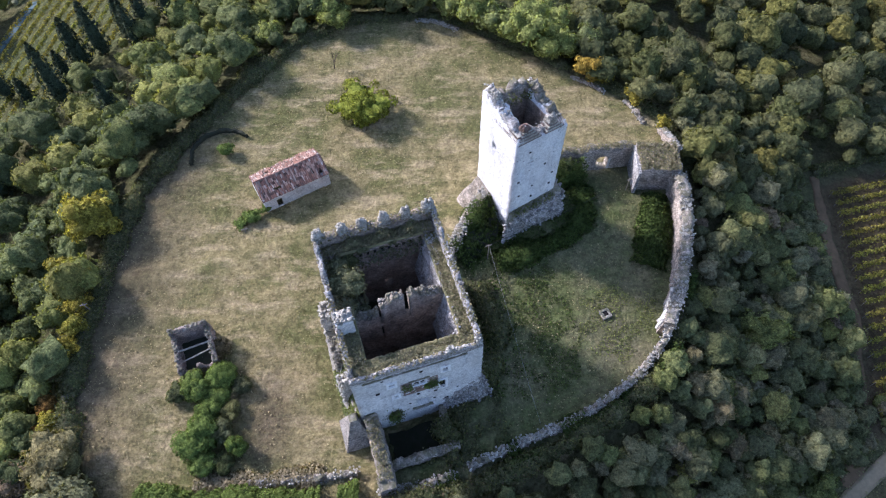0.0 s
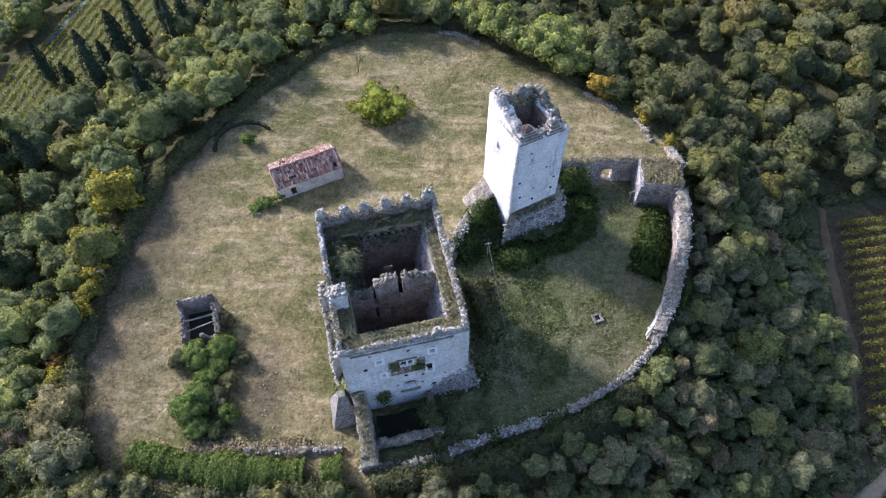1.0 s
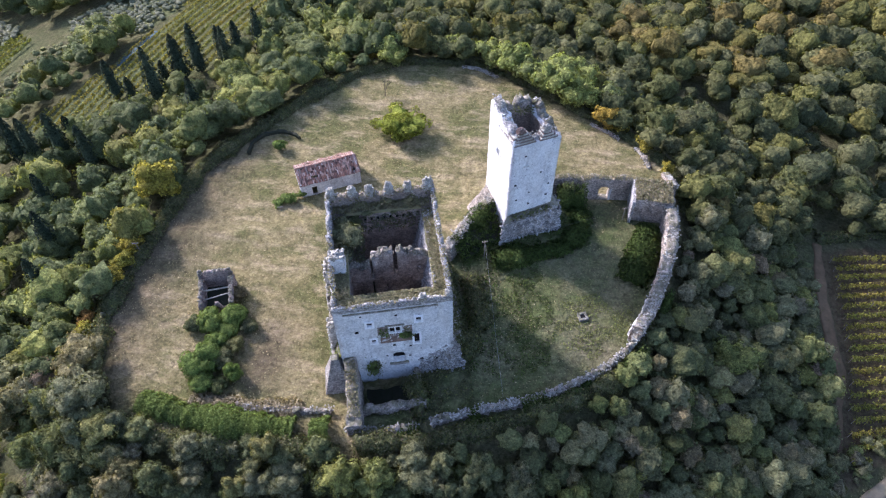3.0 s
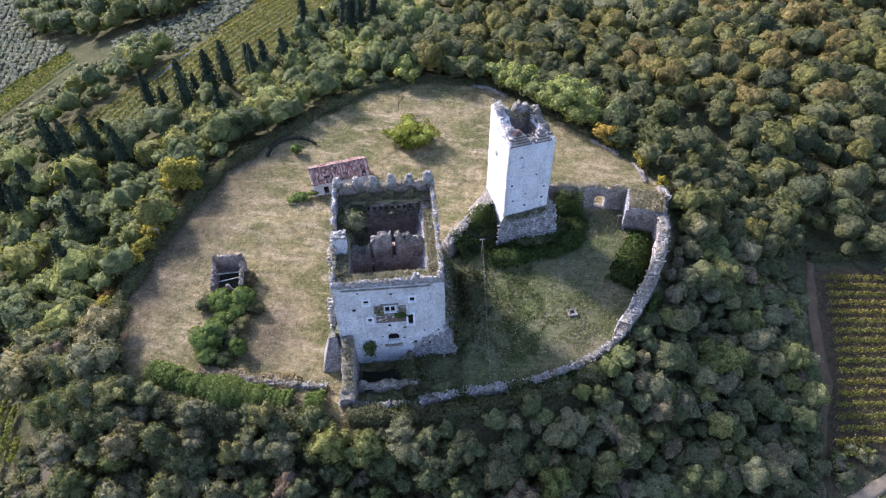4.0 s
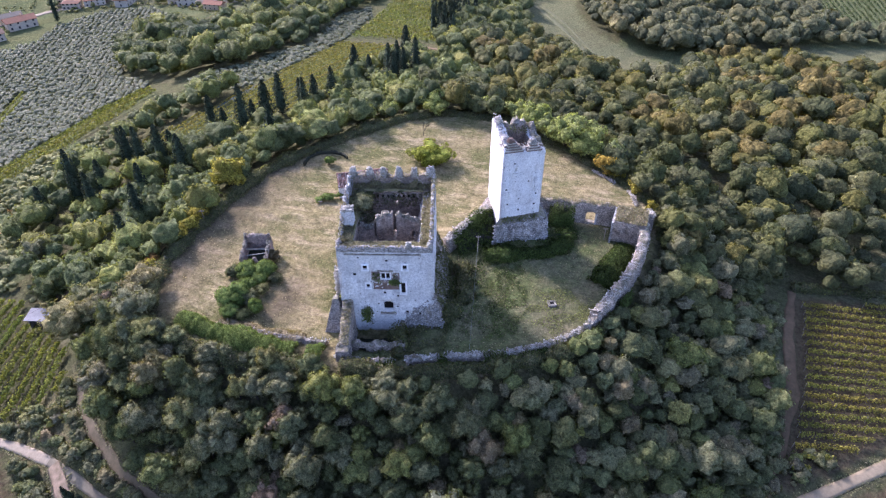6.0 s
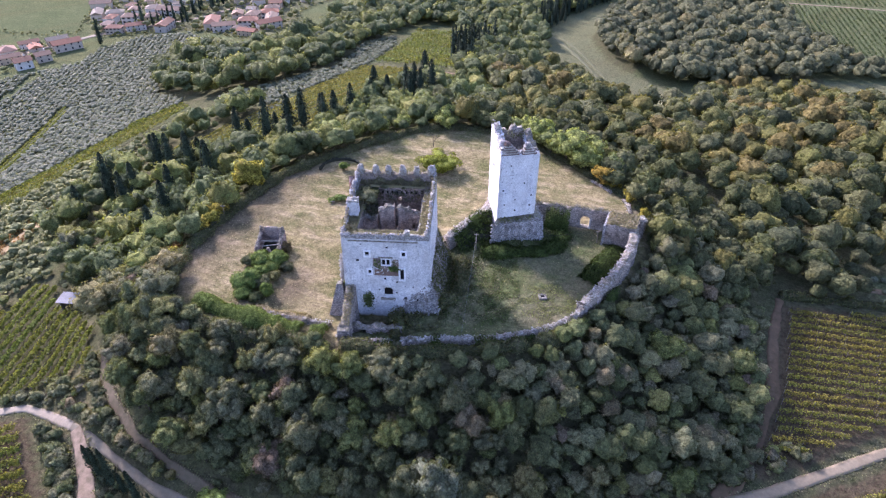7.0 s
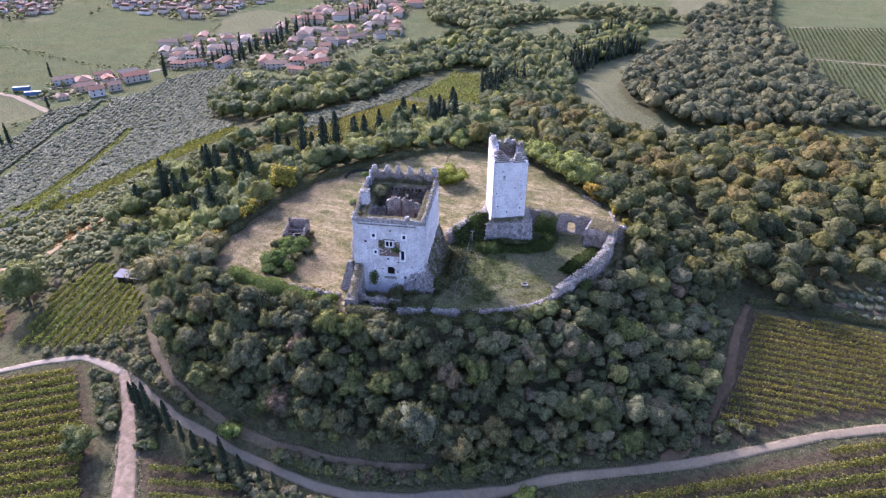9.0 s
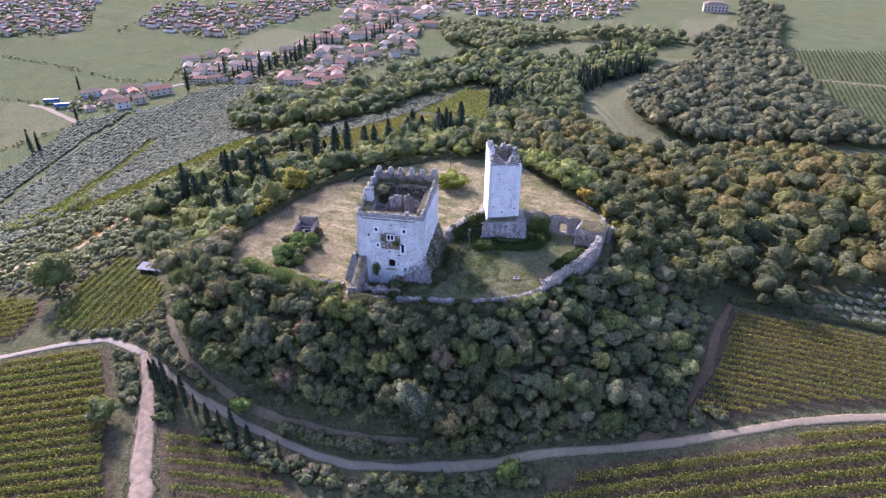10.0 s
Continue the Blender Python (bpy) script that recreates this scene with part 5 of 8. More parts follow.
for i, (x0, y0, x1, y1, z0, z1) in enumerate(((0.3, 5.8, 1.4, 7.6, 24.6, 25.3), (0.7, 0.2, 2.0, 1.3, 23.4, 24.1), (4.8, 0.2, 6.3, 1.3, 22.8, 23.5), (6.6, 5.0, 7.7, 7.2, 22.9, 23.7))):
    stump(tower, "wall_stump", x0, y0, z0, x1, y1, z1, 36, 0.4, 0.5, "broken stones on the tower's crest", (COPING, BRICK, COPING, RUBBLE)[i])
P = [(r.uniform(0, TW), r.choice([r.uniform(0, 1.5), r.uniform(TD - 1.5, TD)]), 21.9 + r.uniform(0, 0.9)) for _ in range(60)] + [(r.uniform(0, 1.4), y, 22.2 + 0.34 * y + r.uniform(-0.1, 0.4)) for y in r.uniform(0, TD, 80)] + [(TW - r.uniform(0, 1.4), y, 21.4 + 0.15 * y + r.uniform(-0.1, 0.3)) for y in r.uniform(0, TD, 60)]
v, f = stone_arrays(np.array(P), 0.22, r)
tagged(piece("rubble", raw_mesh("rubble", v, f, COPING), tower, "loose bleached stones on the broken crest"), kind="stuff")
for i, (u, z, s) in enumerate(((0.9, 13.6, 0.35), (1.3, 10.2, 0.3), (6.9, 12.0, 0.3), (6.7, 9.6, 0.35), (3.6, 8.6, 0.3), (2.2, 19.2, 0.3), (5.2, 15.0, 0.3), (3.5, 11.2, 0.25))):
    part("putlog_hole", lump_bm(u - s / 2, -0.1, z - s * 0.4, u + s / 2, 0.05, z + s * 0.4, 2, 0.06, 0.1, 140 + i, 3.0), VOID, tower, "dark hole in the masonry")
part("slit_ledge", box_bm(2.0, -0.16, 17.0, 2.95, 0.05, 17.16, 0.02), PLASTER, tower, "small stone ledge under a slit")
# skirt: a grassy ledge above a steep rubble face
v, f = slope_arrays([(-1.3, -1.0, 6.1), (9.6, -1.1, 6.2), (10.0, 6.0, 6.2)], [(-0.02, 0.0, 7.0), (7.97, 0.0, 7.4), (7.97, 6.0, 7.2)], 18, 5, 0.08, 151)
piece("talus", raw_mesh("talus", v, f, RUBBLE), tower, "grassy ledge round the tower's foot")
v, f = slope_arrays([(-1.5, -1.3, 0.6), (10.3, -1.5, 0.8), (10.6, 6.0, 0.8)], [(-1.3, -1.0, 6.1), (9.6, -1.1, 6.2), (10.0, 6.0, 6.2)], 22, 7, 0.12, 152)
piece("talus", raw_mesh("talus", v, f, PALE_RUBBLE), tower, "steep pale rubble base")
studded(tower, v, 700, 0.28, PALE_RUBBLE, 77)
v, f = slope_arrays([(-2.9, 5.4, 0.8), (-3.1, 10.2, 0.8), (1.2, 11.2, 0.8)], [(-0.02, 4.6, 6.4), (-0.02, 8.3, 6.8), (1.5, 8.4, 6.8)], 16, 6, 0.06, 153)
piece("talus", raw_mesh("talus", v, f, CURTAIN), tower, "smooth pale sloping slab")

# ---- curtain walls ----
def curtain(name, path, width, tops, depth, material, label, seed, stones=0.0):
    p = resample(path, 0.45)
    t = np.linspace(0, 1, len(p))
    top = np.interp(t, np.linspace(0, 1, len(tops)), tops)
    base = height(p[:, 0], p[:, 1]) - depth
    wall = thing(name, label, "wall", "curtain walls")
    v, f = path_wall_arrays(p, width, top, base, 0.14, 0.26, seed)
    piece("masonry", raw_mesh("masonry", v, f, material), wall)
    if stones:
        g = np.random.default_rng(seed + 1)
        k = g.integers(0, len(p), int(len(p) * stones * 5))
        o = g.uniform(-0.5, 0.5, len(k)) * width
        q = p[k, :2] + side_of(p)[k] * o[:, None] + g.normal(0, 0.2, (len(k), 2))
        v, f = stone_arrays(np.column_stack([q, top[k] + g.uniform(-0.1, 0.15, len(k))]), 0.20, g)
        tagged(piece("rubble", raw_mesh("rubble", v, f, COPING), wall, "loose pale stones along the top"), kind="stuff")
    return wall


curtain("curtain_wall", [(30.2, 72), (31.2, 67), (30.6, 61), (29.2, 54.5), (27.0, 48), (25.2, 44.2)], 1.7, [4.6, 4.3, 4.0, 3.8, 3.6, 3.3], 4.5, CURTAIN, "broad curved curtain wall with a rubble walk along its top", 161, 3.0)
curtain("curtain_wall", [(25.6, 44.2), (24.2, 41.8), (21.0, 38.2), (15.3, 33.8), (9.0, 30.6), (2.6, 28.0), (-2.4, 25.6)], 0.8, [2.2, 1.5, 1.4, 1.1, 1.2, 1.0, 1.1], 5.0, CURTAIN, "low ragged curved curtain wall above the wooded slope", 162, 2.5)
curtain("curtain_wall", [(-4.4, 24.6), (-8.5, 23.2), (-13.5, 22.6)], 0.8, [0.8, 0.5, 0.9], 5.0, CURTAIN, "broken pale wall stub above the wooded slope", 163, 4.0)
inner = [(26.75, 50.0), (26.15, 48), (24.5, 45)]
curtain("revetment_wall", inner, 0.4, [3.1, 3.0, 2.7], 1.0, PLASTER, "whitewashed inner face below the wall walk", 164)
block = thing("corner_bastion", "square masonry bastion with a grass-grown top", "bastion")
part("masonry", lump_bm(24.6, 69.9, -3.0, 31.2, 75.4, 5.05, 7, 0.28, 0.03, 165, 0.9), CURTAIN, block)
# panel of paler stone that paints sunlight on the bastion's end
part("sunlit_face_panel", lump_bm(24.3, 69.2, -0.3, 24.75, 75.2, 5.0, 4, 0.08, 0.02, 166, 0.7), PALE_RUBBLE, block, "end face with sunlight put into its paler colour")
curtain("curtain_wall", [(31.6, 75), (31.8, 79), (31.0, 83)], 0.9, [4.4, 2.2, 0.9], 3.5, CURTAIN, "crumbling wall running off the bastion", 167, 4.0)
# gate wall
gw = Vector((24.4 - 7.2, 74.8 - 72.4))
gate_wall = thing("gate_wall", "ruined wall pierced by an arched gateway, grass along its top", "wall", "curtain walls", m=pose(7.2, 72.4, 0, 0, 0, math.degrees(math.atan2(gw.y, gw.x))))
v, f = wall_arrays(gw.length, 1.3, -1.0, lambda u: 4.9 + 0.3 * math.sin(u * 1.3), arch(11.6, 13.6, 0.2, 3.2), 0.5, 0.06, 171, 0.1, 0.15)
piece("masonry", raw_mesh("masonry", v, f, CURTAIN), gate_wall)
part("jamb", lump_bm(13.6, -0.12, 0.0, 13.95, 1.25, 2.7, 2, 0.03, 0.0, 172, 2.0), PLASTER, gate_wall, "pale cut-stone gate jamb")
# wall between keep and tower
curtain("link_wall", [(-5.6, 54.8), (-4.0, 58.2), (-1.6, 62.2), (0.4, 65.4)], 1.5, [3.2, 4.4, 5.4, 6.2], 1.5, CURTAIN, "thick rubble wall rising from the keep to the tower", 174, 6.0)
v, f = slope_arrays([(-2.2, 54.6, 0.2), (0.8, 58.0, 1.0), (3.0, 60.0, 1.8)], [(-4.4, 56.2, 3.4), (-1.9, 60.4, 4.8), (0.6, 64.2, 6.0)], 14, 8, 0.2, 175)
IVY_BANK = v
single("ivy_bank", raw_mesh("ivy_bank", v, f, SHADE_SOIL), "steep overgrown bank against the link wall", "bank", "", "structure")

# ---- forecourt below the keep's front ----
fore = thing("forecourt_ruin", "sunken roofless outbuilding of grey rubble walls against the keep", "ruin", m=KEEP)
v, f = wall_arrays(7.8, 1.7, -4.5, lambda u: 2.4 + 0.42 * u + 0.2 * math.sin(u * 2), (), 0.5, 0.1, 181, 0.3, 0.2)
piece("west_wall", raw_mesh("west_wall", v, f, CURTAIN), fore, "thick mossy side wall", pose(1.75, -7.9, 0, 0, 0, 90))
v, f = wall_arrays(9.2, 1.0, -4.5, lambda u: 1.3 + 0.25 * math.sin(u * 1.7), [(1.3, 2.6, -1.5, 0.6)], 0.5, 0.1, 182, 0.2, 0.2)
piece("south_wall", raw_mesh("south_wall", v, f, CURTAIN), fore, "rubble end wall", ALONG_X(1.7, -6.3))
v, f = wall_arrays(2.4, 0.8, -3.0, lambda u: 1.2 + 0.3 * math.sin(u * 2.7), (), 0.4, 0.1, 183, 0.0, 0.25)
piece("east_wall", raw_mesh("east_wall", v, f, CURTAIN), fore, "stub of a side wall", pose(10.6, -2.6, 0, 0, 0, 90))
v, f = wall_arrays(2.2, 0.7, -3.0, lambda u: 0.5 + 0.2 * math.sin(u * 2.7), (), 0.4, 0.1, 184, 0.0, 0.2)
piece("east_wall", raw_mesh("east_wall", v, f, CURTAIN), fore, "", pose(10.3, -5.6, 0, 0, 0, 90))
# near-black slab that paints the pit's shade over the green ground
part("pit_floor", lump_bm(1.8, -6.0, -4.6, 10.5, -0.1, -3.1, 5, 0.3, 0.0, 186, 0.8), SHADE_SOIL, fore, "rubble floor with the pit's shade in its colour")
part("corner_pier", lump_bm(-0.6, -9.0, -5.0, 2.0, -6.6, 2.4, 4, 0.2, 0.2, 185, 1.0), CURTAIN, fore, "tall eroded corner pier")

# ---- things on the terrace ----
# tiled barn
BARN = pose(-31.0, 70.4, 0, 0, 0, 31.5)
barn = thing("stone_barn", "derelict stone barn with a sagging, holed clay-tile roof", "barn", m=BARN)
BL, BWD = 5.6, 2.85


def gable_top(u):
    return 3.0 + (1 - abs(u / BWD - 1)) * 1.6


v, f = wall_arrays(2 * BL, 0.5, -0.3, lambda u: 2.9, [(2.0, 2.9, 0, 1.9)], 0.6, 0.04, 201, 0.0, 0.05)
piece("front_wall", raw_mesh("front_wall", v, f, PLASTER), barn, "patchy limewashed wall", pose(-BL, -BWD, 0))
v, f = wall_arrays(2 * BL, 0.5, -0.3, lambda u: 2.9, (), 0.6, 0.04, 202, 0.0, 0.05)
piece("back_wall", raw_mesh("back_wall", v, f, PLASTER), barn, "", pose(-BL, BWD - 0.5, 0))
for x in (-BL, BL - 0.5):
    v, f = wall_arrays(2 * BWD - 0.02, 0.5, -0.3, gable_top, (), 0.475, 0.03, 203, 0.0, 0.03)
    v[:, 1] *= -1
    piece("gable_wall", raw_mesh("gable_wall", v, f, PLASTER), barn, "", pose(x, -BWD + 0.01, 0, 0, 0, 90))
part("ridge_beam", box_bm(-BL, -0.1, 4.35, BL, 0.1, 4.55), WOOD, barn)
for i in range(7):
    for s in (-1, 1):
        x = -BL + 0.6 + i * (2 * BL - 1.2) / 6
        bm = box_bm(-0.06, 0, -0.06, 0.06, 3.5, 0.06)
        part("rafter", bm, WOOD, barn, "", pose(x, 0, 4.5, 0, 0, 0 if s > 0 else 180) @ pose(0, 0, 0, -29, 0, 0))
# roof slopes of many tile rows; single tiles are laid over them
tile_bm = bmesh.new()
bmesh.ops.create_cone(tile_bm, cap_ends=False, segments=8, radius1=0.15, radius2=0.12, depth=0.62)
bmesh.ops.delete(tile_bm, geom=[q for q in tile_bm.verts if q.co.y < -0.02], context="VERTS")
bmesh.ops.rotate(tile_bm, verts=tile_bm.verts[:], cent=(0, 0, 0), matrix=Matrix.Rotation(radians(90), 3, "X"))
tile_me = bpy.data.meshes.new("roof_tile")
tile_bm.to_mesh(tile_me)
tile_bm.free()
tile_me.materials.append(TILES)
holes_in_roof = [(-1, -2.6, 2.3, 0.32), (-1, 4.6, 2.8, 0.42), (1, -3.2, 1.5, 0.4)]
for s in (-1, 1):
    g = np.random.default_rng(210 + s)
    nx, ny = 26, 9
    V, F = [], []
    for a in range(nx + 1):
        for b in range(ny + 1):
            x, y = -BL - 0.15 + a * (2 * BL + 0.3) / nx, b * 3.55 / ny
            V.append((x, y, -0.12 - 0.10 * math.sin(a * 0.5) * (b / ny) + g.normal(0, 0.015)))
    for a in range(nx):
        for b in range(ny):
            x, y = -BL + (a + 0.5) * 2 * BL / nx, (b + 0.5) * 3.55 / ny
            xs = x if s > 0 else -x
            if any(h[0] == s and math.hypot(xs - h[1], y - h[2]) < h[3] for h in holes_in_roof):
                continue
            k = a * (ny + 1) + b
            F.append((k, k + ny + 1, k + ny + 2, k + 1))
    slope = piece("roof", raw_mesh("roof", V, F, TILE_BED), barn, "sagging slope of mottled clay tiles", pose(0, 0, 4.62, 0, 0, 0 if s > 0 else 180) @ pose(0, 0, 0, -29, 0, 0))
    count = 0
    for a in range(38):
        for b in range(7):
            x, y = -BL + 0.1 + a * (2 * BL - 0.2) / 37, 0.3 + b * 0.5
            xs = x if s > 0 else -x
            if any(h[0] == s and math.hypot(xs - h[1], y - h[2]) < h[3] + 0.15 for h in holes_in_roof) or g.random() < 0.12:
                continue
            piece("roof_tile", tile_me, slope, "", pose(x + g.normal(0, 0.03), y + g.normal(0, 0.04), -0.05 - 0.1 * math.sin(a * 0.6) * b / 7, -3 + g.normal(0, 2), 0, 180 + g.normal(0, 4)))
for i in range(18):
    piece("ridge_tile", tile_me, barn, "", pose(-BL + 0.2 + i * (2 * BL - 0.4) / 17, 0, 4.6 + 0.03 * math.sin(i), 0, 0, 90))

# roofless hut
HUT = pose(-41.2, 37.2, 0, 0, 0, 21)
hut = thing("ruined_hut", "small roofless stone hut with a fallen beam across it", "hut", m=HUT)
v, f = wall_arrays(5.0, 0.6, -0.3, lambda u: 3.5 + 0.5 * math.sin(u * 0.62), (), 0.45, 0.07, 221, 0.05, 0.18)
piece("back_wall", raw_mesh("back_wall", v, f, HUT_STONE), hut, "", pose(-0.3, 5.3, 0))
for x, h in ((0.3, 3.2), (4.9, 3.0)):
    v, f = wall_arrays(5.9, 0.6, -0.3, lambda u, h=h: h - 0.9 + 0.16 * u + 0.15 * math.sin(u * 3), [(2.2, 3.0, 0.9, 1.8)], 0.45, 0.07, 222, 0.05, 0.18)
    piece("side_wall", raw_mesh("side_wall", v, f, HUT_STONE), hut, "", pose(x, -0.1, 0, 0, 0, 90))
v, f = wall_arrays(4.6, 0.55, -0.3, lambda u: 1.2 + 0.9 * (2.0 < u < 2.9) + 0.2 * math.sin(u * 3), [(3.2, 4.0, -0.3, 0.8)], 0.45, 0.07, 223, 0.0, 0.18)
piece("front_wall", raw_mesh("front_wall", v, f, HUT_STONE), hut, "", pose(-0.1, 0.1, 0))
hq = np.random.default_rng(226)
rim_stones = [(hq.uniform(-0.3, 4.7), 5.6 + hq.uniform(-0.3, 0.3), 3.7 + hq.uniform(-0.2, 0.3)) for _ in range(60)]
for x in (0.0, 4.6):
    rim_stones += [(x + hq.uniform(-0.3, 0.3), y, 2.2 + 0.16 * y + hq.uniform(0, 0.35)) for y in hq.uniform(0, 5.6, 50)]
v, f = stone_arrays(np.array(rim_stones), 0.28, hq)
tagged(piece("rubble", raw_mesh("rubble", v, f, RUBBLE), hut, "loose pale stones on the hut's walls"), kind="stuff")
part("beam", box_bm(-0.4, -0.11, -0.11, 5.0, 0.11, 0.11, 0.03), COPING, hut, "grey fallen roof beam", pose(0.1, 3.2, 2.1, 0, 3, 4))
part("beam", box_bm(-0.4, -0.08, -0.08, 4.6, 0.08, 0.08, 0.03), COPING, hut, "grey fallen roof beam", pose(0.2, 1.7, 1.7, 0, -2, 9))
part("earth_floor", lump_bm(0.2, 0.4, -0.3, 4.6, 5.4, 0.25, 3, 0.15, 0.0, 224), SHADE_SOIL, hut)

# curved footing of a vanished round building
p = resample([(-48.6, 74.6), (-49.2, 77.6), (-47.8, 80.4), (-45.2, 82.0), (-42.4, 82.1), (-40.2, 80.8)], 0.4)
v, f = path_wall_arrays(p, 0.5, height(p[:, 0], p[:, 1]) + 0.55, height(p[:, 0], p[:, 1]) - 0.4, 0.07, 0.12, 231)
single("curved_footing", raw_mesh("curved_footing", v, f, SHADE_SOIL), "low semicircular mossy stone footing in the meadow", "ruin")

# well
well = thing("well", "low square stone well head with a dark round shaft", "well", m=pose(17.43, 47.37, level(17.43, 47.37), 0, 0, 24))
for k in range(4):
    part("curb_stone", lump_bm(-0.85, -0.85, -0.2, 0.85, -0.42, 0.42, 2, 0.04, 0.03, 240 + k, 2.0), RUBBLE, well, "", pose(0, 0, 0, 0, 0, 90 * k) @ Matrix.Diagonal((0.85, 0.85, 1, 1)))
part("shaft", cylinder_bm(0.52, 0.52, 0.5, 14, -0.2), VOID, well, "dark shaft")

# poles and wires
def pole(x, y, h, r0=0.09, label="grey wooden pole carrying a thin wire", lean=0.0):
    ob = thing("utility_pole", label, "pole", "poles", m=pose(x, y, level(x, y), lean, 0, 20))
    part("shaft", cylinder_bm(r0, r0 * 0.7, h, 8, -0.3), WOOD, ob)
    part("crossarm", box_bm(-0.5, -0.05, h - 0.75, 0.5, 0.05, h - 0.63), WOOD, ob)
    for s in (-0.4, 0.4):
        part("insulator", cylinder_bm(0.04, 0.03, 0.16, 6, h - 0.63), COPING, ob, "", pose(s, 0, 0))
    return Vector((x, y, level(x, y) + h - 0.5))


def wire(a, b, sag, name="overhead_wire", thick=0.018, material=IRON, label="thin dark overhead wire"):
    c = bpy.data.curves.new(name, "CURVE")
    c.dimensions, c.bevel_depth, c.bevel_resolution = "3D", thick, 1
    s = c.splines.new("POLY")
    s.points.add(20)
    for i in range(21):
        t = i / 20
        q = a.lerp(b, t) - Vector((0, 0, 4 * sag * t * (1 - t)))
        s.points[i].co = (*q, 1)
    c.materials.append(material)
    ob = new(name, c)
    return tagged(ob, label, "wire", "wires")


q1 = pole(0.6, 56.0, 4.6, 0.07)
q2 = pole(23.4, 69.8, 3.4, 0.07, "short pale post by the gateway")
q3 = pole(-56.8, 47.0, 4.2, 0.08, "leaning grey pole in the boundary hedge", 6)
pole(-37.1, 61.2, 1.6, 0.05, "thin weathered stake in the meadow")
wire(q1, q2, 0.9)
wire(q1, Vector((-4.0, 58.2, 5.2)), 0.2)
wire(q1, Vector((6.9, 31.0, 1.2)), 0.3, "overhead_wire", 0.015, CABLE, "pale cable slung from the pole to the curtain wall")
wire(q3, Vector((-92.0, 2.0, -11.0)), 2.0)

# broken low wall at the meadow's southern edge
curtain("boundary_wall", [(-31, 23.2), (-26, 23.8), (-21, 24.2), (-16.5, 24.9)], 0.8, [0.05, 0.3, 0.4, 0.8], 0.8, CURTAIN, "low broken boundary wall with scattered pale stones", 251, 0.7)
curtain("boundary_wall", [(-56.6, 33), (-57.2, 40), (-57.4, 48)], 0.6, [0.3, 0.4, 0.3], 2.5, RUBBLE, "low mossy boundary wall under the hedge", 253, 0.6)
curtain("boundary_wall", [(-12, 111), (-8.5, 110.6), (-4, 108.4)], 0.6, [0.2, 0.35, 0.1], 2.0, CURTAIN, "pale stub of the northern boundary wall", 254, 2.0)
curtain("boundary_wall", [(17, 95.4), (20, 93.6), (22.5, 91.8)], 0.5, [0.1, 0.3, 0.1], 2.0, CURTAIN, "pale stub of the northern boundary wall", 255, 2.0)
curtain("boundary_wall", [(26.0, 89.4), (27.4, 86.8), (28.4, 84.2)], 0.5, [0.15, 0.35, 0.1], 2.0, CURTAIN, "pale stub of the northern boundary wall", 256, 2.0)

# ---- plants ----
def tree_parts(seed, radius, tall, trunk, n, leaf, lobes, leaf_mat, spread=(0.35, 0.9)):
    """Meshes of one tree: a tapered trunk with limbs, and a leafy crown."""
    r = np.random.default_rng(seed)
    v, f, nv = crown_arrays(r, radius, tall, n, leaf, lobes, trunk + tall * 0.42, 0.5, spread, (24, 12), (0.82, 1.0))
    crown = raw_mesh("crown", v, f, leaf_mat, None, False, nv)
    bm = bmesh.new()
    limbs = [((0, 0, -0.5), (r.normal(0, 0.15), r.normal(0, 0.15), trunk + tall * 0.3), 0.055 * radius + 0.06, 0.04 * radius)]
    for _ in range(4):
        a = r.uniform(0, 6.3)
        limbs.append(((0, 0, trunk * r.uniform(0.5, 0.9)), (math.cos(a) * radius * 0.6, math.sin(a) * radius * 0.6, trunk + tall * r.uniform(0.3, 0.6)), 0.035 * radius + 0.02, 0.015))
    for a, b, r0, r1 in limbs:
        a, b = Vector(a), Vector(b)
        q = (b - a).to_track_quat("Z", "Y").to_matrix().to_4x4()
        made = bmesh.ops.create_cone(bm, cap_ends=True, segments=6, radius1=r0, radius2=r1, depth=(b - a).length)
        bmesh.ops.transform(bm, matrix=Matrix.Translation((a + b) / 2) @ q, verts=made["verts"])
    me = bpy.data.meshes.new("trunk")
    bm.to_mesh(me)
    bm.free()
    me.materials.append(BARK)
    return crown, me


def plant(name, meshes, x, y, s, label, category, group="", spin=0.0, z=None, stretch=1.0):
    ob = thing(name, label, category, group, m=pose(x, y, level(x, y) if z is None else z, 0, 0, spin) @ Matrix.Diagonal((s, s, s * stretch, 1)))
    piece("crown", meshes[0], ob)
    piece("trunk", meshes[1], ob)
    return ob


def scatter(poly, spacing, seed, extra=None):
    """Loose even places inside an outline, clear of roads, fields and the terrace."""
    r = np.random.default_rng(seed)
    p = np.array(poly)
    x0, y0, x1, y1 = *p.min(0), *p.max(0)
    gx, gy = np.meshgrid(np.arange(x0, x1, spacing), np.arange(y0, y1, spacing * 0.87), indexing="ij")
    gx = gx + (np.arange(gx.shape[1]) % 2) * spacing * 0.5
    x = (gx + r.uniform(-0.38, 0.38, gx.shape) * spacing).ravel()
    y = (gy + r.uniform(-0.38, 0.38, gy.shape) * spacing).ravel()
    ok = inside(poly, x, y) & (terrace_distance(x, y) > 1.2)
    if extra is not None:
        ok &= extra(x, y)
    return x[ok], y[ok]


ROADS = ((ROAD, 3.4), (WHITE_ROAD, 3.0), (DIRT_PATH, 3.6), (HILL_TRACK, 2.2), ([(62.5, 84), (62, 70), (62.5, 55), (60, 40), (56, 30)], 2.6))


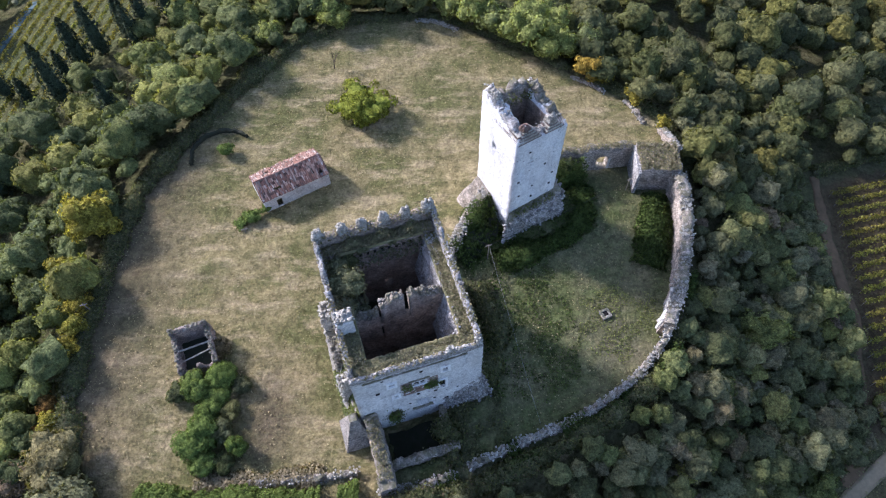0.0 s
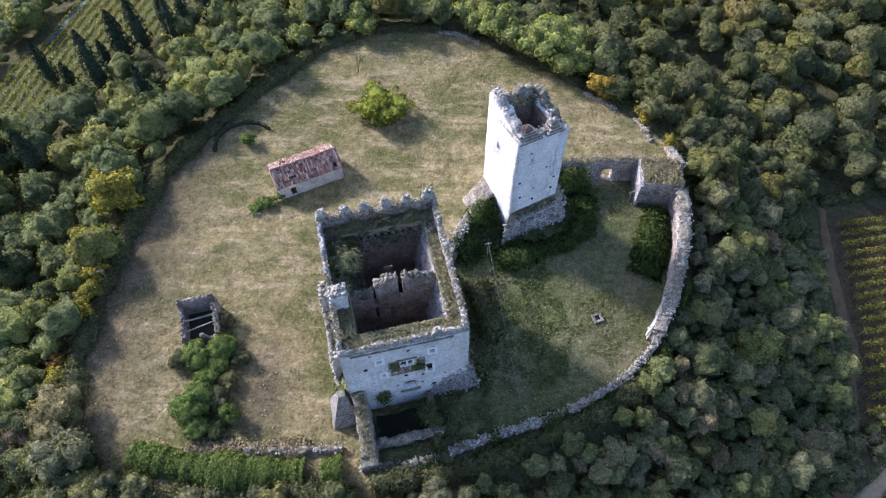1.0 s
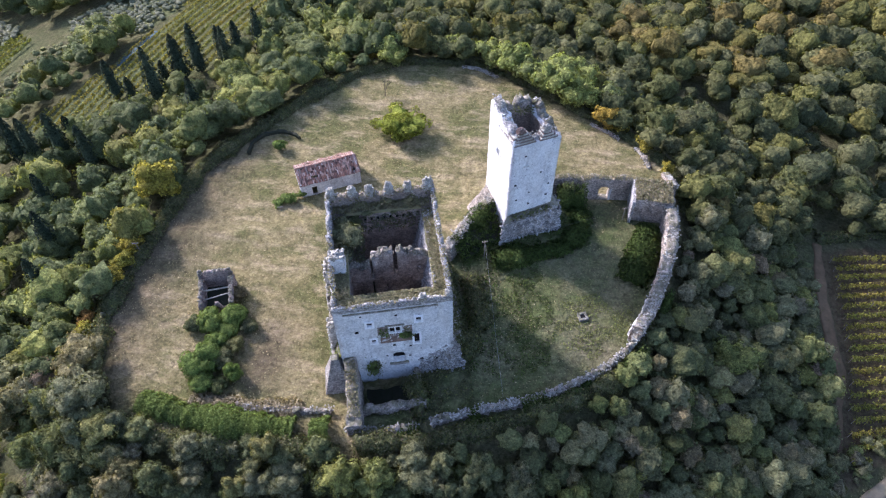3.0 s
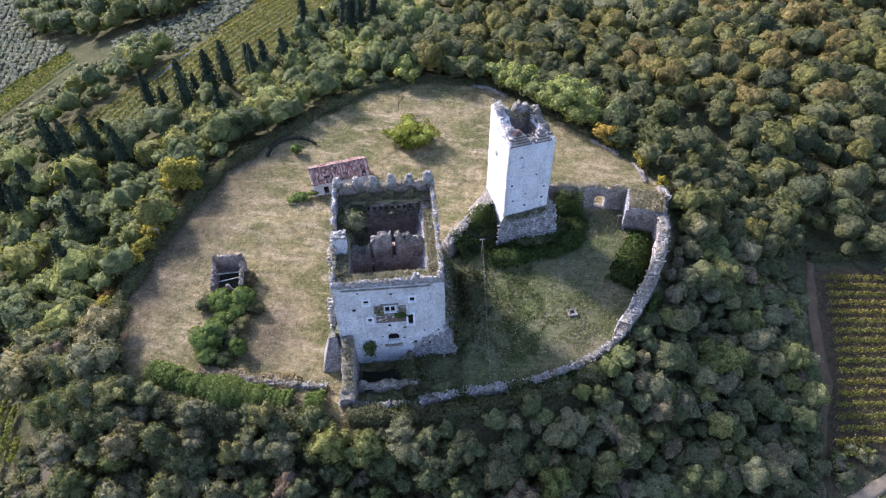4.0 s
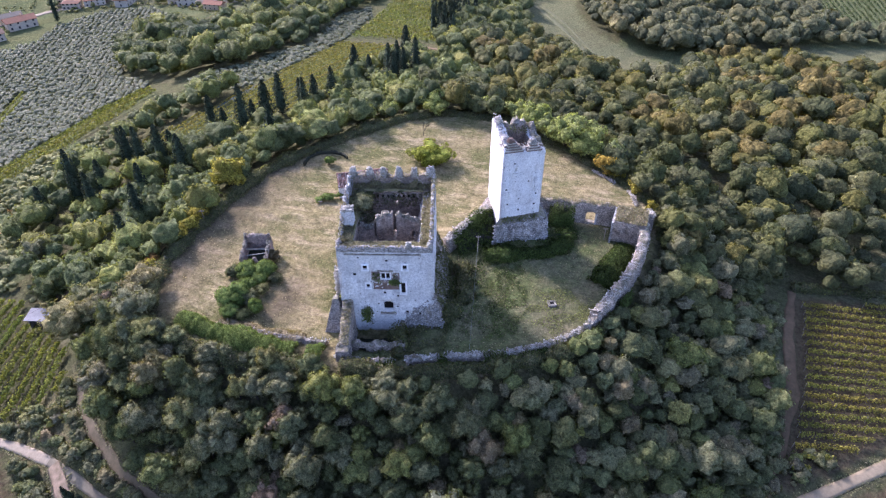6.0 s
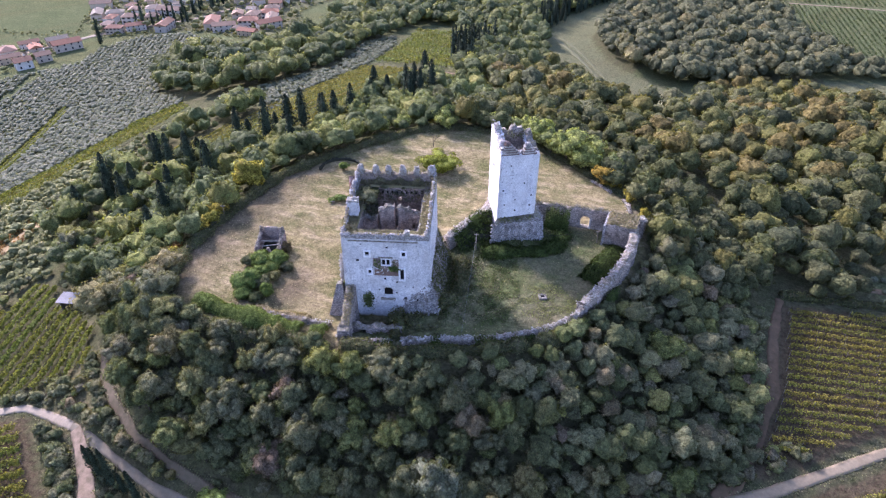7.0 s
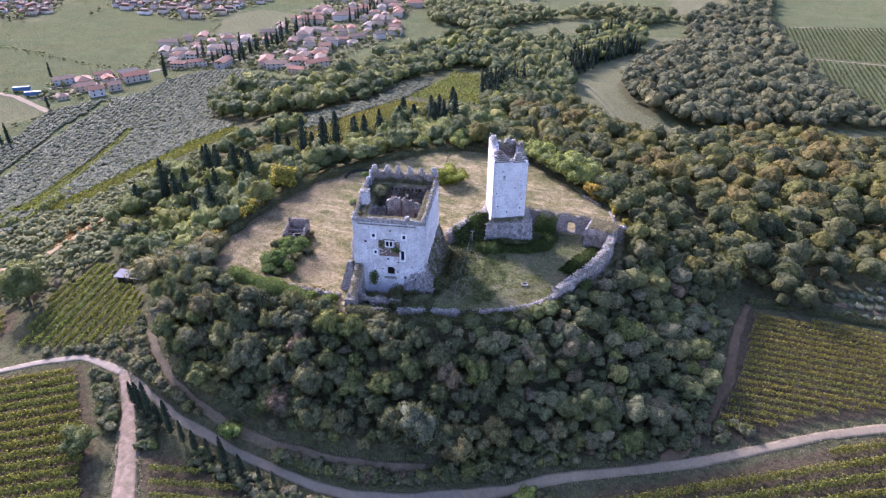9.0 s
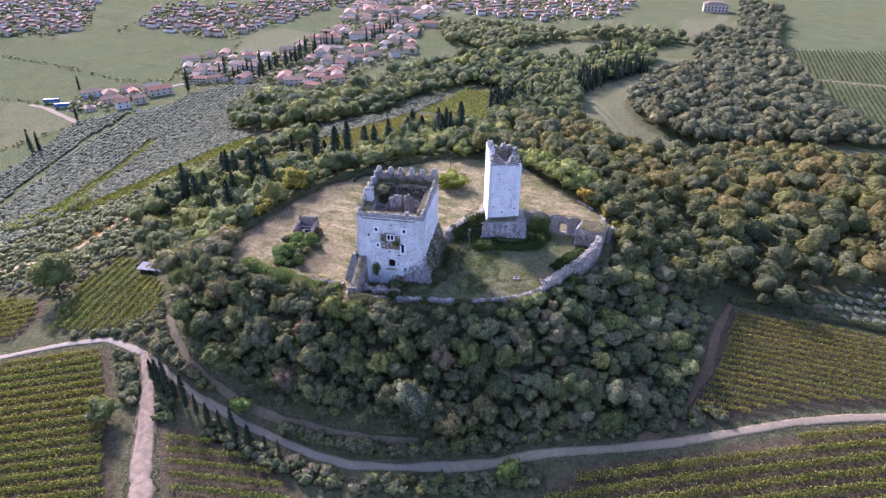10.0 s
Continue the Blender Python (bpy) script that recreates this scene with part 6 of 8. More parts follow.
def off_roads(x, y):
    ok = np.ones(x.shape, bool)
    for path, gap in ROADS:
        ok &= line_distance(path, x, y) > gap
    for poly in (VINE_EAST, VINE_SOUTH_EAST, VINE_WEST, VINE_SLOPE, VINE_CORNER, VINE_SOUTH, VINE_YELLOW, VINE_STRIP, VINE_FAR, OLIVE_EAST, OLIVE_NORTH, MEADOW, MEADOW_EAST):
        ok &= ~inside(poly, x, y) & (line_distance(poly, x, y, True) > 1.5)
    return ok


# the wooded flank of the hill
SLOPE_TREES = [tree_parts(300 + k, 2.2, 3.6 + 0.5 * (k % 3), 1.1, 900, 0.27, 24 + 2 * (k % 5), LEAF_SLOPE, (0.45, 0.95)) for k in range(8)]
FLANK = [(-62, 12), (-52, 4), (-42, 0.2), (-32, -1.2), (-23, -2.2), (-12.8, -2), (-2.6, 0), (6.8, 2.2), (14, -0.5), (23, 4.4), (30, 9.0), (41, 18.5), (52, 26.5), (60, 38), (62, 55), (61, 72), (50, 78), (34, 84), (26, 75), (24, 50), (14, 36), (0, 28), (-30, 25), (-52, 30)]
fx, fy = scatter(FLANK, 2.5, 11, lambda x, y: off_roads(x, y))
near = (fy < 46)
order = np.argsort(fy)
r = np.random.default_rng(12)
LABELS = ("dark grey-green broadleaf tree on the wooded slope", "dense evergreen oak on the wooded slope", "dull green scrub tree on the wooded slope")
flank_rest, count = [], 0
for i in order:
    x, y = fx[i], fy[i]
    edge = terrace_distance(np.array([x]), np.array([y]))[0]
    s = (0.56 + 0.74 * r.random() ** 1.7) * (0.8 if edge < 4 else 1.0)
    if count < 300:
        k = r.integers(len(SLOPE_TREES))
        plant("broadleaf_tree", SLOPE_TREES[k], x, y, s, LABELS[k % 3], "tree", "trees on the slope", r.uniform(0, 360), None, r.uniform(0.8, 1.35))
        count += 1
    else:
        flank_rest.append((x, y, s))
MID_CROWNS = [crown_arrays(np.random.default_rng(330 + k), 2.4, 4.4, 150, 0.38, 18 + k % 5, 2.9, 0.5, (0.4, 0.80), (14, 7), (0.9, 1.0), (0.2, 0.40)) for k in range(8)]
q = np.array(flank_rest)
massed("slope_wood", MID_CROWNS, np.column_stack([q[:, 0], q[:, 1], height(q[:, 0], q[:, 1])]), LEAF_SLOPE_FAR, "dense dark wood on the hill's eastern flank", "woodland", q[:, 2])
# one pale willow-like tree low on the slope and a few brighter ones
BRIGHT = [tree_parts(350 + k, 2.4, 4.6, 1.0, 1800, 0.26, 30, leaf_material("pale_leaves", [(0, (0.24, 0.25, 0.15)), (1, (0.23, 0.24, 0.14))]) if k == 0 else LEAF_BOX) for k in range(2)]
GREEN_ONE = tree_parts(352, 2.4, 4.4, 0.6, 1400, 0.28, 26, LEAF_FRESH, (0.45, 0.95))
plant("willow", BRIGHT[0], 12.4, 6.4, 1.6, "pale feathery grey-green tree at the foot of the slope", "tree", "trees on the slope", 40, None, 1.35)
plant("broadleaf_tree", GREEN_ONE, 41.0, 46.5, 1.5, "bright green tree standing out of the wooded slope", "tree", "trees on the slope", 10)
plant("broadleaf_tree", BRIGHT[1], -22.3, -5.9, 1.0, "bright green rounded bush beside the road", "tree", "trees on the slope", 75, None, 0.8)
plant("broadleaf_tree", GREEN_ONE, 48.0, 25.6, 1.1, "fresh green tree at the corner of the wooded slope", "tree", "trees on the slope", 65)
plant("broadleaf_tree", BRIGHT[1], 34.0, 6.2, 1.0, "rounded green tree beside the gravel road", "tree", "trees on the slope", 130, None, 0.9)
plant("broadleaf_tree", GREEN_ONE, -49.0, -19.8, 1.5, "rounded tree at the vineyard's corner", "tree", "trees on the slope", 200, None, 0.8)
for x, y, size in ((-67.5, 19.4, 2.3), (-85.8, 28.4, 1.5), (-62.5, 22.5, 1.6), (-69.5, 24.0, 1.5), (-101.5, 39.0, 1.4)):
    plant("broadleaf_tree", SLOPE_TREES[int(-x) % 8], x, y, size, "full rounded green tree by the small vineyard", "tree", "trees on the slope", 40 - x, None, 0.9)
plant("broadleaf_tree", SLOPE_TREES[2], -104.0, 7.0, 2.8, "dark rounded tree between two vineyards", "tree", "trees on the slope", 250, None, 0.9)

# shrubs along the roads
SHRUBS = [crown_arrays(np.random.default_rng(360 + k), 1.2, 1.9, 60, 0.28, 12, 0.6, grid=(10, 6)) for k in range(4)]
bx, by = [], []
for path, lo, hi, n in ((ROAD[8:21], 2.2, 4.6, 300), (HILL_TRACK, 1.7, 2.8, 170), (ROAD[9:18], -6.0, -2.6, 200), (ROAD[5:13], 2.6, 6.5, 130), (DIRT_PATH[:4], -5.4, -2.4, 70), (DIRT_PATH[1:3], 2.6, 4.4, 40), ([(-70, 2), (-62, 4), (-58, 9)], -2.5, 2.5, 46), (WHITE_ROAD[4:8], -3.2, -1.8, 30)):
    p = resample(path, 0.5)
    k = r.integers(0, len(p), n)
    o = -r.uniform(lo, hi, n)
    s = side_of(p)[k]
    bx += list(p[k, 0] + s[:, 0] * o)
    by += list(p[k, 1] + s[:, 1] * o)
bx, by = np.array(bx), np.array(by)
ok = np.ones(len(bx), bool)
for path, gap in ROADS[:4]:
    ok &= line_distance(path, bx, by) > gap * 0.55
for poly in (VINE_SOUTH, VINE_WEST, VINE_SOUTH_EAST):
    ok &= ~inside(poly, bx, by)
bx, by = bx[ok], by[ok]
massed("roadside_shrubs", SHRUBS, np.column_stack([bx, by, height(bx, by)]), LEAF_SLOPE_FAR, "ragged dull green shrubs along the roads", "shrubs", r.uniform(0.5, 1.5, len(bx)))

wx, wy = scatter([(-66, -3.5), (-60.5, -3.6), (-57, -5.2), (-52.6, -8.4), (-46.5, -13.0), (-48.5, -15.2), (-56.8, -9.6), (-62, -6)], 1.5, 15)
massed("roadside_shrubs", SHRUBS, np.column_stack([wx, wy, height(wx, wy)]), LEAF_SLOPE_FAR, "dark green bushes between the vineyard and the dirt path", "shrubs", r.uniform(0.9, 1.7, len(wx)), r.uniform(0, 0.7, len(wx)))
ex, ey = scatter([(46, 24), (57, 31), (60.5, 40), (60.5, 55), (60, 74), (54, 76), (53, 50), (44, 27)], 1.9, 14)
massed("roadside_shrubs", SHRUBS, np.column_stack([ex, ey, height(ex, ey)]), LEAF_SLOPE_FAR, "low dark shrubs between the wood and the vineyard track", "shrubs", r.uniform(0.9, 1.8, len(ex)), r.uniform(0, 0.6, len(ex)))

# the eastern and northern woods
WOOD_CROWNS = [crown_arrays(np.random.default_rng(380 + k), 2.8, 5.0, 120, 0.46, 16 + k % 4, 3.0, 0.5, (0.35, 0.72), (14, 7), (0.92, 1.0), (0.24, 0.40)) for k in range(8)]
FAR_CROWNS = [crown_arrays(np.random.default_rng(400 + k), 3.6, 6.8, 60, 0.72, 13, 3.9, 0.5, (0.3, 0.66), (12, 6), (0.93, 1.0), (0.28, 0.44)) for k in range(5)]
EAST_CROWNS = [crown_arrays(np.random.default_rng(430 + k), 2.9, 5.2, 90, 0.52, 15, 3.2, 0.5, (0.32, 0.70), (14, 7), (0.93, 1.0), (0.26, 0.42)) for k in range(6)]
TINY_CROWNS = [crown_arrays(np.random.default_rng(420 + k), 1.7, 2.3, 9, 0.5, 8, 1.2, 0.5, (0.3, 0.7), (7, 4), (0.9, 1.0), (0.25, 0.42)) for k in range(4)]

OLIVE_CROWNS = [crown_arrays(np.random.default_rng(425 + k), 1.2, 1.55, 14, 0.36, 7, 0.55, 0.5, (0.3, 0.6), (6, 4), (0.92, 1.0), (0.28, 0.45)) for k in range(5)]


def wood(name, poly, spacing, crowns, seed, label, material=LEAF_WOOD, lo=0.55, hi=1.35, bias=None, only=None, loose=0.17):
    x, y = scatter(poly, spacing, seed, off_roads if only is None else (lambda x, y: off_roads(x, y) & only(x, y)))
    g = np.random.default_rng(seed)
    t = g.random(len(x))
    if bias:
        t = np.clip(bias(x, y) + g.normal(0, loose, len(x)), 0, 0.9)
    return massed(name, crowns, np.column_stack([x, y, height(x, y)]), material, label, "woodland", 1.1 * (lo + (hi - lo) * g.random(len(x)) ** 1.3), t)


wood("mixed_wood", WOOD_EAST, 4.2, MID_CROWNS, 41, "green and yellow trees close below the bastion", lo=0.7, hi=1.6, bias=lambda x, y: 0.45 + 0 * x, only=lambda x, y: terrace_distance(x, y) < 30)
wood("mixed_wood", WOOD_WEST, 4.0, MID_CROWNS, 42, "green trees close below the meadow", LEAF_WEST, lo=0.65, hi=1.6, bias=lambda x, y: 0.38 + 0.15 * np.sin(x * 0.13) * np.sin(y * 0.11), loose=0.32, only=lambda x, y: terrace_distance(x, y) < 26)
wood("mixed_wood", WOOD_EAST, 5.4, WOOD_CROWNS, 21, "dense mixed wood turning yellow and russet in autumn", lo=0.7, hi=1.75, only=lambda x, y: (terrace_distance(x, y) >= 30) & (terrace_distance(x, y) < 75), bias=lambda x, y: 0.31 + 0.30 * np.clip((y - 85) / 90, 0, 1) + 0.10 * np.clip((x - 20) / 80, 0, 1), loose=0.22)
wood("mixed_wood", WOOD_EAST, 6.6, EAST_CROWNS, 29, "dense mixed wood turning yellow and russet in autumn", lo=0.85, hi=1.95, only=lambda x, y: terrace_distance(x, y) >= 75, bias=lambda x, y: 0.37 + 0.27 * np.clip((y - 100) / 110, 0, 1) + 0.10 * np.clip((x - 20) / 80, 0, 1), loose=0.24)
wood("mixed_wood", WOOD_WEST, 5.0, MID_CROWNS, 22, "mixed green wood below the meadow's western edge", LEAF_WEST, lo=0.55, hi=1.75, only=lambda x, y: (terrace_distance(x, y) >= 26) & (line_distance(VINE_YELLOW, x, y, True) > 3.5), bias=lambda x, y: 0.38 + 0.15 * np.sin(x * 0.13) * np.sin(y * 0.11), loose=0.32)
wood("scrub", [(-130, 46), (-151, 62), (-149, 90), (-149, 138), (-135, 142), (-135, 76), (-122, 48)], 3.0, TINY_CROWNS, 54, "low olive and scrub between the vine strip and the wood", LEAF_GROVE, 0.5, 1.2)
wood("scrub", [(-135, 3), (-121, 13), (-104, 30), (-97, 27), (-90, -3), (-98, 3), (-108, 6), (-123, 3)], 3.0, TINY_CROWNS, 51, "low green scrub round the small vineyards", LEAF_SLOPE_FAR, 0.5, 1.3)
wood("scrub", [(-97, 27), (-80, 24), (-70, 19), (-62, 11), (-60, 16), (-68, 24), (-82, 30), (-98, 36)], 2.8, TINY_CROWNS, 52, "low green scrub above the vineyard", LEAF_SLOPE_FAR, 0.5, 1.4)
wood("mixed_wood", WOOD_DARK, 5.6, WOOD_CROWNS, 23, "dull green wood above the olive groves", lo=0.8, hi=2.3, bias=lambda x, y: 0.34 + 0.22 * np.sin(x * 0.11 + 1.0) * np.sin(y * 0.09), loose=0.24, only=lambda x, y: y < 300, material=LEAF_DARK)
wood("mixed_wood", WOOD_DARK, 6.8, FAR_CROWNS, 53, "dull green wood above the olive groves", lo=0.85, hi=1.8, bias=lambda x, y: 0.4 + 0 * x, loose=0.25, only=lambda x, y: y >= 300, material=LEAF_DARK)
wood("mixed_wood", WOOD_RIDGE, 6.6, FAR_CROWNS, 24, "rounded dark wood on a far ridge", lo=0.85, hi=1.85, bias=lambda x, y: 0.35 + 0 * x, loose=0.25, material=LEAF_RIDGE)
wood("mixed_wood", WOOD_KNOLL, 7.0, FAR_CROWNS, 26, "far belt of dull green trees", lo=0.85, hi=1.7, bias=lambda x, y: 0.2 + 0 * x, loose=0.2, material=LEAF_FAR)


LANES = [[(-312, 192), (-306, 181), (-294, 150), (-273, 111), (-247, 74), (-232, 55)], [(-128, 27), (-130, 34), (-130, 43), (-135, 58)], [(-143, 11), (-138, 18), (-127, 22.5)], [(-186, 38), (-174, 47), (-174, 54), (-184, 73)]]


def grove(name, poly, pitch, angle, label, seed, lo=0.65, hi=1.0, loose=1.0, material=LEAF_OLIVE, crowns=None):
    g = np.random.default_rng(seed)
    p = np.array(poly)
    c = p.mean(0)
    reach = np.abs(p - c).max() * 1.5
    u, v = np.meshgrid(np.arange(-reach, reach, pitch * 0.8), np.arange(-reach, reach, pitch * 1.3), indexing="ij")
    u, v = (u + g.normal(0, pitch * 0.09 * loose, u.shape)).ravel(), (v + g.normal(0, pitch * 0.06 * loose, v.shape)).ravel()
    a = radians(angle)
    x, y = c[0] + u * math.cos(a) - v * math.sin(a), c[1] + u * math.sin(a) + v * math.cos(a)
    ok = inside(poly, x, y) & (g.random(len(x)) < 0.95)
    ok &= ~inside(VINE_STRIP, x, y) & ~inside(VINE_YELLOW, x, y) & ~inside(VINE_LANE, x, y)
    for lane in LANES:
        ok &= line_distance(lane, x, y) > 2.3
    x, y = x[ok], y[ok]
    return massed(name, crowns or OLIVE_CROWNS, np.column_stack([x, y, height(x, y)]), material, label, "olive grove", g.uniform(lo, hi, len(x)), np.clip(g.normal(0.5, 0.3, len(x)), 0, 1))


grove("olive_grove", OLIVE_MAIN, 2.25, 121, "grey-green olive grove in close rows on a slope", 31, 1.3, 1.8, 2.2)
grove("olive_grove", OLIVE_NORTH, 2.4, 75, "grey-green olive grove beside the dark wood", 32, 1.15, 1.6, 1.8)
grove("olive_grove", OLIVE_WEST, 2.8, 121, "close-set grey-green olive trees on overgrown terraces", 33, 0.6, 1.5, 3.5, LEAF_GROVE, TINY_CROWNS)
grove("olive_grove", OLIVE_EAST, 3.3, 25, "pale grey olive trees above the vineyard", 34, 1.1, 1.6, 1.2)

# cypresses
CYPRESS = []
for k in range(3):
    v, f, nv = spindle_arrays(np.random.default_rng(440 + k), 1.12, 6.5 + k, 520, 0.36)
    tr = bpy.data.meshes.new("trunk")
    bm = cylinder_bm(0.16, 0.06, 3.0, 6, -0.4)
    bm.to_mesh(tr)
    bm.free()
    tr.materials.append(BARK)
    CYPRESS.append((raw_mesh("crown", v, f, LEAF_CYPRESS, None, False, nv), tr))
SITES = [(-82.5, 110, 1.25), (-79, 113, 1.2), (-97.5, 103, 1.0), (-82, 98, 1.25), (-84.5, 106, 0.8), (-103, 78, 1.1), (-97, 79.5, 1.2), (-96, 83, 1.0), (-108, 79, 1.1), (-112, 81, 1.0), (-89, 98, 0.9), (-72, 115, 0.9), (-70, 118, 1.0), (-75, 118, 0.9),
         (-75, 155, 1.2), (-63, 142, 1.0), (-60, 151, 1.1), (-57, 148, 1.2), (-59, 156, 1.1), (-55, 152, 1.0), (-66, 148, 0.9), (-66, 122, 1.0), (-67, 138, 1.1),
         (-53, 158, 1.2), (-75, 202, 1.3), (-112, 62, 1.0), (-106, 66, 1.0), (-99, 56, 1.1), (-115, 54, 1.0), (-119, 68, 1.1), (-87, 76, 1.1), (-78, 50, 1.1), (-66, 88, 1.0), (-73, 40, 1.0), (-88, 62, 1.0)]
for x, y, s in SITES:
    plant("cypress", CYPRESS[r.integers(3)], x, y, s * 1.75, "tall dark slender cypress among lower trees", "cypress", "cypresses", r.uniform(0, 360), None, 0.82)
ROW = [(-47.6, -7.6), (-44.4, -8.5), (-41.4, -8.9), (-38.3, -9.3), (-34.9, -9.9), (-31.0, -10.4), (-27.3, -10.9), (-23.5, -11.1), (-19.8, -11.1), (-15.6, -11.2), (-11.4, -10.9), (-8.6, -10.3)]
for i, (x, y) in enumerate(ROW):
    plant("cypress", CYPRESS[i % 3], x, y, (0.8, 0.95, 1.0, 0.75, 1.05, 0.65, 0.8, 0.7, 0.85, 0.8, 0.55, 0.45)[i] * 0.88, "young dark cypress in a row beside the road", "cypress", "roadside cypresses", 37 * i, None, 1.3)
SP = [spindle_arrays(np.random.default_rng(450 + k), 1.5, 12.5, 100, 0.9) for k in range(3)]
far = []
for a, b, n in (((-327, 288), (-296, 304), 9), ((-312, 318), (-306, 345), 8), ((-309, 350), (-318, 420), 14), ((-75, 455), (-69, 540), 16), ((-79, 400), (-74, 450), 8), ((-80, 255), (-66, 232), 16), ((-84, 290), (-78, 262), 14), ((-300, 450), (-310, 520), 9), ((-304, 117), (-301, 122), 2), ((-334, 169), (-333.5, 169.5), 1), ((-397, 214), (-396.5, 214.5), 1), ((-321, 246), (-320, 247), 2)):
    for t in np.linspace(0, 1, n):
        far.append((a[0] + (b[0] - a[0]) * t + r.normal(0, 1.2), a[1] + (b[1] - a[1]) * t + r.normal(0, 1.2)))
for poly, gap in (([(-59, 364), (-54, 403), (-46, 442), (-36, 463), (-46, 475), (-62, 446), (-70, 405), (-74, 366)], 5.0), ([(-90, 262), (-78, 255), (-74, 290), (-70, 305), (-84, 312), (-92, 290)], 5.5)):
    far += list(zip(*scatter(poly, gap, 455)))
far = np.array(far)
massed("cypress_avenue", SP, np.column_stack([far, height(far[:, 0], far[:, 1])]), LEAF_CYPRESS_FAR, "far rows of dark cypresses", "cypresses", r.uniform(0.8, 1.25, len(far)))

# single plants of the terrace
LIME = tree_parts(460, 3.2, 3.8, -0.2, 3400, 0.34, 26, LEAF_LIME, (0.4, 1.05))
plant("bush", LIME, -20.6, 86.6, 1.45, "large round lime-green bush alone in the dry meadow", "bush", "", 20, None, 0.95)
SMALL = tree_parts(461, 1.2, 1.8, 0.2, 420, 0.32, 6, LEAF_BOX)
plant("bush", SMALL, -43.0, 77.0, 1.35, "round green bush inside the curved footing", "bush")
plant("bush", SMALL, -36.4, 63.7, 1.45, "low green bush at the barn's corner", "bush", "", 0, None, 0.6)
plant("bush", SMALL, -38.0, 62.6, 1.1, "low green bush beside the barn", "bush", "", 120, None, 0.5)
plant("bush", SMALL, -34.3, 65.4, 0.9, "green creeper on the barn's corner", "bush", "", 70)
def bare_tree(seed, tall, leaves):
    """Meshes of a thin half-bare tree: forked boughs, and a few leaves at their ends."""
    q = np.random.default_rng(seed)
    bm = bmesh.new()
    tips = []

    def bough(start, aim, length, radius, depth):
        end = start + aim * length
        turn = aim.to_track_quat("Z", "Y").to_matrix().to_4x4()
        made = bmesh.ops.create_cone(bm, cap_ends=True, segments=5, radius1=radius, radius2=radius * 0.6, depth=length * 1.04)
        bmesh.ops.transform(bm, matrix=Matrix.Translation((start + end) / 2) @ turn, verts=made["verts"])
        tips.append(end)
        if depth:
            for _ in range(3):
                side = (aim + Vector((q.normal(0, 0.5), q.normal(0, 0.5), q.normal(0.2, 0.25)))).normalized()
                bough(end, side, length * q.uniform(0.55, 0.8), radius * 0.58, depth - 1)

    bough(Vector((0, 0, -0.3)), Vector((0.05, 0.03, 1)).normalized(), tall * 0.38, 0.13, 3)
    me = bpy.data.meshes.new("trunk")
    bm.to_mesh(me)
    bm.free()
    me.materials.append(BARK)
    ends = np.array([tuple(p) for p in tips[1:]])
    at = ends[q.integers(0, len(ends), leaves)] + q.normal(0, 0.22, (leaves, 3))
    v, f = leaf_arrays(at, np.tile((0, 0, 1.0), (leaves, 1)), 0.2, q)
    return raw_mesh("crown", v, f, LEAF_SLOPE), me


plant("sapling", bare_tree(462, 4.2, 90), -26.8, 97.6, 1.0, "thin half-bare tree at the meadow's edge", "tree")
BOXES = [tree_parts(463 + k, 2.0, 3.2, -0.3, 2400, 0.2, 46, LEAF_BOX, (0.58, 0.74)) for k in range(2)]
DUSKY = tree_parts(467, 2.0, 3.2, -0.2, 1500, 0.24, 26, LEAF_SLOPE, (0.45, 0.85))
for i, (x, y, s, h) in enumerate(((-39.1, 35.6, 1.1, 1.1), (-35.8, 37.2, 1.0, 1.2), (-37.5, 28.7, 1.4, 1.0), (-36.4, 25.7, 0.85, 0.95), (-32.2, 27.8, 0.68, 1.7), (-36.0, 34.6, 0.85, 1.0), (-36.9, 32.0, 0.95, 1.1))):
    plant("bush", BOXES[i % 2], x, y, s, "dense rounded glossy green bush by the ruined hut", "bush", "bushes by the hut", 50 * i, None, h)
for i, (x, y, s, h) in enumerate(((-34.5, 29.6, 0.95, 1.0), (-37.0, 41.4, 0.8, 1.2), (-41.6, 35.0, 0.85, 0.9), (-33.8, 25.8, 0.8, 0.8), (-33.2, 36.0, 0.75, 1.0), (-34.0, 32.4, 0.8, 0.9), (-36.6, 32.2, 0.8, 0.8))):
    plant("bush", DUSKY, x, y, s, "dull grey-green bush between the rounded bushes", "bush", "bushes by the hut", 65 * i, None, h)
YEL = tree_parts(470, 2.3, 3.6, 1.0, 1100, 0.34, 18, LEAF_YELLOW, (0.45, 0.95))
ORA = tree_parts(471, 1.8, 3.0, 0.8, 600, 0.40, 8, LEAF_ORANGE)
for i, (x, y, s) in enumerate(((-59.8, 61.5, 1.8), (-62.6, 64.0, 1.6), (-58.9, 47.6, 1.0), (-58.6, 44.2, 0.9), (-58.2, 40.6, 0.85), (-64.0, 54.6, 1.1), (-57.2, 30.5, 0.8), (19.4, 95.6, 1.2), (22.4, 94.6, 0.9), (27.6, 89.2, 0.9), (12.5, 105.0, 0.9), (31.5, 83.2, 0.6), (-67, 70, 1.1), (-12, 122, 0.9), (-33.0, 112.5, 0.8))):
    plant("broadleaf_tree", YEL, x, y, s, "tree with bright yellow autumn leaves at the terrace edge", "tree", "yellow trees", 70 * i)
for i, (x, y, s) in enumerate(((-58.8, 33.2, 0.9), (-60.0, 30.0, 0.8))):
    plant("broadleaf_tree", ORA, x, y, s, "small tree with orange autumn leaves by the boundary wall", "tree", "orange trees", 90 * i)
